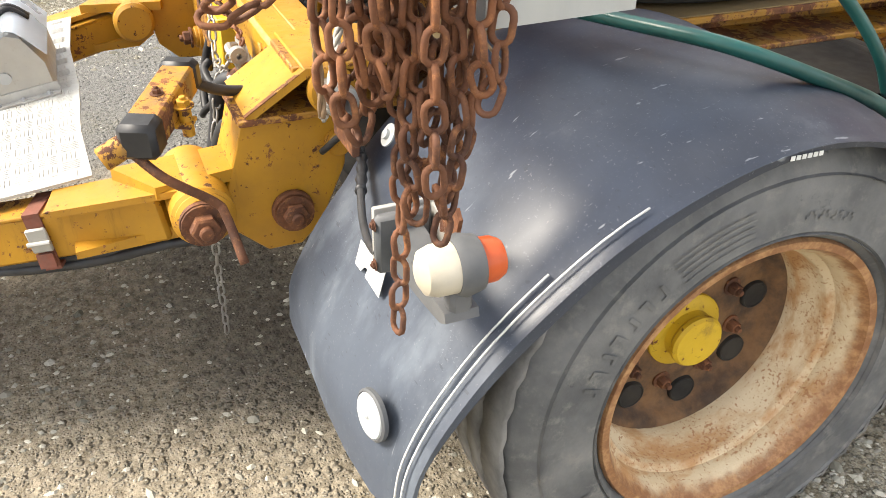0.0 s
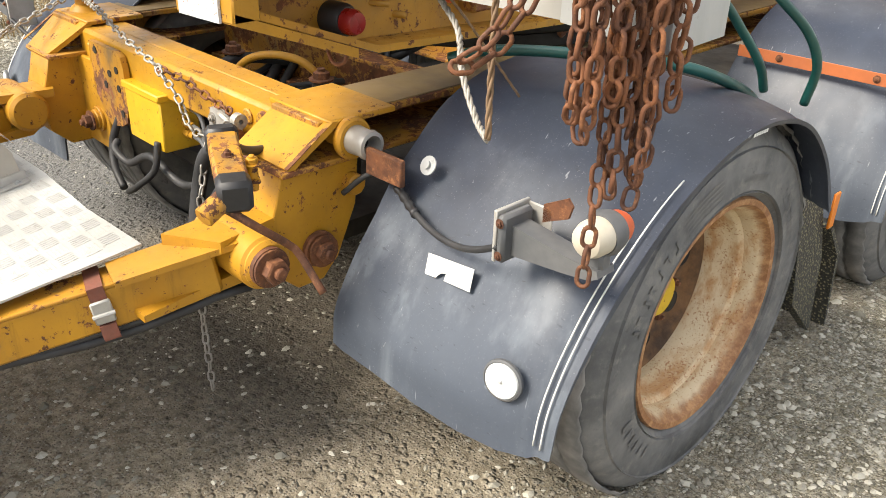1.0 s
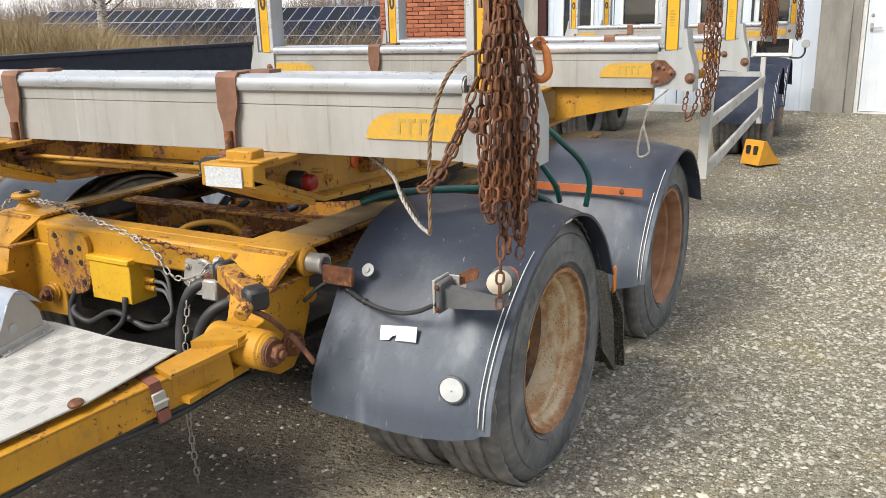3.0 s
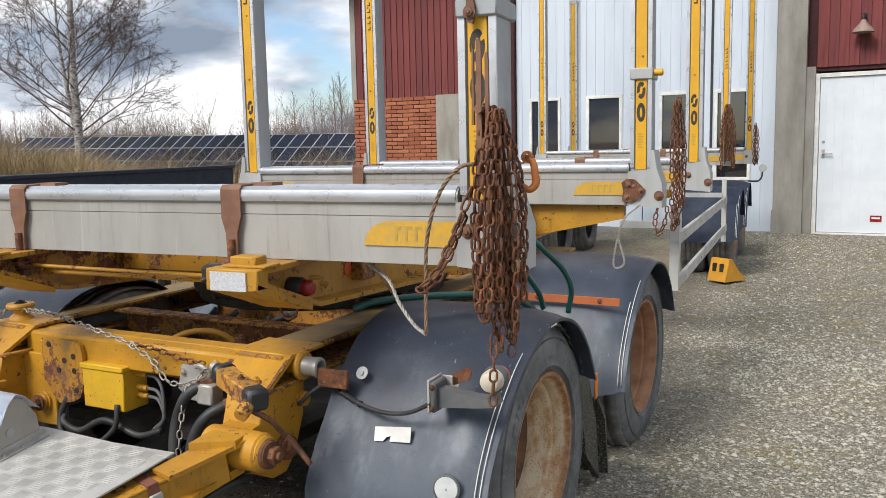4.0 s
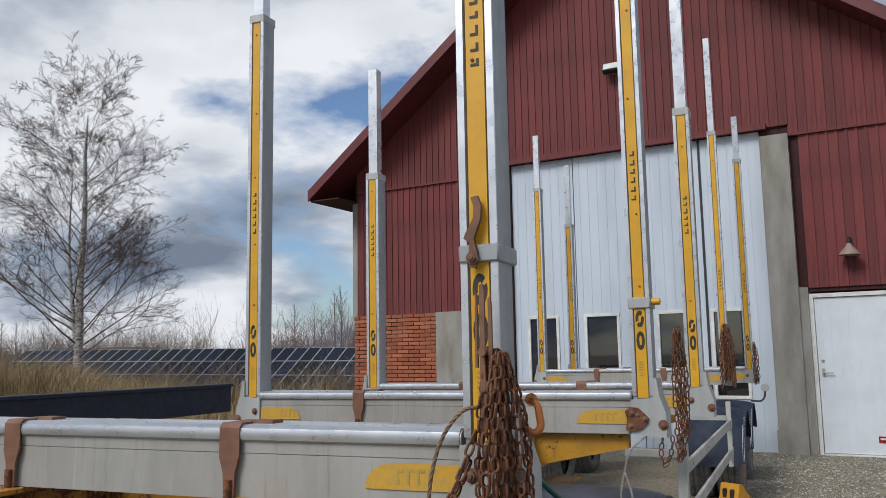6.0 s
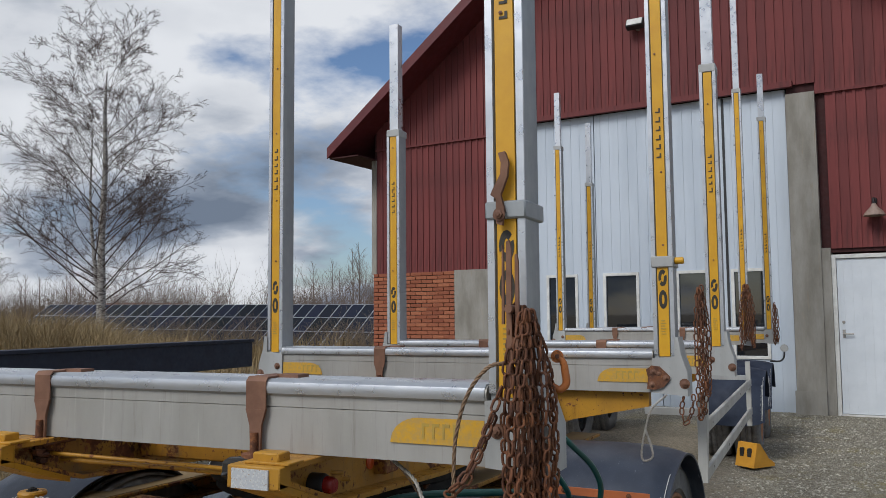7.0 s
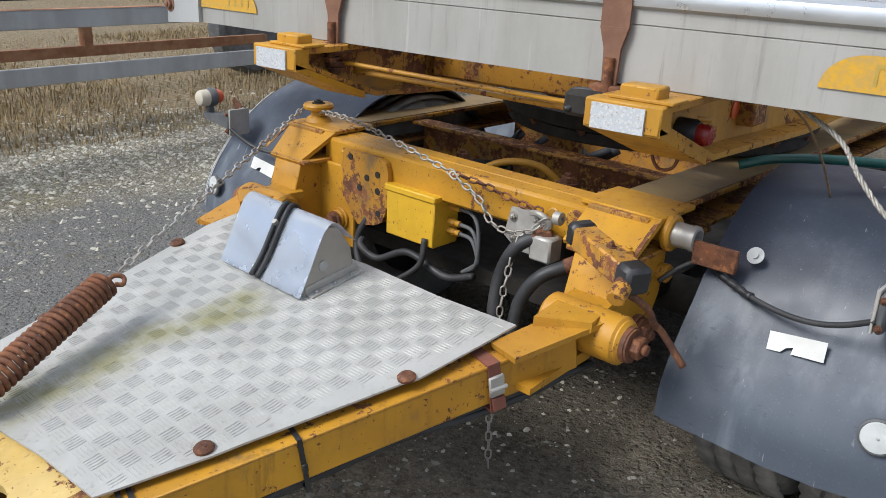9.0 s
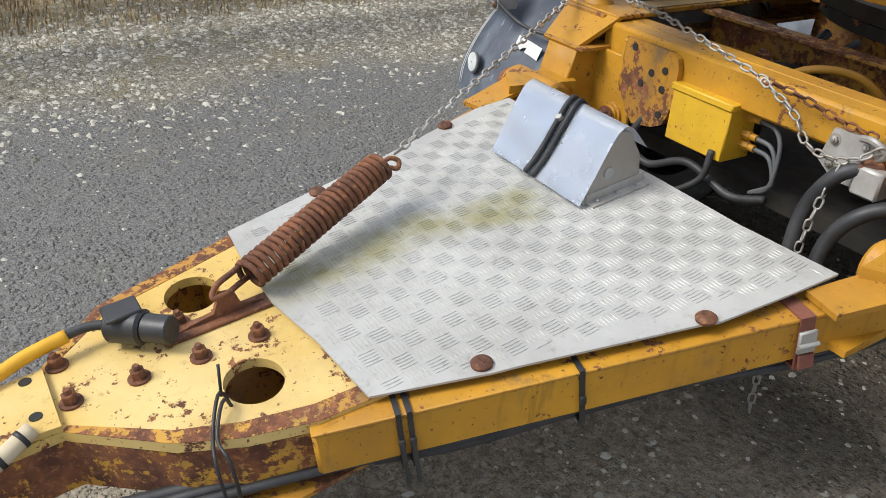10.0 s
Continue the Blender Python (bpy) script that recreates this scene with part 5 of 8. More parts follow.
tube(b, spline([(-0.20, -0.88, 0.66), (-0.16, -0.84, 0.76), (-0.08, -0.80, 0.80), (0.0, -0.74, 0.79), (0.06, -0.7, 0.74)], 6), 0.012, 10)
single("yellow_air_hose", b, YELLOW_WORN, "short yellow air hose inside the dolly frame", "hose", m=DOLLY)
for x, y in ((-0.30, -0.78), (0.12, -0.75), (0.30, -0.82)):
    v = thing("brake_valve", DOLLY @ Matrix.Translation((x, y, 0.5)), "rusty brake valve with bolts inside the frame", "valve", "brake valves")
    b = bm_new()
    rod(b, (0, 0, 0), (0, 0, 0.20), 0.05, 18, cham=0.01)
    rod(b, (0, 0, 0.20), (0, 0, 0.26), 0.028, 14, cham=0.004)
    part("body", b, DARK, v)
    b = bm_new()
    nut(b, (0, 0, 0.26), (0, 0, 1), 0.024, 0.025)
    part("bolt", b, RUST, v)

# ---- drawbar ----
RX = -0.05   # middle of the drawbar


def bar_z(y):
    """Top of the drawbar: it falls from the hinges to the nose."""
    return 0.475 + (y + 2.41) * 0.155


def build_drawbar():
    d = thing("drawbar", DOLLY, "yellow rusty steel A-frame drawbar", "drawbar")
    for sx in (1, -1):
        b = bm_new()
        # box section from hinge to nose
        p0, p1 = Vector((RX + sx * 0.63, -1.38, bar_z(-1.38) - 0.06)), Vector((RX + sx * 0.27, -2.50, bar_z(-2.50) - 0.062))
        f, h = frame_along(p0, p1)
        q = (p1 - p0).normalized()
        sidev = q.cross(Vector((0, 0, 1))).normalized()
        upv = sidev.cross(q)
        f = Matrix((( *[sidev.x], upv.x, q.x, p0.x), (sidev.y, upv.y, q.y, p0.y), (sidev.z, upv.z, q.z, p0.z), (0, 0, 0, 1)))
        box(b, (-0.04, -0.05, 0), (0.04, 0.05, h), f, bev=0.008)
        rail = part("rail", b, YELLOW, d, "yellow box rail, rust along the edge")
        b = bm_new()
        box(b, (-0.043, 0.046, 0.06), (0.043, 0.053, h), f, bev=0.002)
        part("rail_top", b, YELLOW_WORN, rail)
        # eye of the hinge
        b = bm_new()
        xh = RX + sx * 0.64
        rod(b, (xh - 0.11, -1.325, 0.605), (xh + 0.11, -1.325, 0.605), 0.060, 28, cham=0.010)
        rod(b, (xh + sx * 0.08, -1.325, 0.605), (xh + sx * 0.118, -1.325, 0.605), 0.054, 28, cham=0.008)
        part("hinge_eye", b, YELLOW_WORN, d, "round yellow hinge eye")
        b = bm_new()
        rod(b, (xh + sx * 0.118, -1.33, 0.605), (xh + sx * 0.130, -1.33, 0.605), 0.044, 24)
        nut(b, (xh + sx * 0.130, -1.33, 0.605), (sx, 0, 0), 0.028, 0.03)
        part("hinge_bolt", b, RUST, d)
        b = bm_new()
        # forked strap over the eye
        prism(b, [(RX + sx * 0.585, -1.47), (RX + sx * 0.70, -1.40), (RX + sx * 0.66, -1.20), (RX + sx * 0.55, -1.24)], 0.635, 0.66, "z", pose(0, 0, 0))
        part("fork", b, YELLOW, d)
        b = bm_new()
        prism(b, [(RX + sx * 0.55, -1.58), (RX + sx * 0.635, -1.60), (RX + sx * 0.715, -1.34), (RX + sx * 0.615, -1.30)], 0.0, 0.014, "z", Matrix.Translation((0, -1.38, bar_z(-1.38))) @ pose(0, 0, 0, 9, 0, 0) @ Matrix.Translation((0, 1.38, 0)))
        part("upper_fork", b, YELLOW_WORN, d)
        b = bm_new()
        prism(b, [(-1.56, 0.515), (-1.32, 0.525), (-1.27, 0.56), (-1.56, 0.53)], RX + sx * 0.565, RX + sx * 0.655, "x")
        part("lower_fork", b, YELLOW, d)
    # nose plate with two round holes
    b = bm_new()
    outline = [(0.25, -2.36), (0.24, -2.50), (0.20, -2.62), (0.14, -2.726), (-0.005, -2.88), (-0.01, -3.35), (-0.185, -3.35), (-0.187, -2.90), (-0.26, -2.825), (-0.345, -2.742), (-0.39, -2.575), (-0.437, -2.41), (-0.40, -2.34), (-0.10, -2.34)]
    tilt = Matrix.Translation((0, -2.41, 0.475)) @ pose(0, 0, 0, 8.8, 0, 0) @ Matrix.Translation((0, 2.41, 0))
    holes = [((-0.262, -2.56), 0.058), ((0.074, -2.552), 0.056)]
    ob_ = plate_with_holes(outline, holes, 0.0, -0.022, tilt)
    part("nose_plate", ob_, YELLOW_PALE, d, "pale faded yellow nose plate with two round holes")
    mid_x = -0.09
    for (x0, y0), (x1, y1) in list(zip(outline, outline[1:5])) + list(zip(outline[7:], outline[8:12])):
        b = bm_new()
        q = 0.13
        prism(b, [(x0, y0), (x1, y1), (x1 + (mid_x - x1) * q, y1 + 0.012), (x0 + (mid_x - x0) * q, y0 + 0.012)], 0.0, 0.0012, "z", tilt)
        part("rusted_edge", b, YELLOW_RUSTED, d, "rust-brown worn edge")
    low = [(p[0] * 0.97, p[1]) for p in outline]
    for (x0, y0), (x1, y1) in zip(low, low[1:12]):
        b = bm_new()
        prism(b, [(x0, y0), (x1, y1), (x1 * 0.93, y1 + 0.012), (x0 * 0.93, y0 + 0.012)], -0.135, -0.021, "z", tilt)
        part("nose_skirt", b, YELLOW_RUSTED, d, "rust-brown edge of the nose plate")
    b = bm_new()
    box(b, (-0.165, -3.34, -0.14), (-0.025, -2.78, -0.024), tilt, bev=0.006)
    part("tongue_bar", b, YELLOW_RUSTED, d)
    b = bm_new()
    prism(b, [(0.24, -2.36), (0.25, -2.68), (-0.33, -2.68), (-0.38, -2.36)], -0.16, -0.15, "z", tilt)
    part("nose_floor", b, YELLOW_OLD, d)
    b = bm_new()
    prism(b, [(-0.004, -2.876), (-0.016, -2.98), (-0.02, -3.34), (-0.175, -3.34), (-0.182, -2.98), (-0.186, -2.876)], 0.001, 0.014, "z", tilt)
    part("tongue_plate", b, YELLOW_PALE, d)
    for x, y in ((-0.042, -2.495), (-0.049, -2.611), (-0.061, -2.727), (-0.071, -2.849), (-0.177, -2.613), (-0.193, -2.85)):
        b = bm_new()
        nut(b, (x, y, 0.0), (0, 0, 1), 0.0145, 0.024, tilt)
        part("nose_bolt", b, RUST, d, "rusty hexagon bolt")
    # flat black discs stand for the shaded holes in the tongue plate
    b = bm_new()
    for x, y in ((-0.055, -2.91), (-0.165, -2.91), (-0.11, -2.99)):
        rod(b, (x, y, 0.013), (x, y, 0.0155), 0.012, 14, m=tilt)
    part("plate_hole_shade", b, DARK, d)
    return tilt


def plate_with_holes(outline, holes, top, bottom, m):
    """A flat plate pierced by round holes, cut by filling between loops."""
    bm = bm_new()
    edges = []
    def loop(pts):
        vs = [bm.verts.new((x, y, top)) for x, y in pts]
        for i in range(len(vs)):
            edges.append(bm.edges.new((vs[i], vs[(i + 1) % len(vs)])))
    loop(outline)
    for (cx, cy), r in holes:
        loop([(cx + r * 1.15 * math.cos(2 * math.pi * k / 28), cy + r * math.sin(2 * math.pi * k / 28)) for k in range(28)])
    made = bmesh.ops.triangle_fill(bm, use_beauty=True, use_dissolve=False, edges=edges)
    faces = [g for g in made["geom"] if isinstance(g, bmesh.types.BMFace)]
    ext = bmesh.ops.extrude_face_region(bm, geom=faces)
    for v in ext["geom"]:
        if isinstance(v, bmesh.types.BMVert):
            v.co.z = bottom
    bmesh.ops.recalc_face_normals(bm, faces=bm.faces[:])
    bmesh.ops.transform(bm, matrix=m, verts=bm.verts[:])
    return bm


NOSE = build_drawbar()

for k, (dx, dz, r_) in enumerate(((0.018, -0.128, 0.011), (-0.012, -0.135, 0.009))):
    b = bm_new()
    pts = []
    for j in range(9):
        g = j / 8
        y_ = -1.40 - 1.0 * g
        pts.append((RX + 0.62 - 0.325 * g + dx, y_, bar_z(y_) + dz - 0.014 * math.sin(g * 9.4 + k)))
    tube(b, spline([(RX + 0.60, -1.20, 0.50)] + pts, 5), r_, 8)
    single("air_lead", b, RUBBER, "black air lead under the drawbar rail", "hose", "air leads under the drawbar", m=DOLLY)

# ---- chequer plate deck ----


def make_chequer():
    n = Nodes("chequer_plate_aluminium")
    c = n.mix(n.ramp(n.noise(3.5, 7, 0.65), 0.3, 0.7), (0.47, 0.465, 0.44), (0.36, 0.355, 0.33))
    c = n.mix(n.ramp(n.noise(60, 6, 0.7), 0.54, 0.70, 0, 0.5), c, (0.23, 0.215, 0.18))
    # algae along the drip line below the box
    sx = n.t.nodes.new("ShaderNodeSeparateXYZ")
    n.link(n.co, sx.inputs[0])
    line = n.math("ADD", sx.outputs[0], n.math("MULTIPLY", n.math("ADD", sx.outputs[1], 1.75), -0.10))
    off = n.math("ABSOLUTE", n.math("ADD", line, n.math("ADD", n.math("MULTIPLY", n.math("SUBTRACT", n.noise(4, 5, 0.6), 0.5), 0.26), 0.11)))
    alg = n.math("MULTIPLY", n.ramp(off, 0.0, 0.11, 1, 0), n.math("MULTIPLY", n.ramp(n.noise(14, 6, 0.65), 0.25, 0.6, 0.25, 1.0), n.ramp(sx.outputs[1], -1.72, -1.80)))
    c = n.mix(n.math("MULTIPLY", alg, 0.7), c, (0.22, 0.205, 0.055))
    ro = n.ramp(n.noise(20, 5), 0.3, 0.7, 0.42, 0.62)
    return n.done(c, ro, 0.25, n.noise(70, 4), 0.12, 0.002)


CHEQUER = make_chequer()


def build_deck():
    m = DOLLY @ Matrix.Translation((0, -2.41, 0.482)) @ pose(0, 0, 0, 9.6, 0, 0) @ Matrix.Translation((0, 2.41, 0))
    deck = thing("deck_plate", m, "grey aluminium chequer plate deck on the drawbar, algae streak", "deck plate")
    rr = random.Random(5)
    corner = [(0.33, -2.20), (0.345, -2.15), (0.43, -1.90), (0.46, -1.81), (0.475, -1.78), (0.50, -1.60), (0.512, -1.49), (0.27, -1.50), (0.0, -1.49), (-0.30, -1.50), (-0.595, -1.485), (-0.60, -1.60), (-0.52, -1.95), (-0.435, -2.415), (-0.30, -2.430), (-0.115, -2.437), (0.05, -2.415), (0.25, -2.405)]
    b = bm_new()
    prism(b, corner, 0.0, 0.005, "z")
    part("sheet", b, CHEQUER, deck)
    # raised bars in groups of five, every second group turned
    b = bm_new()
    pitch = 0.046
    def inside(x, y):
        lo = -0.60 + (y + 1.49) * -0.20 if y > -1.49 else -0.60 + (-1.49 - y) * 0.205
        hi = 0.512 - (-1.49 - y) * 0.275
        return lo + 0.02 < x < hi - 0.02 and -2.40 < y < -1.51
    y = -2.40
    j = 0
    while y < -1.50:
        x = -0.62
        i = 0
        while x < 0.52:
            turned = (i + j) % 2
            for t in range(5):
                o = (t - 2) * 0.0088
                cx, cy = (x, y + o) if turned else (x + o, y)
                L = 0.0205
                dx, dy = (L, 0) if turned else (0, L)
                if not inside(cx, cy):
                    continue
                w = 0.0018
                px, py = (0, w) if turned else (w, 0)
                v = [b.verts.new((cx - dx, cy - dy, 0.0052)), b.verts.new((cx - px, cy - py, 0.0052)), b.verts.new((cx + dx, cy + dy, 0.0052)), b.verts.new((cx + px, cy + py, 0.0052))]
                t0, t1 = b.verts.new((cx - dx * 0.6, cy - dy * 0.6, 0.0066)), b.verts.new((cx + dx * 0.6, cy + dy * 0.6, 0.0066))
                for f in ((v[0], v[1], t0), (v[1], v[2], t1), (v[1], t1, t0), (v[2], v[3], t1), (v[3], v[0], t0), (v[3], t0, t1)):
                    b.faces.new(f)
            x += pitch
            i += 1
        y += pitch
        j += 1
    bmesh.ops.recalc_face_normals(b, faces=b.faces[:])
    pb = part("tread_bar", b, CHEQUER, deck, sharp=20)
    tagged(pb, kind="stuff")
    for x, y in ((0.455, -1.795), (0.302, -2.200), (-0.56, -1.73), (-0.46, -2.17)):
        b = bm_new()
        lathe(b, [(0, 0.005), (0.020, 0.005), (0.021, 0.011), (0.016, 0.016), (0.008, 0.018), (0, 0.017)], Matrix.Translation((x, y, 0)), 20)
        box(b, (x - 0.010, y - 0.002, 0.016), (x + 0.010, y + 0.002, 0.019))
        part("mushroom_bolt", b, RUST, deck, "rusty mushroom-head bolt")
    return deck, m


DECK_M = build_deck()[1]

# ---- chains ----


def link_mesh(length, width, wire, seg=6, n=6):
    """Points of one oval chain link, long side along z."""
    r = width / 2 - wire
    h = length / 2 - width / 2
    loop = []
    for k in range(n + 1):
        a = math.pi * k / n
        loop.append(Vector((r * math.cos(a), 0, h + r * math.sin(a))))
    for k in range(n + 1):
        a = math.pi + math.pi * k / n
        loop.append(Vector((r * math.cos(a), 0, -h + r * math.sin(a))))
    return loop


def chain(bm, pts, length=0.042, width=0.027, wire=0.0038, seed=0, seg=6, turn=0.0):
    """Lays links one after another along a path, each turned against the last."""
    rr = random.Random(seed)
    pts = [Vector(p) for p in pts]
    loop = link_mesh(length, width, wire)
    pitch = length - 2.1 * wire
    seglen = [(q - p).length for p, q in zip(pts, pts[1:])]
    total = sum(seglen)
    s, k = pitch / 2, 0
    while s < total:
        d, i = s, 0
        while i < len(seglen) - 1 and d > seglen[i]:
            d -= seglen[i]
            i += 1
        p = pts[i].lerp(pts[i + 1], min(d / max(seglen[i], 1e-6), 1))
        tng = (pts[min(i + 2, len(pts) - 1)] - pts[max(i - 1, 0)]).normalized()
        m = Matrix.Translation(p) @ tng.to_track_quat("Z", "Y").to_matrix().to_4x4() @ pose(0, 0, 0, rr.uniform(-6, 6), rr.uniform(-6, 6), turn + 45 + 90 * (k % 2) + rr.uniform(-16, 16))
        rings = []
        n = len(loop)
        for j in range(n):
            tn = (loop[(j + 1) % n] - loop[j - 1]).normalized()
            u = Vector((0, 1, 0))
            v = tn.cross(u)
            rings.append([bm.verts.new(m @ (loop[j] + wire * (math.cos(a) * u + math.sin(a) * v))) for a in [2 * math.pi * q / seg for q in range(seg)]])
        for j in range(n):
            a, c = rings[j], rings[(j + 1) % n]
            for q in range(seg):
                bm.faces.new((a[q], c[q], c[(q + 1) % seg], a[(q + 1) % seg]))
        s += pitch
        k += 1


def links(bm, mat, parent, size=84):
    """Links each link of a finished run as a part of its own."""
    bm.verts.ensure_lookup_table()
    bm.verts.index_update()
    for k in range(0, len(bm.verts), size):
        one = bm_new()
        vs = [one.verts.new(v.co) for v in bm.verts[k:k + size]]
        done = set()
        for v in bm.verts[k:k + size]:
            for f in v.link_faces:
                if f not in done:
                    done.add(f)
                    one.faces.new([vs[w.index - k] for w in f.verts])
        part("link", one, mat, parent)
    bm.free()


def u_loop(x0, y0, x1, y1, top, low):
    pts = [(x0, y0, top)]
    for k in range(1, 8):
        pts.append((x0 + (x1 - x0) * 0.03 * k, y0 + (y1 - y0) * 0.03 * k, top + (low + 0.03 - top) * k / 7))
    pts += [((x0 + x1) / 2, (y0 + y1) / 2, low)]
    for k in range(7, 0, -1):
        pts.append((x1 + (x0 - x1) * 0.03 * k, y1 + (y0 - y1) * 0.03 * k, top + (low + 0.03 - top) * k / 7))
    pts.append((x1, y1, top))
    return pts


def build_chain_bundle(m, label, top, low, spread, loops, seed, tails=(), size=1.0):
    """Loops of chain hung over a hook, gathered at the top."""
    c = thing("chain_bundle", m, label, "chain", "chains hung on the stakes")
    rr = random.Random(seed)
    for k in range(loops):
        a = (k + 0.5) / loops
        x0 = -spread / 2 + spread * a + rr.uniform(-0.008, 0.008)
        x1 = x0 + rr.uniform(0.014, 0.03)
        y0, y1 = -0.035 + rr.uniform(-0.03, 0.02), 0.01 + rr.uniform(-0.02, 0.03)
        lo = low + rr.uniform(-0.05, 0.15)
        pts = u_loop(x0, y0, x1, y1, top, lo)
        out = []
        for p in pts:
            p = Vector(p)
            f = min(1.0, max(0.0, (top - p.z) / (0.45 * (top - low))))
            f = 0.22 + 0.78 * math.sin(f * math.pi / 2)
            out.append((p.x * f, p.y * (0.4 + 0.6 * f), p.z + rr.uniform(-0.01, 0.0)))
        b = bm_new()
        chain(b, out, 0.042 * size, 0.027 * size, 0.0038 * size, seed + k, turn=rr.uniform(0, 90))
        part("chain_strand", b, RUST, c)
    for k, (pts) in enumerate(tails):
        b = bm_new()
        chain(b, spline(pts, 6), 0.042 * size, 0.027 * size, 0.0038 * size, seed + 50 + k)
        part("chain_strand", b, RUST, c)
    return c


CH = Matrix.Translation((-0.515, 0.515, 0)) @ pose(0, 0, 0, 0, 0, 56)
bundle = build_chain_bundle(CH, "heavy bundle of rusty chain hanging from the stake", 1.60, 1.00, 0.145, 10, 3, size=0.98, tails=[
    [(-0.003, -0.01, 1.20), (0.0, 0.0, 1.0), (-0.006, 0.0, 0.81)],
    [(0.05, -0.02, 1.2), (0.06, -0.02, 1.05), (0.04, -0.02, 0.93)],
    [(-0.06, 0.01, 1.40), (-0.10, 0.02, 1.29), (-0.16, 0.035, 1.18), (-0.213, 0.046, 1.135)],
    [(-0.213, 0.046, 1.135), (-0.16, 0.05, 1.145), (-0.10, 0.06, 1.22), (-0.06, 0.03, 1.34)]])
HB = CH.inverted()
for x0, x1, z0, z1, y0 in ((-0.550, -0.534, 1.38, 1.782, 0.494), (-0.524, -0.512, 1.30, 1.745, 0.488), (-0.564, -0.557, 1.56, 1.770, 0.500)):
    b = bm_new()
    prism(b, [(x0, z0), (x1, z0), (x1, z1 - 0.02), (x1 - 0.004, z1), (x0 + 0.003, z1 - 0.004)], y0, y0 + 0.010, "y", HB)
    part("hanger_bar", b, BAND, bundle, "flat rusty hanger bar")
b = bm_new()
rod(b, (-0.535, 0.47, 1.60), (-0.535, 0.59, 1.60), 0.011, 12, m=HB)
part("hanger_pin", b, BAND, bundle)
# orange grab hook
hook = thing("grab_hook", Matrix.Translation((-0.446, 0.59, 1.435)) @ pose(0, 0, 0, 0, 0, 15) @ Matrix.Scale(0.85, 4), "chipped orange grab hook on the chain", "hook")
b = bm_new()
tube(b, spline([(-0.005, 0, 0.045), (0.022, 0, 0.03), (0.030, 0, -0.005), (0.032, 0, -0.04), (0.012, 0, -0.058), (-0.012, 0, -0.045)], 6), [0.009 + 0.004 * math.sin(k * 0.1) for k in range(31)], 10)
lathe(b, [(0.008, -0.006), (0.020, -0.006), (0.020, 0.006), (0.008, 0.006)], pose(0.006, 0, 0.045, 90, 0, 0), 18, close=True)
part("body", b, painted("orange_hook_paint", (0.52, 0.17, 0.03), (0.42, 0.13, 0.03), 0.53), hook)
b = bm_new()
rod(b, (0.006, -0.02, 0.045), (0.006, 0.02, 0.045), 0.007, 10)
part("pin", b, RUST, hook)

build_chain_bundle(Matrix.Translation((-0.36, 2.90, 0)), "rusty chain hanging from a stake of the main frame", 1.72, 1.06, 0.05, 3, 21, tails=[[(-0.10, 0.05, 1.16), (-0.11, 0.03, 1.08), (-0.09, 0.02, 1.02), (-0.06, 0.03, 1.08), (-0.05, 0.05, 1.16)]])
build_chain_bundle(Matrix.Translation((-0.66, 9.95, 0)), "bundle of rusty chain on a distant stake", 1.95, 1.15, 0.17, 7, 31, size=1.5)
build_chain_bundle(Matrix.Translation((-0.36, 10.7, 0)), "short rusty chain on the last stake", 1.7, 1.1, 0.05, 2, 41, size=1.5)

# ---- wire ropes ----


def rope(name, pts, r, mat, label, m=I4):
    """Three twisted strands round a path."""
    path = spline(pts, 14)
    t = thing(name, m, label, "wire rope", "wire ropes")
    for s in range(3):
        b = bm_new()
        out = []
        for i, p in enumerate(path):
            d = (path[min(i + 1, len(path) - 1)] - path[max(i - 1, 0)]).normalized()
            u = d.orthogonal().normalized()
            v = d.cross(u)
            a = i * 0.75 + s * 2.094
            out.append(p + r * 0.55 * (math.cos(a) * u + math.sin(a) * v))
        tube(b, out, r * 0.55, 6)
        part("strand", b, mat, t)
    return t


rope("wire_rope", [(-0.55, 0.50, 1.46), (-0.60, 0.48, 1.445), (-0.66, 0.485, 1.37), (-0.695, 0.49, 1.26), (-0.705, 0.495, 1.14), (-0.71, 0.501, 0.99)], 0.0055, WIRE_RUST, "rusty twisted wire rope looped from the stake")
rope("wire_rope", [(-1.05, 0.72, 1.17), (-0.99, 0.74, 1.12), (-0.955, 0.80, 1.03), (-0.939, 0.888, 0.926)], 0.0028, WIRE_RUST, "thin loose wire end above the mudguard")
rope("wire_rope", [(-1.052, 0.72, 1.176), (-0.96, 0.66, 1.149), (-0.881, 0.62, 1.112), (-0.826, 0.57, 1.06), (-0.76, 0.53, 1.006), (-0.71, 0.501, 0.988)], 0.0058, WIRE, "bright wire rope hanging from under the bunk")
rope("wire_rope", [(-0.44, 2.3, 1.22), (-0.50, 2.25, 1.16), (-0.53, 2.25, 1.07), (-0.55, 2.25, 0.96), (-0.535, 2.25, 0.93), (-0.50, 2.25, 0.96), (-0.53, 2.25, 1.07)], 0.005, WIRE, "loop of thin wire under the main frame")

# ---- red side lamps ----
for x, y, z in ((-1.195, 0.655, 1.07), (-1.08, 3.16, 1.084)):
    lamp = thing("side_lamp", Matrix.Translation((x, y, z)), "round red side lamp in black rubber housing", "lamp", "red side lamps")
    b = bm_new()
    lathe(b, [(0, 0), (0.034, 0), (0.034, 0.045), (0.029, 0.055), (0.0, 0.055)], pose(-0.06, 0, 0, 0, 90, 0), 24)
    part("housing", b, BLACK_PLASTIC, lamp)
    b = bm_new()
    lathe(b, [(0, 0.05), (0.026, 0.05), (0.026, 0.075), (0.021, 0.085), (0.0, 0.088)], pose(-0.06, 0, 0, 0, 90, 0), 24)
    part("lens", b, RED_LENS, lamp)

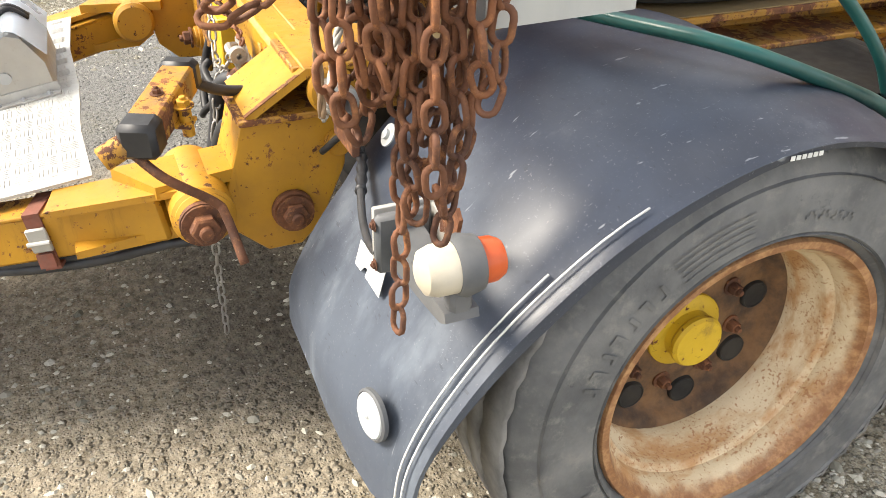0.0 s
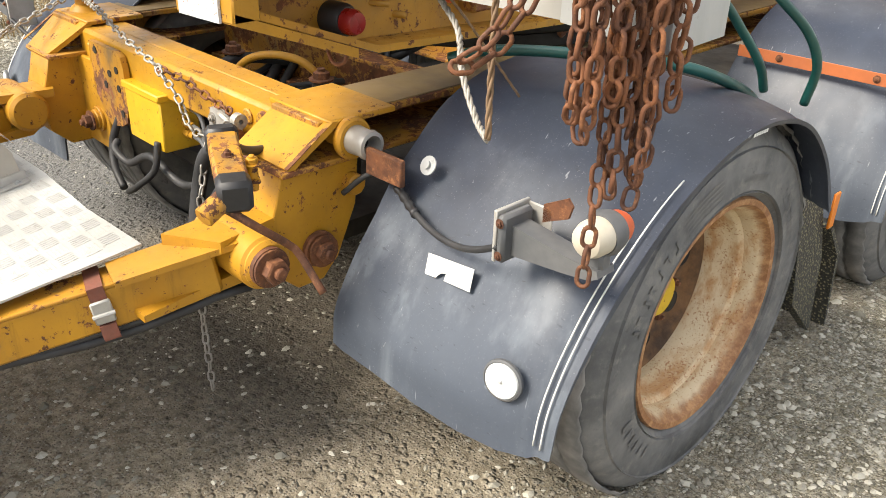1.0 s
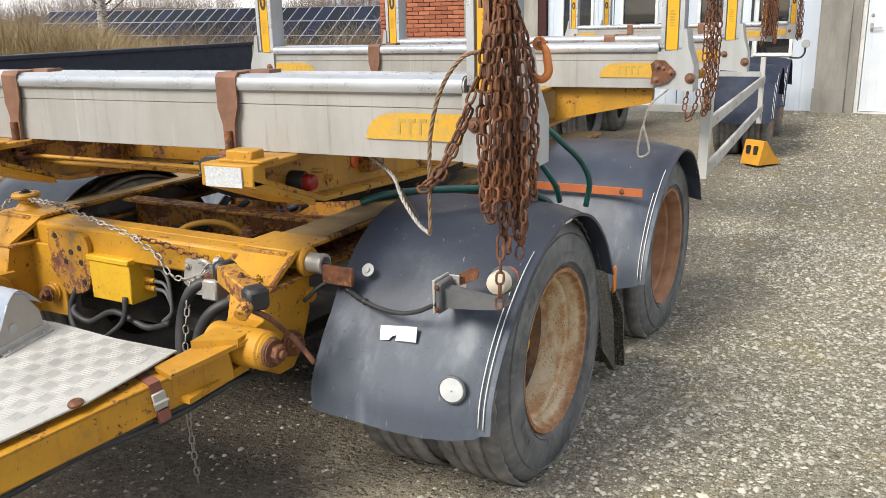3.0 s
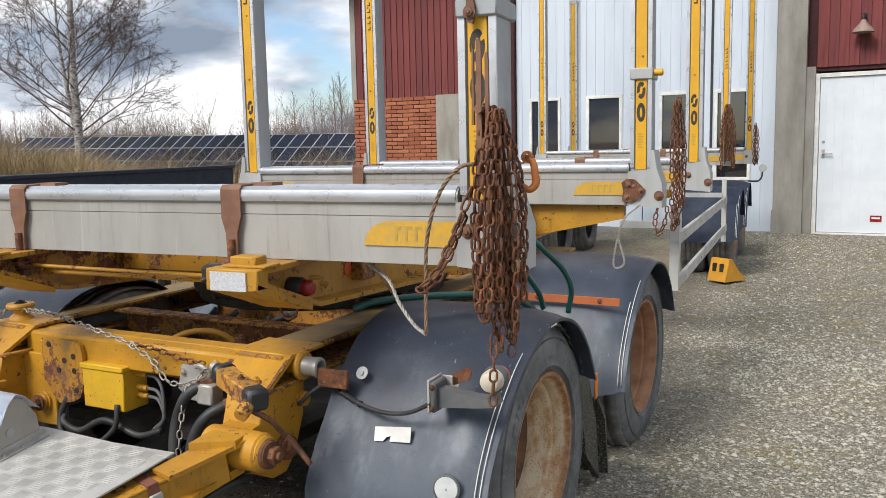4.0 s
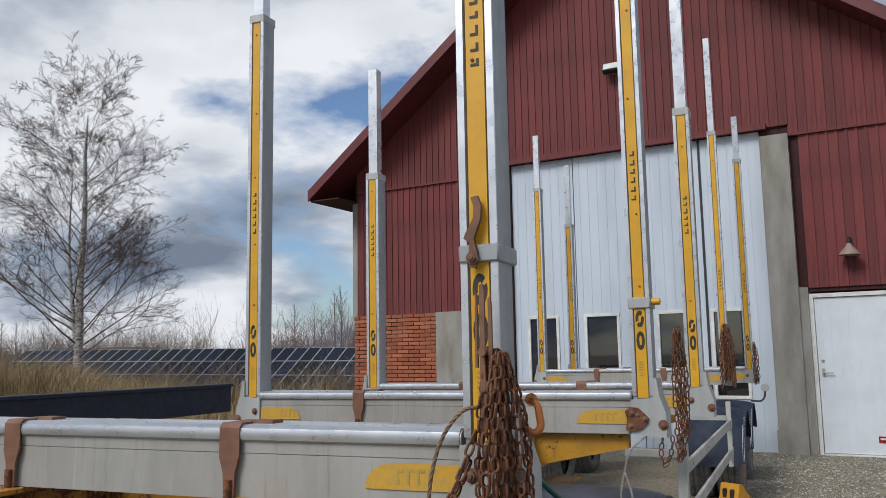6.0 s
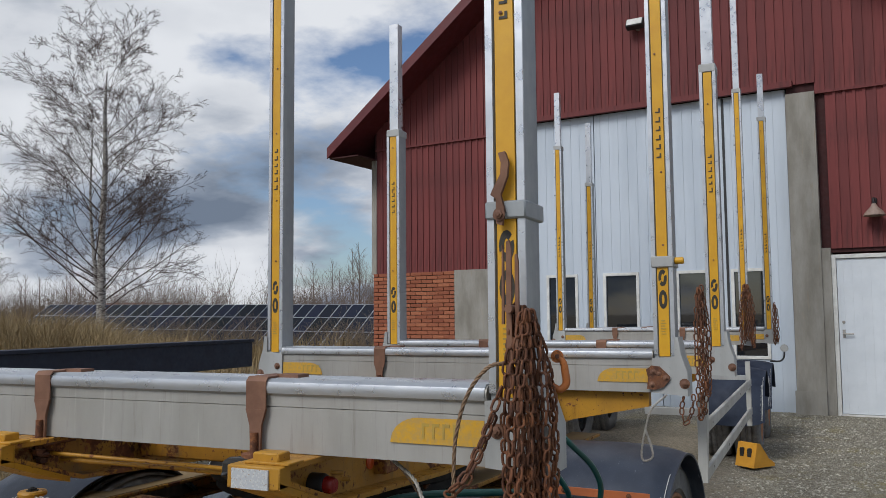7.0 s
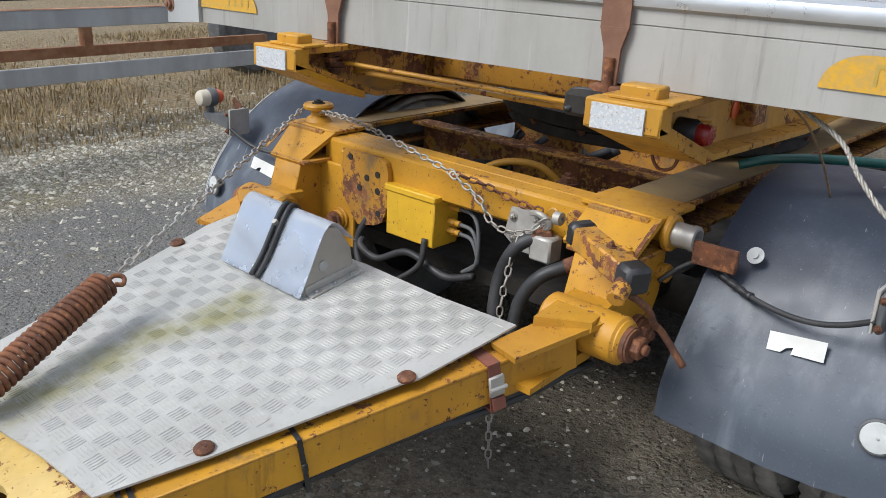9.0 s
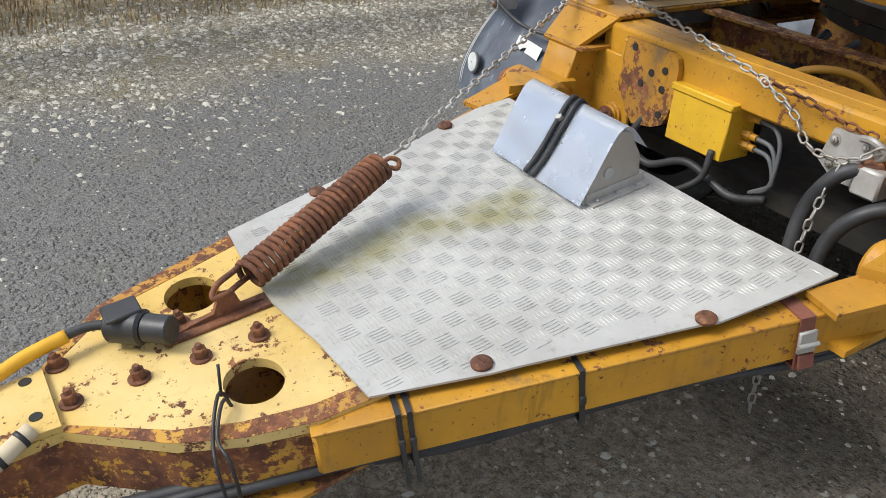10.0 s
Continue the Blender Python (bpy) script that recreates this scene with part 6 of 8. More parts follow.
# ---- green hose over the mudguards ----
b = bm_new()
tube(b, spline([(-1.195, 0.957, 0.945), (-1.12, 0.99, 0.97), (-1.0, 1.03, 0.985), (-0.88, 1.07, 0.99), (-0.73, 1.15, 0.985), (-0.675, 1.3, 0.93), (-0.69, 1.5, 0.845), (-0.72, 1.6, 0.78)], 10), 0.0125, 12)
single("green_hose", b, GREEN_HOSE, "dark green hose lying over the mudguard", "hose")
for pts in ([(-0.75, 0.98, 1.19), (-0.70, 1.08, 1.21), (-0.638, 1.2, 1.19), (-0.585, 1.28, 1.12), (-0.548, 1.36, 1.05), (-0.535, 1.42, 0.97), (-0.553, 1.445, 0.878)], [(-0.76, 1.12, 1.17), (-0.715, 1.25, 1.12), (-0.69, 1.36, 1.03), (-0.66, 1.42, 0.95), (-0.655, 1.46, 0.885)]):
    b = bm_new()
    tube(b, spline(pts, 8), 0.0105, 10)
    single("blue_green_hose", b, GREEN_HOSE, "blue-green hose hanging behind the stake", "hose", "hanging hoses")

# ---- fittings of the mudguards ----


def on_guard(name, bm, mat, label, category, group=""):
    return single(name, bm, mat, label, category, group, m=DOLLY)


for side in (1, -1):
    ref = thing("round_reflector", DOLLY @ Matrix.Translation((side * 1.232, -1.178, 0.531)) @ pose(0, 0, 0, 84, 0, side * 10), "round dirty white reflector on the mudguard", "reflector", "mudguard reflectors")
    b = bm_new()
    lathe(b, [(0, 0), (0.041, 0), (0.041, 0.007), (0.037, 0.010), (0.036, 0.0085), (0, 0.0085)], I4, 32)
    part("dish", b, GREY_PLASTIC, ref)
    b = bm_new()
    lathe(b, [(0.0355, 0.0085), (0.034, 0.0115), (0.0, 0.0125)], I4, 32)
    part("lens", b, LENS_WHITE, ref)
    b = bm_new()
    nut(b, (0, 0, 0.012), (0, 0, 1), 0.0035, 0.003, washer=False)
    part("screw", b, CAST, ref)
    # torn white sticker
    b = bm_new()
    prism(b, [(-0.066, -0.022), (-0.034, -0.022), (-0.022, -0.010), (-0.006, -0.006), (-0.010, -0.022), (0.064, -0.024), (0.066, 0.022), (-0.064, 0.022)], 0.0, 0.0012, "z", pose(side * 1.013, -1.108, 0.638, 73, 0, side * -3) @ pose(0, 0, 0, 0, 0, side * 7))
    on_guard("torn_sticker", b, WHITE, "torn white sticker on the mudguard", "sticker", "stickers")
    # mounting bolt with washer
    b = bm_new()
    lathe(b, [(0, 0), (0.021, 0), (0.021, 0.003), (0.009, 0.004), (0.009, 0.010), (0, 0.011)], pose(side * 0.850, -1.014, 0.788, 60, 0, 0), 20)
    on_guard("guard_bolt", b, CAST, "zinc bolt with wide washer on the mudguard", "bolt")
    # marker lamp on its arm
    lamp = thing("marker_lamp", DOLLY, "front marker lamp on a rubber arm, cream front and orange back", "lamp", "marker lamps")
    b = bm_new()
    box(b, (side * 1.158, -1.150, 0.735), (side * 1.166, -1.06, 0.835), bev=0.002)
    box(b, (side * 1.158, -1.066, 0.735), (side * 1.22, -1.060, 0.83), bev=0.002)
    part("bracket", b, BRACKET, lamp, "galvanised steel bracket")
    b = bm_new()
    box(b, (side * 1.167, -1.152, 0.738), (side * 1.186, -1.072, 0.83), bev=0.006)
    prism(b, [(side * 1.186, 0.750), (side * 1.186, 0.808), (side * 1.30, 0.795), (side * 1.368, 0.792), (side * 1.372, 0.780), (side * 1.355, 0.770), (side * 1.30, 0.762)], -1.130, -1.085, "y")
    part("arm", b, GREY_PLASTIC, lamp, "grey rubber arm")
    b = bm_new()
    f = pose(side * 1.357, -1.105, 0.85, 90, 0, 0)
    lathe(b, [(0, 0.012), (0.034, 0.012), (0.039, 0.0), (0.034, -0.020), (0, -0.020)], f, 32)
    box(b, (side * 1.342, -1.122, 0.785), (side * 1.370, -1.092, 0.82), bev=0.006)
    part("housing", b, GREY_PLASTIC, lamp)
    b = bm_new()
    lathe(b, [(0.032, 0.012), (0.0315, 0.036), (0.027, 0.049), (0.016, 0.055), (0, 0.057)], f, 32)
    part("front_lens", b, CREAM_LENS, lamp, "cream front lens")
    b = bm_new()
    lathe(b, [(0.029, -0.020), (0.028, -0.040), (0.023, -0.050), (0, -0.052)], f, 32)
    part("rear_lens", b, ORANGE_LENS, lamp, "orange rear lens")
    for z in (0.815, 0.752):
        b = bm_new()
        nut(b, (side * 1.176, -1.152, z), (0, -1, 0), 0.006, 0.005)
        part("bolt", b, RUST, lamp)
    b = bm_new()
    prism(b, [(side * 1.20, 0.80), (side * 1.20, 0.835), (side * 1.25, 0.862), (side * 1.262, 0.85), (side * 1.255, 0.825)], -1.066, -1.060, "y")
    part("tab", b, RUST, lamp, "rusty bent tab")
    # lamp cable with tape
    cable = thing("lamp_cable", DOLLY, "black lamp cable with taped joint across the mudguard", "cable", "lamp cables")
    pts = spline([(side * 0.64, -1.08, 0.675), (side * 0.69, -1.055, 0.725), (side * 0.735, -1.035, 0.744), (side * 0.803, -1.050, 0.722), (side * 0.881, -1.078, 0.707), (side * 0.962, -1.102, 0.702), (side * 1.035, -1.118, 0.708), (side * 1.10, -1.130, 0.728), (side * 1.168, -1.145, 0.765)], 8)
    b = bm_new()
    tube(b, pts, 0.0068, 10)
    part("cable", b, RUBBER, cable)
    b = bm_new()
    tube(b, [p + Vector((0, 0, 0.0)) for p in pts[22:33]], [0.0095 + 0.002 * math.sin(k * 2.1) for k in range(11)], 10)
    part("tape", b, BLACK_PLASTIC, cable)
# dark rim print on the first mudguard
b = bm_new()
for k in range(6):
    box(b, (1.3455, -0.612 + k * 0.010, 0.8935), (1.3465, -0.605 + k * 0.010, 0.9005))
on_guard("rim_print", b, WHITE, "small white print on the mudguard rim as bars", "print")
# rust-orange strip on the second mudguard
strip = thing("mudguard_strip", DOLLY, "rust-orange steel strip across the second mudguard", "strip")
b = bm_new()
box(b, (0.76, 0.440, 0.770), (1.292, 0.446, 0.806), pose(0, 0, 0), bev=0.001)
part("strip", b, ORANGE_STRIP, strip)
for x in (0.9, 1.2):
    b = bm_new()
    nut(b, (x, 0.440, 0.788), (0, -1, 0), 0.008, 0.006)
    part("bolt", b, RUST, strip)
# mudflap, amber reflectors
flap_mat = Nodes("woven_plastic_mat")
WOVEN = flap_mat.done(flap_mat.mix(flap_mat.ramp(flap_mat.voronoi(110), 0.2, 0.45), (0.24, 0.22, 0.13), (0.03, 0.03, 0.025)), 0.6, 0.0, flap_mat.voronoi(110), 0.8, 0.004)
b = bm_new()
prism(b, [(0.19, 0.42), (0.30, 0.30), (0.345, 0.02), (0.335, 0.02), (0.285, 0.29), (0.18, 0.41)], 0.80, 1.27, "x")
on_guard("mudflap", b, WOVEN, "woven olive-black mudflap behind the first wheel", "mudflap")
b = bm_new()
prism(b, [(-0.03, 0.62), (0.02, 0.40), (0.08, 0.19), (0.27, 0.02), (0.22, 0.30), (0.07, 0.62)], 1.22, 1.25, "x")
on_guard("spray_flap", b, WOVEN, "woven olive spray mat behind the first wheel", "mudflap")
b = bm_new()
box(b, (1.262, 0.15, 0.42), (1.270, 0.185, 0.53), pose(0, 0, 0), bev=0.003)
on_guard("amber_reflector", b, AMBER, "amber side reflector on the mudguard edge", "reflector")

# ---- junction box on the dolly ----
jb = thing("junction_box", DOLLY, "yellow painted junction box with cable glands", "junction box")
b = bm_new()
box(b, (-0.300, -1.145, 0.572), (-0.09, -1.03, 0.726), bev=0.004)
part("body", b, BOX_YELLOW, jb)
b = bm_new()
box(b, (-0.306, -1.152, 0.718), (-0.084, -1.025, 0.740), bev=0.004)
part("lid", b, BOX_YELLOW, jb)
for z in (0.62, 0.65, 0.70):
    b = bm_new()
    rod(b, (-0.09, -1.075, z), (-0.062, -1.075, z), 0.013, 6)
    rod(b, (-0.062, -1.075, z), (-0.042, -1.075, z), 0.010, 12)
    g = part("gland", b, YELLOW, jb)
    b = bm_new()
    tube(b, spline([(-0.042, -1.075, z), (0.01, -1.08, z - 0.005), (0.04, -1.085, z - 0.05), (0.04, -1.09, 0.545), (-0.02, -1.08, 0.50)], 6), 0.0065, 8)
    part("lead", b, GREY_PLASTIC, g, "grey lead")
b = bm_new()
tube(b, spline([(-0.42, -1.14, 0.52), (-0.40, -1.16, 0.50), (-0.33, -1.15, 0.475), (-0.2, -1.14, 0.53), (-0.05, -1.13, 0.49), (0.06, -1.12, 0.52)], 8), 0.012, 10)
single("corrugated_hose", b, RUBBER, "dark corrugated hose under the junction box", "hose", m=DOLLY)
b = bm_new()
tube(b, spline([(-0.40, -1.13, 0.60), (-0.43, -1.15, 0.52), (-0.40, -1.17, 0.45), (-0.33, -1.18, 0.40)], 8), 0.012, 10)
tube(b, spline([(-0.12, -1.15, 0.60), (-0.12, -1.17, 0.52), (-0.18, -1.2, 0.46), (-0.25, -1.2, 0.42)], 8), 0.010, 10)
single("thin_hose", b, RUBBER, "thin black hoses beside the junction box", "hose", m=DOLLY)

# ---- big hoses, coupling, lever ----
for pts in ([(0.33, -1.17, 0.735), (0.28, -1.21, 0.70), (0.235, -1.22, 0.60), (0.245, -1.25, 0.48), (0.28, -1.28, 0.36)], [(0.44, -1.17, 0.685), (0.37, -1.22, 0.64), (0.325, -1.24, 0.56), (0.33, -1.27, 0.46), (0.35, -1.3, 0.35)]):
    h = thing("air_hose", DOLLY, "thick black air hose looping down behind the deck", "hose", "thick air hoses")
    b = bm_new()
    tube(b, spline(pts, 8), 0.019, 12)
    part("hose", b, RUBBER, h)
    b = bm_new()
    d = (Vector(pts[1]) - Vector(pts[0])).normalized()
    rod(b, Vector(pts[0]) - d * 0.03, Vector(pts[0]) + d * 0.025, 0.022, 14, cham=0.003)
    part("ferrule", b, RUST, h)
cp = thing("coupling_bracket", DOLLY, "galvanised coupling bracket with bolts on the front beam", "bracket")
b = bm_new()
prism(b, [(0.19, 0.70), (0.24, 0.665), (0.33, 0.665), (0.34, 0.76), (0.29, 0.79), (0.21, 0.785)], -1.155, -1.145, "y")
box(b, (0.31, -1.20, 0.67), (0.38, -1.14, 0.74), bev=0.006)
part("plate", b, BRACKET, cp)
for x, z in ((0.22, 0.76), (0.225, 0.70), (0.30, 0.77)):
    b = bm_new()
    nut(b, (x, -1.155, z), (0, -1, 0), 0.010, 0.009)
    part("bolt", b, ZINC, cp)
b = bm_new()
tube(b, spline([(0.29, -1.17, 0.79), (0.33, -1.19, 0.80), (0.36, -1.18, 0.78), (0.34, -1.17, 0.755)], 6), 0.009, 8)
lathe(b, [(0.006, 0), (0.018, 0), (0.018, 0.02), (0.006, 0.02)], pose(0.375, -1.18, 0.80, 0, 90, 0), 14)
part("shackle", b, ZINC, cp)
lv = thing("release_lever", DOLLY, "rust-stained yellow release lever with black taped end", "lever")
LEVER_UP, LEVER_LOW = Vector((0.565, -1.325, 0.826)), Vector((0.775, -1.425, 0.802))
q = (LEVER_LOW - LEVER_UP).normalized()
n_ = q.cross(Vector((0, 0, 1))).normalized()
v_ = n_.cross(q)
f = Matrix(((q.x, -n_.x, v_.x, LEVER_UP.x), (q.y, -n_.y, v_.y, LEVER_UP.y), (q.z, -n_.z, v_.z, LEVER_UP.z), (0, 0, 0, 1)))
b = bm_new()
box(b, (-0.02, -0.030, -0.030), (0.185, 0.030, 0.026), f, bev=0.005)
part("block", b, YELLOW_OLD, lv)
b = bm_new()
box(b, (0.168, -0.033, -0.036), (0.225, 0.033, 0.030), f, bev=0.010)
part("tape", b, BLACK_PLASTIC, lv, "black tape")
b = bm_new()
box(b, (-0.045, -0.034, -0.028), (-0.005, 0.034, 0.032), f, bev=0.010)
tube(b, spline([f @ Vector((-0.03, 0.01, -0.01)), Vector((0.525, -1.25, 0.785)), Vector((0.50, -1.18, 0.765)), Vector((0.47, -1.125, 0.755))], 6), 0.011, 10)
part("tape", b, BLACK_PLASTIC, lv, "black taped joint")
b = bm_new()
rod(b, f @ Vector((0.20, -0.02, -0.012)), f @ Vector((0.232, -0.062, -0.030)), 0.021, 18, cham=0.003)
part("knob", b, YELLOW_OLD, lv)
b = bm_new()
nut(b, f @ Vector((0.10, 0.0, 0.026)), v_, 0.008, 0.010)
part("bolt", b, RUST, lv)
b = bm_new()
rod(b, f @ Vector((0.105, 0.045, -0.05)), f @ Vector((0.105, 0.045, 0.012)), 0.011, 12)
nut(b, f @ Vector((0.105, 0.045, 0.006)), v_, 0.012, 0.014)
box(b, (0.085, 0.028, -0.030), (0.125, 0.058, -0.022), f, bev=0.002)
part("side_bolt", b, YELLOW_WORN, lv, "small yellow bolt")
b = bm_new()
tube(b, spline([f @ Vector((0.205, -0.02, -0.03)), (0.772, -1.385, 0.735), (0.757, -1.31, 0.668), (0.775, -1.295, 0.645), (0.83, -1.281, 0.575)], 8), 0.0085, 10)
part("rod", b, RUST, lv)

# ---- pulley, chain and spring ----
pl = thing("pulley", DOLLY @ Matrix.Translation((-0.77, -1.035, 0.832)), "worn yellow chain pulley on the hood", "pulley")
b = bm_new()
lathe(b, [(0, 0.0), (0.046, 0.0), (0.050, 0.012), (0.040, 0.028), (0.028, 0.036), (0.028, 0.050), (0.052, 0.060), (0.055, 0.070), (0.050, 0.078), (0.0, 0.078)], I4, 32)
part("sheave", b, YELLOW, pl)
b = bm_new()
nut(b, (0, 0, 0.078), (0, 0, 1), 0.016, 0.010)
part("bolt", b, DARK, pl)
SP_TOP, SP_LOW = Vector((-0.287, -2.095, 0.657)), Vector((-0.158, -2.47, 0.53))
gc = thing("guide_chain", DOLLY, "grey steel chain over the pulley, rusty towards its end", "chain")
b = bm_new()
chain(b, [(-0.835, -1.05, 0.885), tuple(SP_TOP + Vector((-0.01, 0.035, 0.012)))], 0.036, 0.022, 0.0031, 4)
links(b, ZINC, gc)
b = bm_new()
chain(b, spline([(-0.765, -1.04, 0.885), (-0.5, -1.105, 0.90), (-0.25, -1.155, 0.882), (0.0, -1.175, 0.842)], 8), 0.036, 0.022, 0.0031, 5)
links(b, ZINC, gc)
b = bm_new()
chain(b, spline([(0.0, -1.175, 0.842), (0.10, -1.16, 0.828), (0.24, -1.15, 0.80), (0.33, -1.16, 0.80)], 8), 0.036, 0.022, 0.0031, 6)
links(b, RUST, gc)
b = bm_new()
chain(b, spline([(0.0, -1.18, 0.842), (0.117, -1.19, 0.794), (0.185, -1.20, 0.737), (0.285, -1.20, 0.737), (0.355, -1.19, 0.79)], 8), 0.036, 0.022, 0.0031, 7)
links(b, ZINC, gc)
b = bm_new()
chain(b, spline([(0.28, -1.21, 0.73), (0.265, -1.24, 0.55), (0.27, -1.27, 0.30), (0.285, -1.275, 0.03)], 8), 0.036, 0.022, 0.0031, 8)
single("hanging_chain", b, ZINC, "thin steel chain hanging to the ground behind the drawbar", "chain", m=DOLLY)

spring = thing("tension_spring", DOLLY, "rusty coil tension spring above the deck", "spring")
b = bm_new()
axis = (SP_LOW - SP_TOP)
L = axis.length
u = axis.normalized()
a1 = u.orthogonal().normalized()
a2 = u.cross(a1)
turns = 25
pts = []
for k in range(turns * 14 + 1):
    a = 2 * math.pi * k / 14
    pts.append(SP_TOP + u * (L * k / (turns * 14)) + 0.031 * (math.cos(a) * a1 + math.sin(a) * a2))
tube(b, pts, 0.0072, 7)
part("coil", b, RUST, spring)
b = bm_new()
tube(b, spline([SP_TOP + u * 0.01 + a1 * 0.026, SP_TOP + a1 * 0.010, SP_TOP - u * 0.03, SP_TOP - u * 0.045 + a2 * 0.018, SP_TOP - u * 0.03 + a2 * 0.03, SP_TOP - u * 0.015 + a2 * 0.018], 6), 0.006, 8)
part("upper_hook", b, RUST, spring)
b = bm_new()
tube(b, spline([SP_LOW - u * 0.01 + a1 * 0.026, SP_LOW + u * 0.02 + a1 * 0.012, SP_LOW + u * 0.06, SP_LOW + u * 0.085 - a2 * 0.012, SP_LOW + u * 0.06 - a2 * 0.026, SP_LOW + u * 0.02 - a2 * 0.026, SP_LOW - a2 * 0.026], 6), 0.0065, 8)
part("lower_hook", b, RUST, spring)
b = bm_new()
prism(b, [(-2.66, 0.0), (-2.42, 0.0), (-2.45, 0.012), (-2.49, 0.018), (-2.50, 0.055), (-2.53, 0.060), (-2.55, 0.02), (-2.60, 0.014)], -0.150, -0.138, "x", NOSE)
box(b, (-0.165, -2.66, 0.0), (-0.115, -2.43, 0.008), NOSE, bev=0.002)
single("spring_bracket", b, RUST, "rusty bracket that holds the spring on the nose plate", "bracket", m=DOLLY)

# ---- steel box on the deck ----
BOXM = DECK_M @ Matrix.Translation((-0.325, -1.70, 0.006)) @ pose(0, 0, 0, 0, 0, -1)
kit = thing("steel_box", BOXM, "stainless steel box with bent lid held by a black rubber strap", "box")
side_prof = [(0.0, 0.0), (0.165, 0.0), (0.165, 0.075), (0.135, 0.140), (0.105, 0.154), (0.08, 0.140), (0.0, 0.028)]
b = bm_new()
prism(b, side_prof, 0.0, 0.325, "x")
part("body", b, BOX_SIDE, kit, "dull grey body")
b = bm_new()
lid = spline([(0, -0.022, 0.008), (0, 0.015, 0.058), (0, 0.072, 0.138), (0, 0.100, 0.163), (0, 0.130, 0.158), (0, 0.178, 0.092)], 6)
vs0 = [b.verts.new((-0.022, p.y, p.z)) for p in lid]
vs1 = [b.verts.new((0.335, p.y, p.z)) for p in lid]
for k in range(len(lid) - 1):
    b.faces.new((vs0[k], vs0[k + 1], vs1[k + 1], vs1[k]))
bmesh.ops.solidify(b, geom=b.faces[:], thickness=0.003)
part("lid", b, LID, kit, "bent lid with the sky's reflection in its pale blue")
b = bm_new()
box(b, (0.325, 0.005, 0.0), (0.35, 0.175, 0.004))
box(b, (0.325, 0.005, 0.0), (0.329, 0.175, 0.025))
part("flange", b, BRACKET, kit)
for y in (0.03, 0.09, 0.15):
    b = bm_new()
    nut(b, (0.338, y, 0.004), (0, 0, 1), 0.006, 0.005)
    part("rivet", b, CAST, kit)
b = bm_new()
rod(b, (0.325, 0.07, 0.06), (0.329, 0.07, 0.06), 0.014, 18)
part("grommet", b, CAST, kit)
for dx in (-0.013, 0.013):
    b = bm_new()
    up = [p + Vector((0.145 + dx + 0.02 * math.sin(i * 0.12), 0, 0)) + Vector((0, -0.004, 0.006)) for i, p in enumerate(lid[:-3])]
    tube(b, up, 0.0075, 8)
    part("strap", b, RUBBER, kit, "black rubber strap")
b = bm_new()
rod(b, lid[11] + Vector((0.155, 0.0, 0.008)), lid[11] + Vector((0.155, -0.006, 0.018)), 0.008, 14)
part("stud", b, ZINC, kit)

# ---- socket, leads and ties on the drawbar ----
so = thing("trailer_socket", DOLLY @ NOSE @ Matrix.Translation((-0.09, 0.055, 0)), "black trailer socket lying on the nose plate", "socket")
b = bm_new()
rod(b, (-0.11, -2.79, 0.045), (-0.055, -2.735, 0.045), 0.036, 24, cham=0.006)
part("body", b, BLACK_PLASTIC, so)
b = bm_new()
rod(b, (-0.055, -2.735, 0.045), (-0.015, -2.695, 0.045), 0.029, 20, cham=0.003)
box(b, (-0.12, -2.80, 0.075), (-0.06, -2.73, 0.085), pose(0, 0, 0), bev=0.003)
part("mouth", b, BLACK_PLASTIC, so)
b = bm_new()
tube(b, spline([(-0.11, -2.79, 0.045), (-0.13, -2.84, 0.045), (-0.12, -2.92, 0.04), (-0.09, -3.05, 0.03), (-0.05, -3.3, 0.02)], 8), 0.010, 10)
part("lead", b, RUBBER, so)
b = bm_new()
tube(b, spline([(-0.125, -2.87, 0.045), (-0.115, -2.95, 0.04), (-0.09, -3.05, 0.03), (-0.05, -3.3, 0.02)], 8), 0.014, 10)
part("sleeve", b, STAKE_YELLOW, so, "yellow spiral sleeve")
hw = thing("wrapped_hose", DOLLY @ NOSE @ Matrix.Translation((-0.07, -0.06, 0)), "pale hose wrapped in black tape along the tongue", "hose")
b = bm_new()
pts = spline([(0.05, -2.86, 0.02), (0.085, -2.95, 0.0), (0.10, -3.1, -0.03), (0.10, -3.3, -0.06)], 10)
tube(b, pts, 0.017, 10)
part("hose", b, plain("pale_canvas_hose", (0.52, 0.44, 0.30), (0.42, 0.34, 0.22), 0.7), hw)
b = bm_new()
for k in range(2, 28, 5):
    tube(b, pts[k:k + 2], 0.0185, 10)
part("tape", b, BLACK_PLASTIC, hw)


def rail_at(f):
    p0, p1 = Vector((RX + 0.63, -1.38, bar_z(-1.38) - 0.06)), Vector((RX + 0.27, -2.50, bar_z(-2.50) - 0.062))
    q = (p1 - p0).normalized()
    s_ = q.cross(Vector((0, 0, 1))).normalized()
    up_ = s_.cross(q)
    o = p0.lerp(p1, f)
    return Matrix(((s_.x, up_.x, q.x, o.x), (s_.y, up_.y, q.y, o.y), (s_.z, up_.z, q.z, o.z), (0, 0, 0, 1)))


def band_round(bm, m, w, t, lo=-0.05):
    box(bm, (-0.044 - t, 0.050, -w), (0.044 + t, 0.056 + t, w), m)
    box(bm, (-0.044 - t, lo - 0.006, -w), (-0.041, 0.052, w), m)
    box(bm, (0.041, lo - 0.006, -w), (0.044 + t, 0.052, w), m)
    box(bm, (-0.044 - t, lo - 0.012, -w), (0.044 + t, lo - 0.006, w), m)


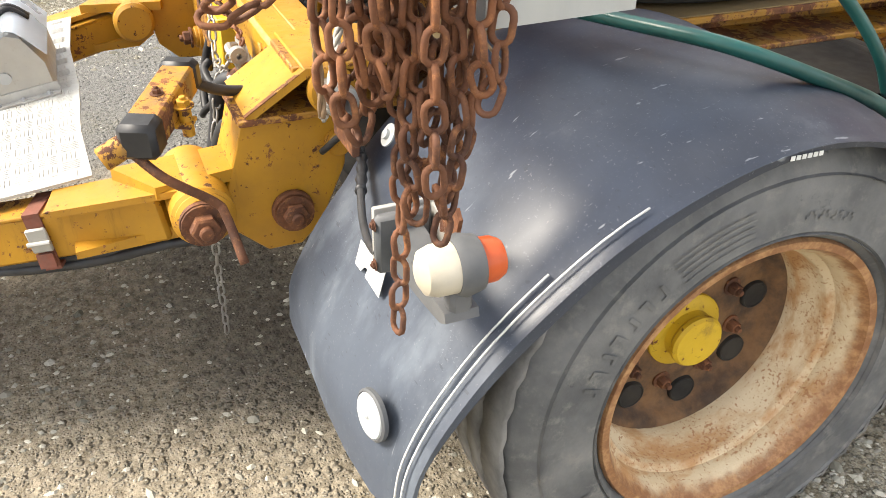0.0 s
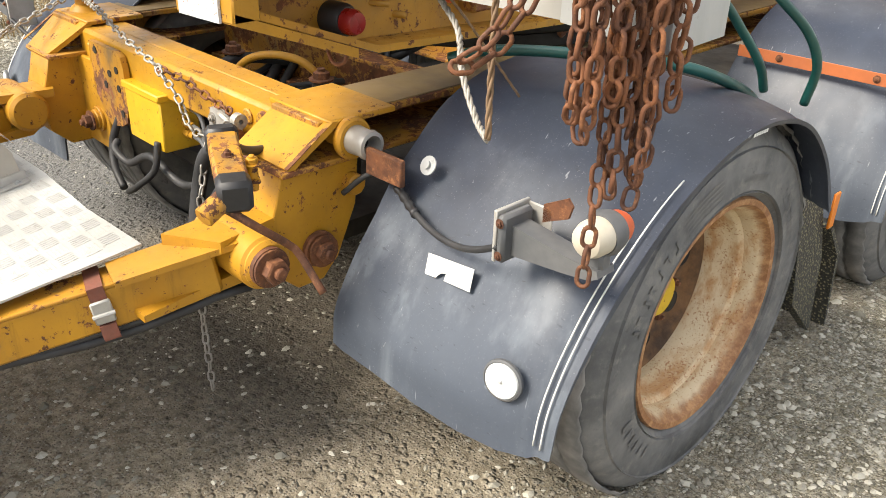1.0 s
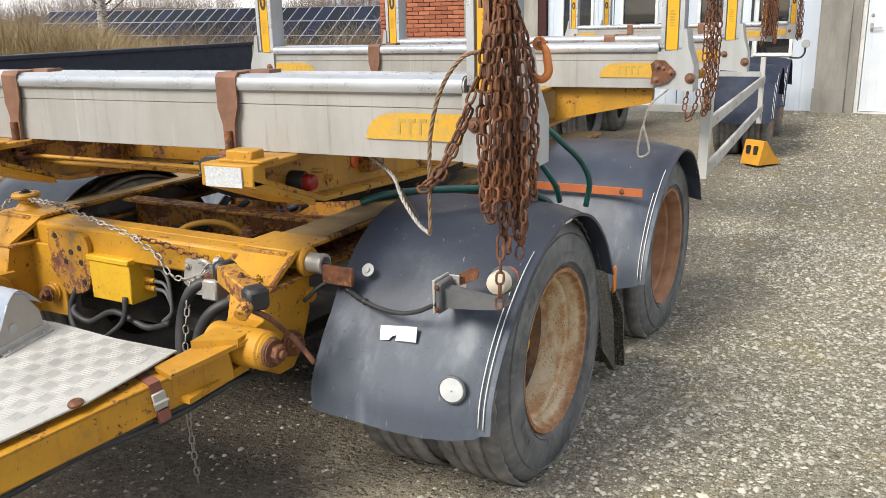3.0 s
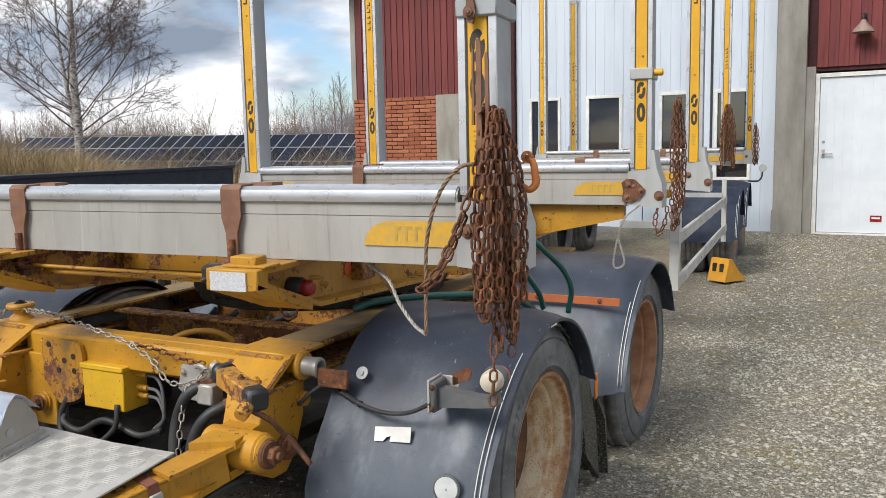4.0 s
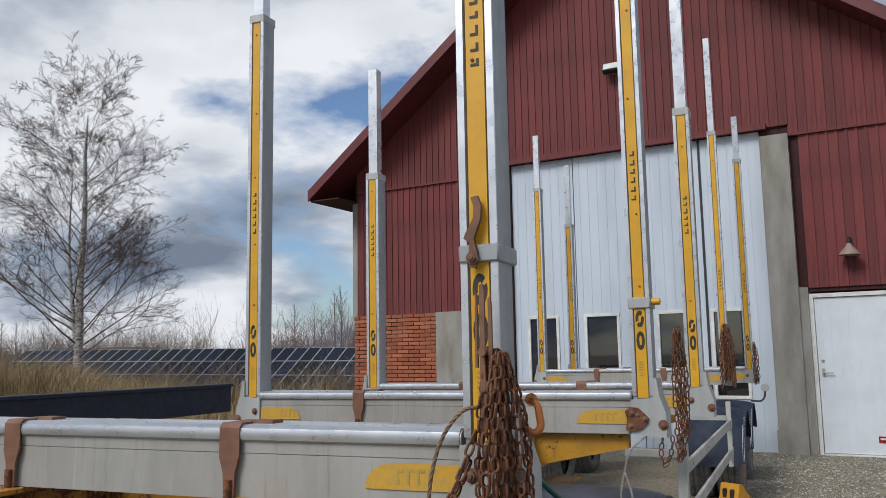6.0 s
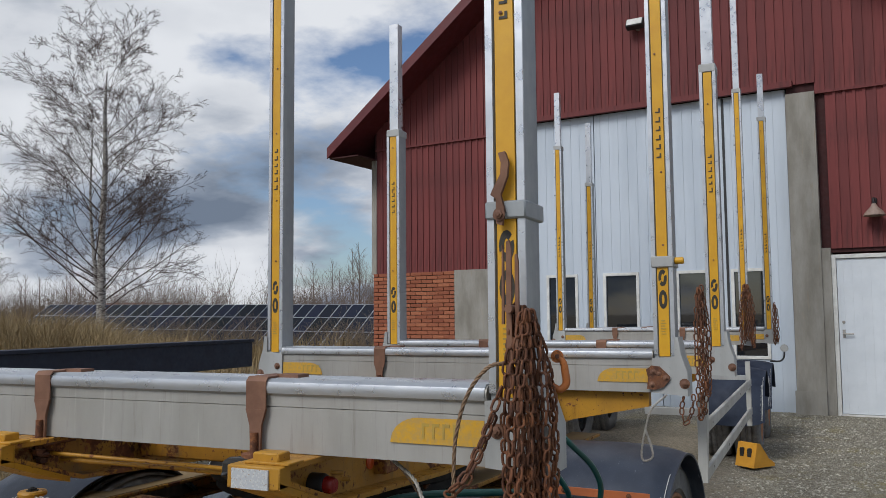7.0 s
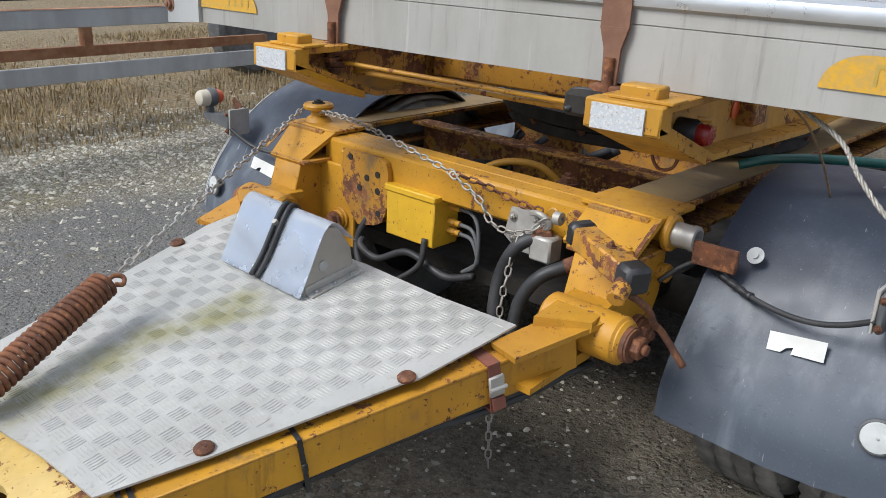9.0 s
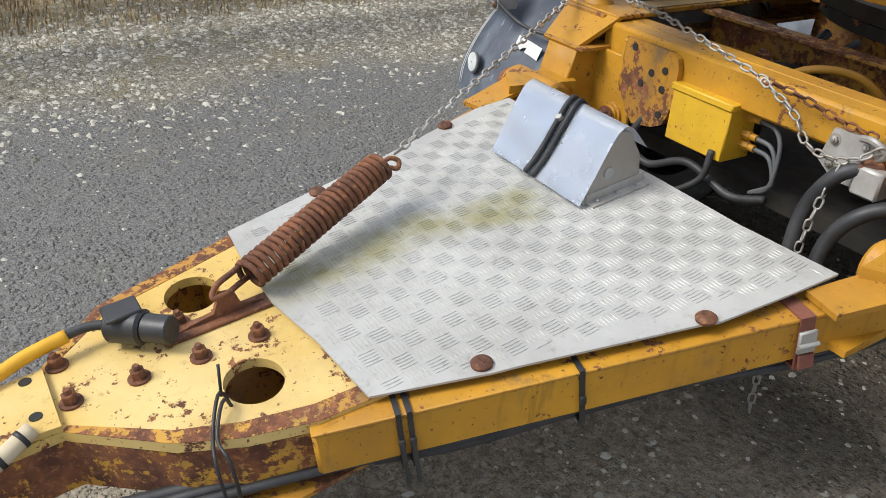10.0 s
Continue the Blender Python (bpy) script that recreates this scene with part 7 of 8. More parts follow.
for f, tail in ((0.585, 0), (0.855, 1), (0.872, 1)):
    tie = thing("cable_tie", DOLLY, "black plastic cable tie round the drawbar rail", "cable tie", "cable ties")
    b = bm_new()
    band_round(b, rail_at(f), 0.005, 0.002, -0.06)
    part("band", b, BLACK_PLASTIC, tie)
    b = bm_new()
    box(b, (-0.052, -0.02, -0.006), (-0.044, 0.0, 0.006), rail_at(f), bev=0.002)
    if tail:
        box(b, (-0.054, -0.10, -0.004), (-0.051, -0.01, 0.004), rail_at(f) @ pose(0, 0, 0, 0, 0, -8))
    part("tail", b, BLACK_PLASTIC, tie)
tie = thing("cable_tie", DOLLY @ NOSE @ Matrix.Translation((-0.035, 0.0, 0)), "long black cable ties through the nose plate hole", "cable tie", "cable ties")
for dx in (0.0, 0.022):
    b = bm_new()
    tube(b, spline([(0.12 + dx, -2.60, -0.06), (0.135 + dx, -2.62, 0.03), (0.20 + dx, -2.66, 0.012), (0.262 + dx * 0.3, -2.68 + dx, -0.01), (0.266, -2.68 + dx, -0.15)], 5), 0.0035, 6)
    part("band", b, BLACK_PLASTIC, tie)
b = bm_new()
tube(b, [(0.135, -2.62, 0.02), (0.13, -2.61, 0.085)], 0.003, 6)
part("tail", b, BLACK_PLASTIC, tie)
buckle = thing("ratchet_strap", DOLLY, "faded red webbing strap with steel buckle round the rail", "strap")
b = bm_new()
band_round(b, rail_at(0.20), 0.016, 0.002, -0.055)
box(b, (-0.055, -0.060, -0.016), (-0.049, -0.03, 0.016), rail_at(0.20) @ pose(0, 0, 0, 0, 0, -6))
part("webbing", b, plain("faded_red_webbing", (0.20, 0.065, 0.04), (0.15, 0.06, 0.04), 0.8, 40), buckle)
b = bm_new()
box(b, (-0.056, -0.022, -0.02), (-0.047, 0.030, 0.02), rail_at(0.20), bev=0.003)
rod(b, (-0.058, 0.0, -0.022), (-0.058, 0.0, 0.022), 0.005, 8, m=rail_at(0.20))
part("buckle", b, ZINC, buckle)
for k, off in enumerate((0.0, 0.022, 0.045)):
    b = bm_new()
    pts = [rail_at(f) @ Vector((0.025 - off * 0.8, -0.066 - 0.006 * math.sin(f * 9 + k), 0)) for f in (-0.05, 0.1, 0.25, 0.4, 0.55, 0.7, 0.85, 1.0, 1.15, 1.35)]
    tube(b, spline(pts, 4), (0.013, 0.010, 0.010)[k], 10)
    single("supply_hose", b, RUBBER, "black supply hose tied under the drawbar rail", "hose", "hoses under the drawbar", m=DOLLY)

# ---- side guard, chock, rear axles ----
sg = thing("side_guard", Matrix.Translation((-0.44, 3.3, 0)), "grey aluminium side guard on the trailer", "side guard")
b = bm_new()
prism(b, [(-0.05, 0.66), (0.0, 0.655), (0.09, 1.02), (0.09, 1.14), (0.0, 1.14), (-0.02, 1.0)], 0.0, 0.05, "x")
part("post", b, ALU, sg)
b = bm_new()
prism(b, [(3.3, 0.56), (3.36, 0.56), (3.36, 1.14), (3.3, 1.14)], 0.0, 0.04, "x")
part("post", b, ALU, sg)
for z in (0.90, 0.64):
    b = bm_new()
    box(b, (0.01, 0.06, z), (0.035, 3.5, z + 0.075), bev=0.006)
    part("rail", b, ALU, sg)
    b = bm_new()
    for y in (0.4, 1.3, 2.3, 3.2):
        rod(b, (0.036, y, z + 0.037), (0.032, y, z + 0.037), 0.008, 10)
    part("bolt", b, DARK, sg)
b = bm_new()
box(b, (-0.35, 0.3, 0.98), (0.01, 0.36, 1.02))
part("stay", b, CAST, sg)
b = bm_new()
box(b, (-0.35, 3.2, 0.98), (0.01, 3.26, 1.02))
part("stay", b, CAST, sg)

ch = thing("wheel_chock", Matrix.Translation((-0.55, 7.45, 0.045)) @ pose(0, 0, 0, 0, 0, -38), "yellow plastic wheel chock against the rear tyre", "wheel chock")
b = bm_new()
prism(b, [(0.0, 0.0), (0.30, 0.0), (0.30, 0.03), (0.22, 0.08), (0.10, 0.235), (0.06, 0.235)], -0.12, 0.12, "x")
part("body", b, CHOCK_YELLOW, ch)
# black insets hold the shade inside the chock's slots
for x in (-0.05, 0.045):
    b = bm_new()
    prism(b, [(x - 0.022, 0.10), (x + 0.022, 0.10), (x + 0.022, 0.17), (x + 0.012, 0.185), (x - 0.012, 0.185), (x - 0.022, 0.17)], 0.015, 0.06, "y", pose(0, 0.005, 0))
    part("slot", b, DARK, ch)
REAR = Matrix.Translation((-1.70, 8.85, 0.05))
for ys in (0.0, 1.42):
    for mirror in (False, True):
        build_mudguard("mudguard", REAR, mirror, ys, "faded dark mudguard over a rear wheel", False, GUARD_DARK)
        s_ = -1 if mirror else 1
        build_wheel("wheel", REAR @ pose(s_ * 1.27, -0.5 + ys, 0.413, 0, 90 * s_, 0), "rear truck wheel with grey rim", False, RIM_RUST)
tl = thing("tail_lamp", Matrix.Translation((-0.27, 10.35, 1.0)), "small round grey marker lamp on a bent stalk", "lamp")
b = bm_new()
tube(b, spline([(-0.15, 0, -0.05), (-0.03, 0, -0.05), (0.02, 0, 0.0), (0.03, 0, 0.08)], 6), 0.012, 8)
part("stalk", b, BLACK_PLASTIC, tl)
b = bm_new()
lathe(b, [(0, -0.03), (0.045, -0.03), (0.05, 0), (0.045, 0.03), (0, 0.03)], pose(0.03, 0, 0.12, 90, 0, 0), 20)
part("lens", b, CAST, tl)

# stake clamp on the near stake
sc = thing("stake_clamp", Matrix.Translation((-0.58, 0.59, 0)), "grey stake clamp with rusty latch", "clamp")
b = bm_new()
box(b, (-0.058, -0.012, 1.850), (0.062, 0.155, 1.900), bev=0.005)
part("band", b, STAKE_SIDE, sc)
b = bm_new()
prism(b, [(-0.020, 1.835), (-0.002, 1.83), (0.004, 1.875), (-0.006, 1.915), (0.014, 1.965), (0.018, 2.005), (0.008, 2.035), (-0.012, 2.032), (-0.004, 2.005), (-0.006, 1.972), (-0.030, 1.930), (-0.036, 1.916), (-0.020, 1.905)], -0.026, -0.012, "y")
nut(b, (-0.01, -0.028, 1.86), (0, -1, 0), 0.012, 0.01)
part("latch", b, BAND, sc, "rusty latch")
sc2 = thing("stake_clamp", Matrix.Translation((-0.552, 2.95, 0)), "grey stake clamp with yellow knob", "clamp")
b = bm_new()
box(b, (-0.058, -0.012, 1.83), (0.062, 0.155, 1.89), bev=0.006)
part("band", b, CAST, sc2)
b = bm_new()
rod(b, (0.062, 0.02, 1.865), (0.11, 0.02, 1.865), 0.018, 12, cham=0.004)
part("knob", b, STAKE_YELLOW, sc2)
cpl = thing("corner_plate", Matrix.Translation((-0.59, 2.936, 1.25)), "rusty gusset plate bolted to the bunk's end", "plate")
b = bm_new()
prism(b, [(-0.055, -0.060), (-0.010, -0.064), (0.030, -0.050), (0.062, -0.014), (0.066, 0.004), (0.048, 0.024), (0.012, 0.058), (-0.030, 0.062), (-0.058, 0.040), (-0.048, 0.0)], -0.012, 0.0, "y")
part("plate", b, RUST, cpl)
for px, pz in ((-0.020, 0.030), (0.045, 0.0), (-0.028, -0.036)):
    b = bm_new()
    nut(b, (px, -0.012, pz), (0, -1, 0), 0.011, 0.010)
    part("bolt", b, BAND, cpl)
# orange reflector on the side of the main frame's nose
b = bm_new()
lathe(b, [(0, 0), (0.026, 0), (0.026, 0.004), (0.021, 0.007), (0, 0.007)], pose(-1.2525, 1.02, 1.078, 0, 90, 0), 24)
single("side_reflector", b, ORANGE_LENS, "faded round orange reflector on the main frame", "reflector")
# bent wire eye under the nose
b = bm_new()
tube(b, spline([(-1.33, 0.72, 1.03), (-1.335, 0.715, 0.985), (-1.31, 0.71, 0.955), (-1.275, 0.71, 0.965), (-1.262, 0.71, 1.0)], 8), 0.0045, 8)
single("bent_wire", b, RUST, "bent rusty wire eye under the frame's nose", "wire")

# ---- neighbouring trailer ----


def build_neighbour():
    nb = thing("parked_trailer", Matrix.Translation((-5.85, 0, 0)), "parked trailer with dark blue side board and grey guard rails", "trailer")
    blue = plain("dark_blue_board", (0.010, 0.014, 0.030), (0.014, 0.022, 0.042), 0.5)
    b = bm_new()
    box(b, (-0.08, -4.0, 1.02), (0.05, 6.4, 1.32), bev=0.01)
    box(b, (-0.10, -4.0, 1.30), (0.08, 6.4, 1.335), bev=0.006)
    part("side_board", b, blue, nb)
    b = bm_new()
    box(b, (-2.4, -4.0, 1.0), (-2.28, 6.4, 1.12), bev=0.006)
    part("far_beam", b, DARK, nb)
    for y in (-3.8, -2.0, -0.2, 1.6, 3.4, 5.2, 6.3):
        b = bm_new()
        box(b, (-2.28, y, 1.02), (-0.08, y + 0.09, 1.10), bev=0.004)
        part("cross_beam", b, DARK, nb)
    for z in (0.84, 0.49):
        b = bm_new()
        box(b, (-0.015, -4.0, z), (0.015, 4.0, z + 0.115), bev=0.005)
        part("guard_rail", b, CAST, nb)
    b = bm_new()
    box(b, (-0.95, -4.0, 0.80), (-0.85, 6.0, 0.88), bev=0.004)
    box(b, (-0.92, -4.0, 0.52), (-0.86, 4.0, 0.60), bev=0.004)
    part("frame_rail", b, RIM_RUST, nb, "rust-red frame rail")
    for y in (-2.0, -0.6, 0.8, 2.2):
        b = bm_new()
        box(b, (-0.93, y, 0.55), (-0.85, y + 0.07, 0.82))
        part("post", b, RIM_RUST, nb)
    for x in (-0.25, -2.2):
        w = bm_new()
        lathe(w, [(0.26, -0.12), (0.45, -0.13), (0.50, -0.09), (0.50, 0.09), (0.45, 0.13), (0.26, 0.12), (0.10, 0.05), (0.0, 0.05)], pose(x, 4.9, 0.5, 0, 90, 0), 40)
        part("wheel", w, TYRE, nb, "dark tyre")
    for y in (-3.5, 5.5):
        for x in (-2.2, -0.35):
            b = bm_new()
            box(b, (x, y, 0.0), (x + 0.1, y + 0.1, 1.0), bev=0.006)
            part("leg", b, DARK, nb)


build_neighbour()

# ---- solar field ----


def make_panel_mat():
    n = Nodes("solar_cells")
    c = n.mix(n.random(), (0.010, 0.013, 0.014), (0.016, 0.020, 0.040))
    return n.done(c, 0.5, 0.0, spec=0.12)


PANEL, PANEL_FRAME = make_panel_mat(), plain("panel_frame_aluminium", (0.45, 0.47, 0.50), (0.38, 0.40, 0.42), 0.4)


def build_solar():
    base = Matrix.Translation((-36.0, 27.0, 0.62)) @ pose(0, 0, 0, 0, 0.72, 0)
    field = thing("solar_array", base, "long ground-mounted array of dark solar panels", "solar panels")
    tilt = pose(0, 0, 0, 33, 0, 0)
    w, h = 0.60, 1.013
    bb = bm_new()
    box(bb, (0.02, 0.02, 0.0), (w - 0.02, h - 0.02, 0.03))
    cell = to_mesh("panel", bb, PANEL)
    bb = bm_new()
    box(bb, (0, 0, -0.005), (w, 0.014, 0.036))
    box(bb, (0, h - 0.014, -0.005), (w, h, 0.036))
    box(bb, (0, 0.014, -0.005), (0.014, h - 0.014, 0.036))
    box(bb, (w - 0.014, 0.014, -0.005), (w, h - 0.014, 0.036))
    rim_ = to_mesh("panel_frame", bb, PANEL_FRAME)
    for i in range(52):
        for j in range(3):
            ob = new("panel", cell)
            ob.parent = field
            ob.matrix_local = tilt @ Matrix.Translation((i * (w + 0.02), j * (h + 0.02), 0))
            fr = new("panel_frame", rim_)
            fr.parent = ob
    for i in range(0, 31, 3):
        b = bm_new()
        box(b, (i * 1.07 - 0.04, 0.3, -0.6), (i * 1.07 + 0.04, 0.38, 0.2))
        box(b, (i * 1.07 - 0.04, 2.2, -0.6), (i * 1.07 + 0.04, 2.28, 1.4))
        part("stand", b, CAST, field)


build_solar()

# ---- trees ----
BIRCH = Nodes("birch_bark")
BIRCH = BIRCH.done(BIRCH.mix(BIRCH.ramp(BIRCH.noise(6, 7, 0.7, (1, 1, 3)), 0.45, 0.60), (0.42, 0.40, 0.37), (0.09, 0.075, 0.065)), 0.8, 0.0, BIRCH.noise(30), 0.4, 0.01)
TWIG = plain("dark_twigs", (0.060, 0.042, 0.036), (0.095, 0.065, 0.052), 0.85, 3)


def branch(bm, rnd, p, d, length, r, depth, droop, seg=4, collect=None):
    """A wandering, tapering limb that forks into thinner ones."""
    n = 5 if depth > 0 else 4
    pts, dirs = [p.copy()], [d.copy()]
    q, dd = p.copy(), d.copy()
    for k in range(n):
        dd = (dd + Vector((rnd.uniform(-1, 1), rnd.uniform(-1, 1), rnd.uniform(-0.6, 0.8))) * 0.16 + Vector((0, 0, -droop * (k + 1) / n))).normalized()
        q = q + dd * length / n
        pts.append(q.copy())
        dirs.append(dd.copy())
    tube(bm, pts, [max(r * (1 - 0.75 * k / n), 0.0048) for k in range(n + 1)], seg if depth > 1 else 3, caps=False)
    if depth == 0:
        return
    kids = (0, 6, 7, 7)[depth]
    for k in range(kids):
        f = 0.25 + 0.75 * (k + rnd.random()) / kids
        i = min(int(f * n), n - 1)
        pp = pts[i].lerp(pts[i + 1], f * n - i)
        ax = Vector((rnd.gauss(0, 1), rnd.gauss(0, 1), rnd.gauss(0.25, 0.7))).normalized()
        nd = (dirs[i] * 0.95 + ax * 0.85).normalized()
        branch(bm, rnd, pp, nd, length * rnd.uniform(0.32, 0.55) * (1.1 - 0.35 * f), r * 0.42, depth - 1, droop * 1.25 + 0.03, seg)


def build_birch(x, y, height, seed, label):
    tree = thing("birch_tree", Matrix.Translation((x, y, 0)), label, "tree", "birches")
    rnd = random.Random(seed)
    b = bm_new()
    lean = spline([(0, 0, -0.2), (0.05, 0, height * 0.2), (-0.05, 0.05, height * 0.42), (0.10, 0, height * 0.65), (0.02, 0, height * 0.85), (0.08, 0, height)], 6)
    n = len(lean)
    tube(b, lean, [0.19 * (1 - k / n) ** 0.9 + 0.012 for k in range(n)], 10, caps=False)
    lean2 = spline([(0.03, 0, height * 0.16), (-0.45, 0.1, height * 0.34), (-0.75, 0.1, height * 0.55), (-0.7, 0.1, height * 0.82)], 6)
    tube(b, lean2, [0.10 * (1 - k / len(lean2)) + 0.010 for k in range(len(lean2))], 8, caps=False)
    part("trunk", b, BIRCH, tree, "pale birch trunk with dark marks")
    b = bm_new()
    for k in range(60):
        f = 0.17 + 0.80 * (k / 60) ** 0.9
        src = lean if k % 3 else lean2
        ff = f if k % 3 else max(0, (f - 0.17) / 0.8)
        p = src[min(int(ff * len(src)), len(src) - 1)]
        a = k * 2.399 + rnd.uniform(-0.5, 0.5)
        up = 0.45 + 0.75 * f
        d = Vector((math.cos(a), math.sin(a), up)).normalized()
        branch(b, rnd, p.copy(), d, height * (0.45 - 0.24 * f) * rnd.uniform(0.8, 1.15), 0.036 * (1.15 - f), 3, 0.05)
    part("crown", b, TWIG, tree, "leafless crown of fine drooping twigs")
    return tree


birch = build_birch(-25.1, 22.5, 11.3, 11, "leafless birch with pale trunk and fine drooping twigs")
copy_thing(birch, Matrix.Translation((-66.0, 46.0, 0)) @ pose(0, 0, 0, 0, 0, 140))
b = bm_new()
rnd = random.Random(8)
for k in range(430):
    y = rnd.uniform(46, 72)
    x = rnd.uniform(-1.75, -0.45) * y
    clump = 0.92 + 0.5 * noise.noise((x * 0.13, 3.0, 1.0))
    hgt = rnd.choice((3.4, 4.2, 4.8, 5.6)) * rnd.uniform(0.85, 1.15) * clump
    for j in range(9):
        a = rnd.uniform(0, 6.283)
        lean_ = rnd.uniform(0.03, 0.30)
        d = Vector((math.cos(a) * lean_, math.sin(a) * lean_, 1)).normalized()
        branch(b, rnd, Vector((x + rnd.gauss(0, 1.2), y, 0)), d, hgt * rnd.uniform(0.5, 1.0), 0.026, 1, 0.0, 3)
for k in range(16):
    y = rnd.uniform(50, 72)
    x = rnd.uniform(-1.4, -0.5) * y
    hgt = rnd.uniform(5.5, 8.0)
    tube(b, [(x, y, 0), (x + 0.1, y, hgt * 0.5), (x, y, hgt)], [0.075, 0.05, 0.012], 4, caps=False)
    for j in range(16):
        f = 0.30 + 0.66 * j / 16
        a = j * 2.4 + rnd.uniform(-0.4, 0.4)
        branch(b, rnd, Vector((x + 0.05, y, hgt * f)), Vector((math.cos(a), math.sin(a), 1.5)).normalized(), hgt * 0.42 * (1.1 - f), 0.022, 1, 0.0, 3)
single("far_scrub", b, plain("brown_scrub_twigs", (0.15, 0.115, 0.095), (0.20, 0.15, 0.12), 0.9, 3), "far belt of leafless scrub and small trees", "scrub", kind="stuff")
b = bm_new()
for k in range(110):
    x, y = rnd.uniform(-31, -11), rnd.uniform(23.6, 26.0)
    for j in range(6):
        a = rnd.uniform(0, 6.283)
        d = Vector((math.cos(a) * 0.35, math.sin(a) * 0.35, 1)).normalized()
        branch(b, rnd, Vector((x + rnd.gauss(0, 0.3), y, 0)), d, rnd.uniform(0.7, 1.6), 0.009, 1, 0.03, 3)
single("bare_weeds", b, plain("pale_dry_stalks", (0.24, 0.19, 0.14), (0.16, 0.12, 0.09), 0.9, 3), "thin bare weeds and shoots before the solar panels", "weeds", kind="stuff")
# brown paled towards grey, with distance haze put into the colour
FAR_WOOD = plain("far_wood_brown_haze", (0.20, 0.165, 0.145), (0.30, 0.25, 0.215), 0.9, 1.4)
b = bm_new()
for row, (yy, top) in enumerate(((96, 3.6), (108, 4.2), (122, 5.0))):
    pts, x = [(-150, -0.5)], -150.0
    while x < 0:
        h_ = top * (0.62 + 0.38 * noise.noise((x * 0.05, row * 7.0, 0.0))) + 0.9 * noise.noise((x * 0.35, row * 3.0, 4.0))
        pts.append((x, max(1.2, h_ + rnd.uniform(-0.45, 0.45))))
        x += rnd.uniform(0.35, 1.0)
    pts.append((0, -0.5))
    prism(b, pts, yy, yy + 0.6, "y")
single("far_wood", b, FAR_WOOD, "far brown leafless wood on the horizon", "wood", kind="stuff")
house = thing("house", Matrix.Translation((-66, 64, -0.6)), "distant low house with orange-red roof", "house")
b = bm_new()
box(b, (-4, 0, 0), (4, 5, 2.4))
part("wall", b, WHITE, house)
b = bm_new()
prism(b, [(-4.4, 2.3), (4.4, 2.3), (3.6, 3.8), (-3.6, 3.8)], -0.4, 5.4, "y")
part("roof", b, plain("red_tiles", (0.36, 0.12, 0.07), (0.28, 0.09, 0.055), 0.8, 2), house)

# ---- dry grass ----
GRASS = plain("dry_grass_blades", (0.36, 0.275, 0.145), (0.22, 0.16, 0.08), 0.9, 2)


def tufts(bm, rnd, count, xr, yr, hr, w):
    for k in range(count):
        x, y = rnd.uniform(*xr), rnd.uniform(*yr)
        g = noise.noise((x * 0.35, y * 0.35, 5.0))
        if g < -0.25 and rnd.random() < 0.7:
            continue
        h = rnd.uniform(*hr) * (1 + 0.7 * g)
        a, t = rnd.uniform(0, 6.283), rnd.uniform(0.1, 0.9) * h
        ww = w * rnd.uniform(0.6, 1.4)
        px, py = math.cos(a + 1.57) * ww, math.sin(a + 1.57) * ww
        tx, ty = math.cos(a) * t, math.sin(a) * t
        v = [bm.verts.new(c) for c in ((x - px, y - py, -0.01), (x + px, y + py, -0.01), (x + px * 0.6 + tx * 0.35, y + py * 0.6 + ty * 0.35, h * 0.6), (x - px * 0.6 + tx * 0.35, y - py * 0.6 + ty * 0.35, h * 0.6), (x + tx, y + ty, h))]
        bm.faces.new((v[0], v[1], v[2], v[3]))
        bm.faces.new((v[3], v[2], v[4]))


b = bm_new()
rnd = random.Random(31)
tufts(b, rnd, 42000, (-12, -6.0), (-2, 8), (0.015, 0.075), 0.005)
tufts(b, rnd, 5000, (-12, -6.6), (-2, 8), (0.06, 0.14), 0.004)
tufts(b, rnd, 1500, (-6.6, -5.3), (-1.5, 6), (0.02, 0.07), 0.003)
tufts(b, rnd, 9000, (-24, -9), (9, 19), (0.25, 0.8), 0.008)
for k in range(9):
    yy = 12.5 + k
    tufts(b, rnd, 1700, (-1.50 * yy, -1.13 * yy), (yy - 0.6, yy + 0.6), (0.9, 1.75), 0.008)
    tufts(b, rnd, 500, (-1.13 * yy, -0.98 * yy), (yy - 0.6, yy + 0.6), (0.6, 1.3), 0.007)
tufts(b, rnd, 6000, (-40, -14), (20, 26), (0.3, 1.1), 0.014)
tufts(b, rnd, 1500, (0.8, 3.2), (1, 11), (0.008, 0.03), 0.003)
for px, py in ((1.05, 2.3), (1.5, 3.4), (0.75, 1.6), (2.0, 5.2), (1.3, 6.5), (2.3, 4.1)):
    tufts(b, rnd, 260, (px - 0.13, px + 0.13), (py - 0.10, py + 0.10), (0.01, 0.035), 0.002)
single("dry_grass", b, GRASS, "dry straw-coloured grass along the yard's edge", "grass", kind="stuff", sharp=180)

# ---- loose stones ----


def make_stone():
    n = Nodes("loose_gravel_stones")
    r = n.island()
    c = n.mix(n.ramp(r, 0.0, 1.0), (0.14, 0.13, 0.10), (0.50, 0.475, 0.395))
    return n.done(c, 0.85, 0.0, n.noise(80), 0.3, 0.002)


STONE = make_stone()
b_verts, b_faces = [], []
rnd = random.Random(77)


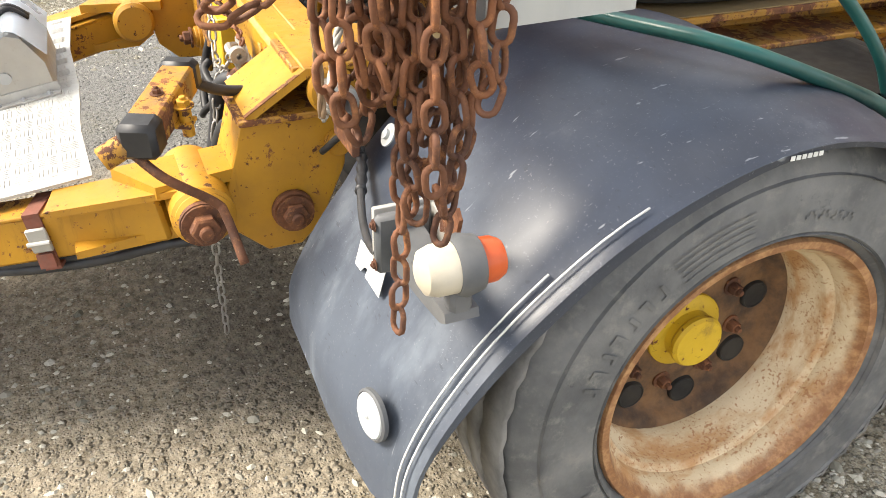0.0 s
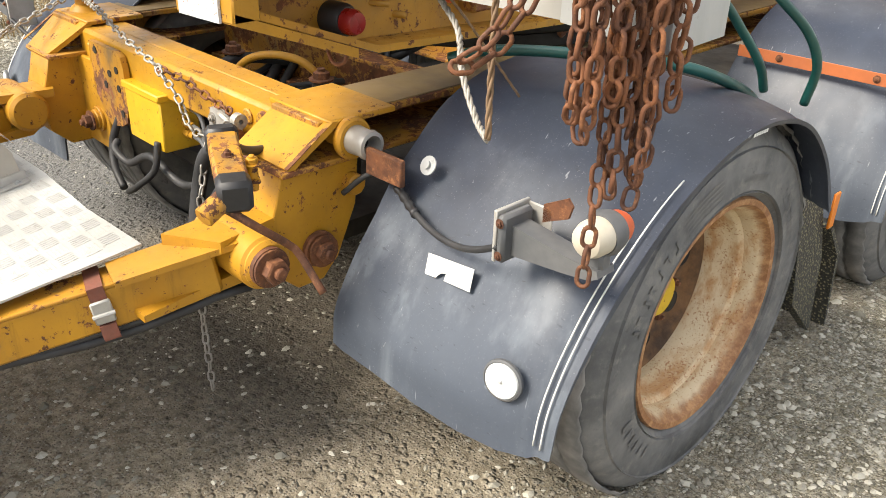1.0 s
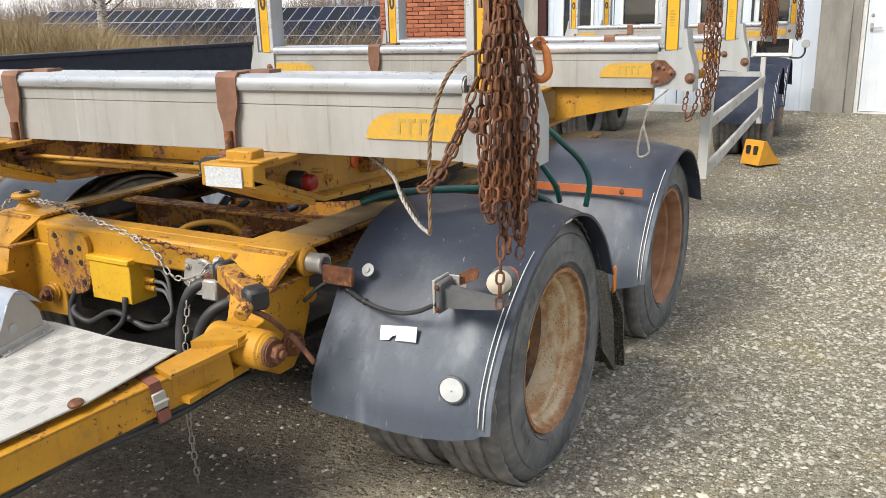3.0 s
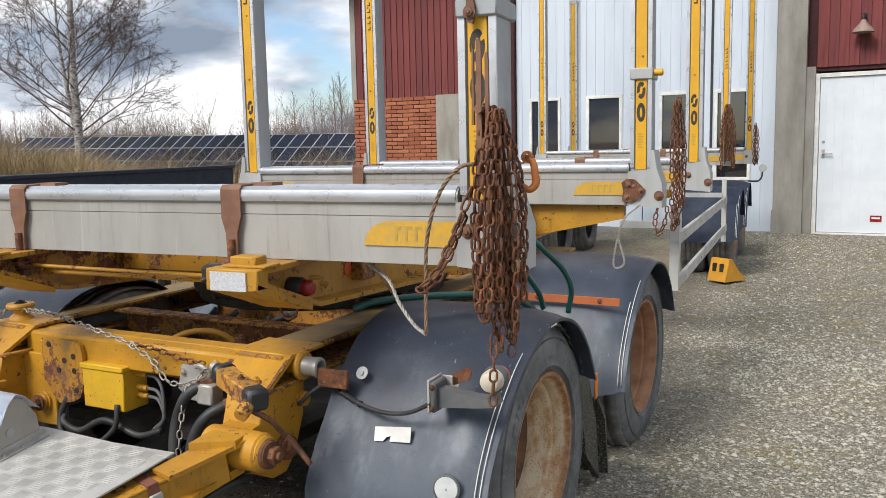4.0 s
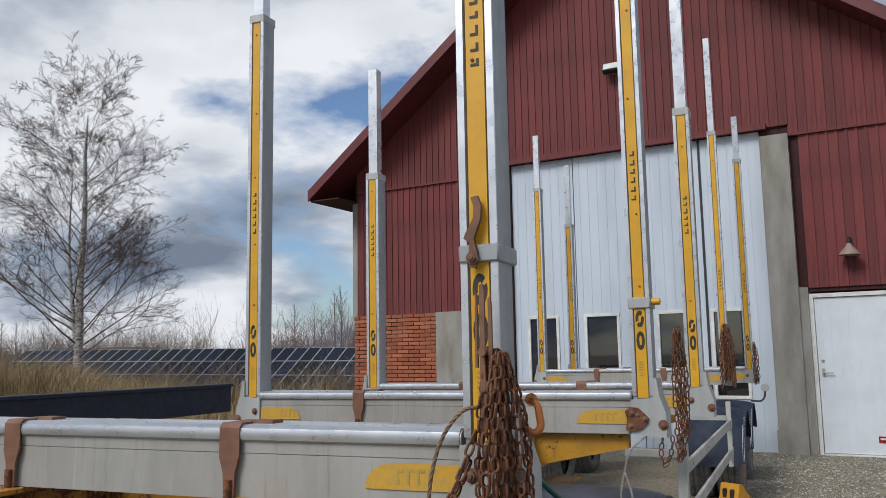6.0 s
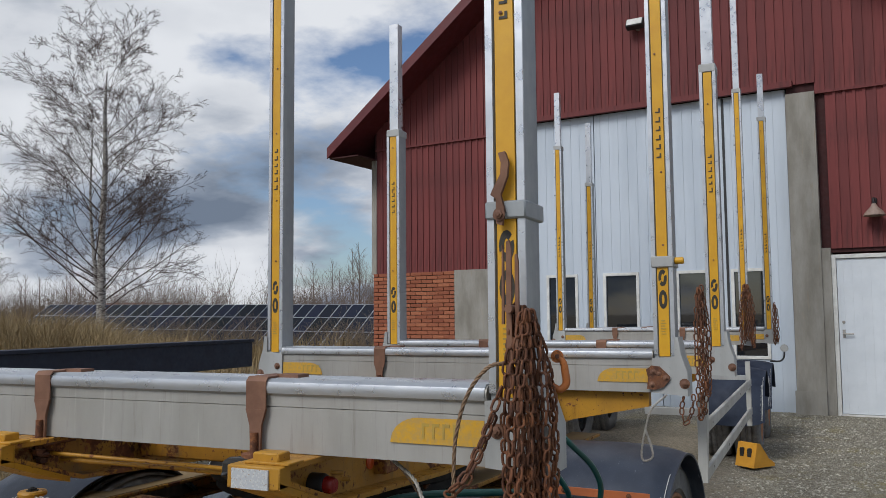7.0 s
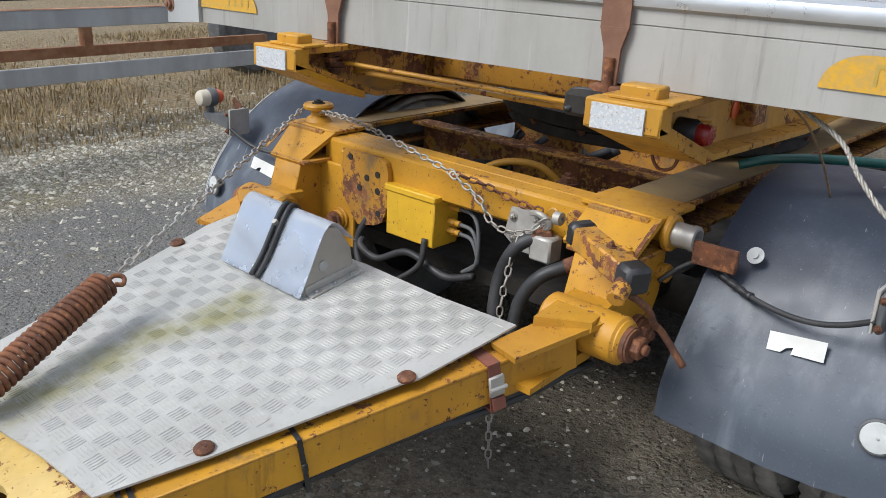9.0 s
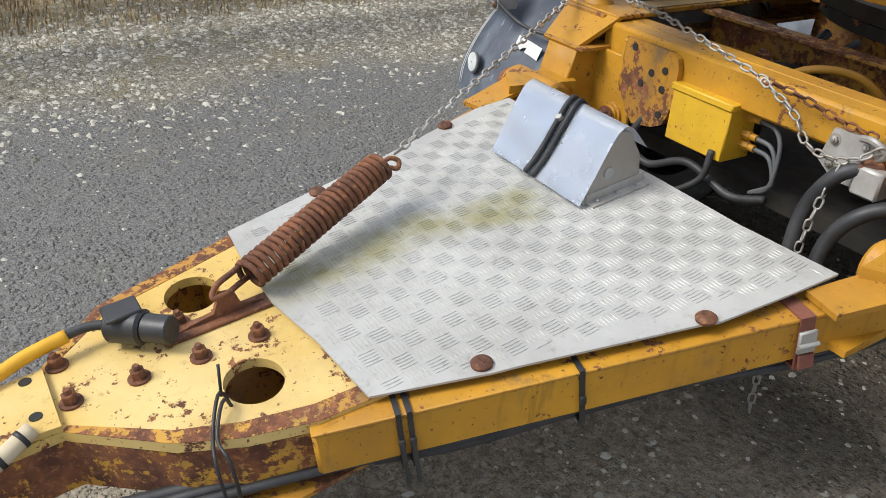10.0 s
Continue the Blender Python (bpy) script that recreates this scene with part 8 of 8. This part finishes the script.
def scatter(count, xr, yr, sizes, edge=False):
    for k in range(count):
        x, y = rnd.uniform(*xr), rnd.uniform(*yr)
        if edge:
            x = rnd.triangular(*xr)
        near = min(x - xr[0], xr[1] - x, y - yr[0], yr[1] - y)
        if rnd.random() > near / 0.9 + 0.03:
            continue
        if noise.noise((x * 0.8, y * 0.8, 9.0)) < -0.15 and rnd.random() < 0.6:
            continue
        s = sizes[0] * (sizes[1] / sizes[0]) ** (rnd.random() ** 2.2)
        z = ground_height(x, y)
        a = rnd.uniform(0, 6.28)
        sx, sy, sz = s * rnd.uniform(0.7, 1.3), s * rnd.uniform(0.6, 1.0), s * rnd.uniform(0.35, 0.7)
        o = len(b_verts)
        for vx, vy, vz in ((1, 0, 0), (0.35, 0.9, 0.1), (-0.6, 0.75, -0.1), (-1, -0.1, 0.1), (-0.3, -0.9, 0), (0.6, -0.8, 0.1), (0.25, 0.2, 1), (-0.35, -0.15, 0.9)):
            vx, vy, vz = vx * rnd.uniform(0.75, 1.2) * sx, vy * rnd.uniform(0.75, 1.2) * sy, vz * sz
            b_verts.append((x + vx * math.cos(a) - vy * math.sin(a), y + vx * math.sin(a) + vy * math.cos(a), z + vz))
        for f in ((0, 1, 6), (1, 2, 6), (2, 7, 6), (2, 3, 7), (3, 4, 7), (4, 5, 7), (5, 6, 7), (5, 0, 6)):
            b_faces.append(tuple(o + i for i in f))


scatter(100000, (-0.9, 3.4), (-0.9, 5.4), (0.004, 0.014))
scatter(3600, (-0.9, 3.4), (-0.9, 5.4), (0.012, 0.024))
scatter(34000, (-1.0, 5.0), (3.7, 12.2), (0.006, 0.020))
scatter(5000, (-2.6, -0.3), (-1.2, 1.6), (0.003, 0.012))
scatter(700, (-2.6, -0.3), (-1.2, 1.6), (0.008, 0.020))
scatter(36000, (-7.6, -3.7), (-2.6, 5.0), (0.005, 0.024), True)
scatter(5000, (-7.2, -4.8), (3.5, 7.0), (0.008, 0.030))
scatter(3000, (-4.9, -2.6), (-1.8, 4.0), (0.003, 0.011))
me = bpy.data.meshes.new("gravel")
me.from_pydata(b_verts, [], b_faces)
me.materials.append(STONE)
tagged(new("gravel", me), "loose grey gravel scattered over the yard", "gravel", kind="stuff")
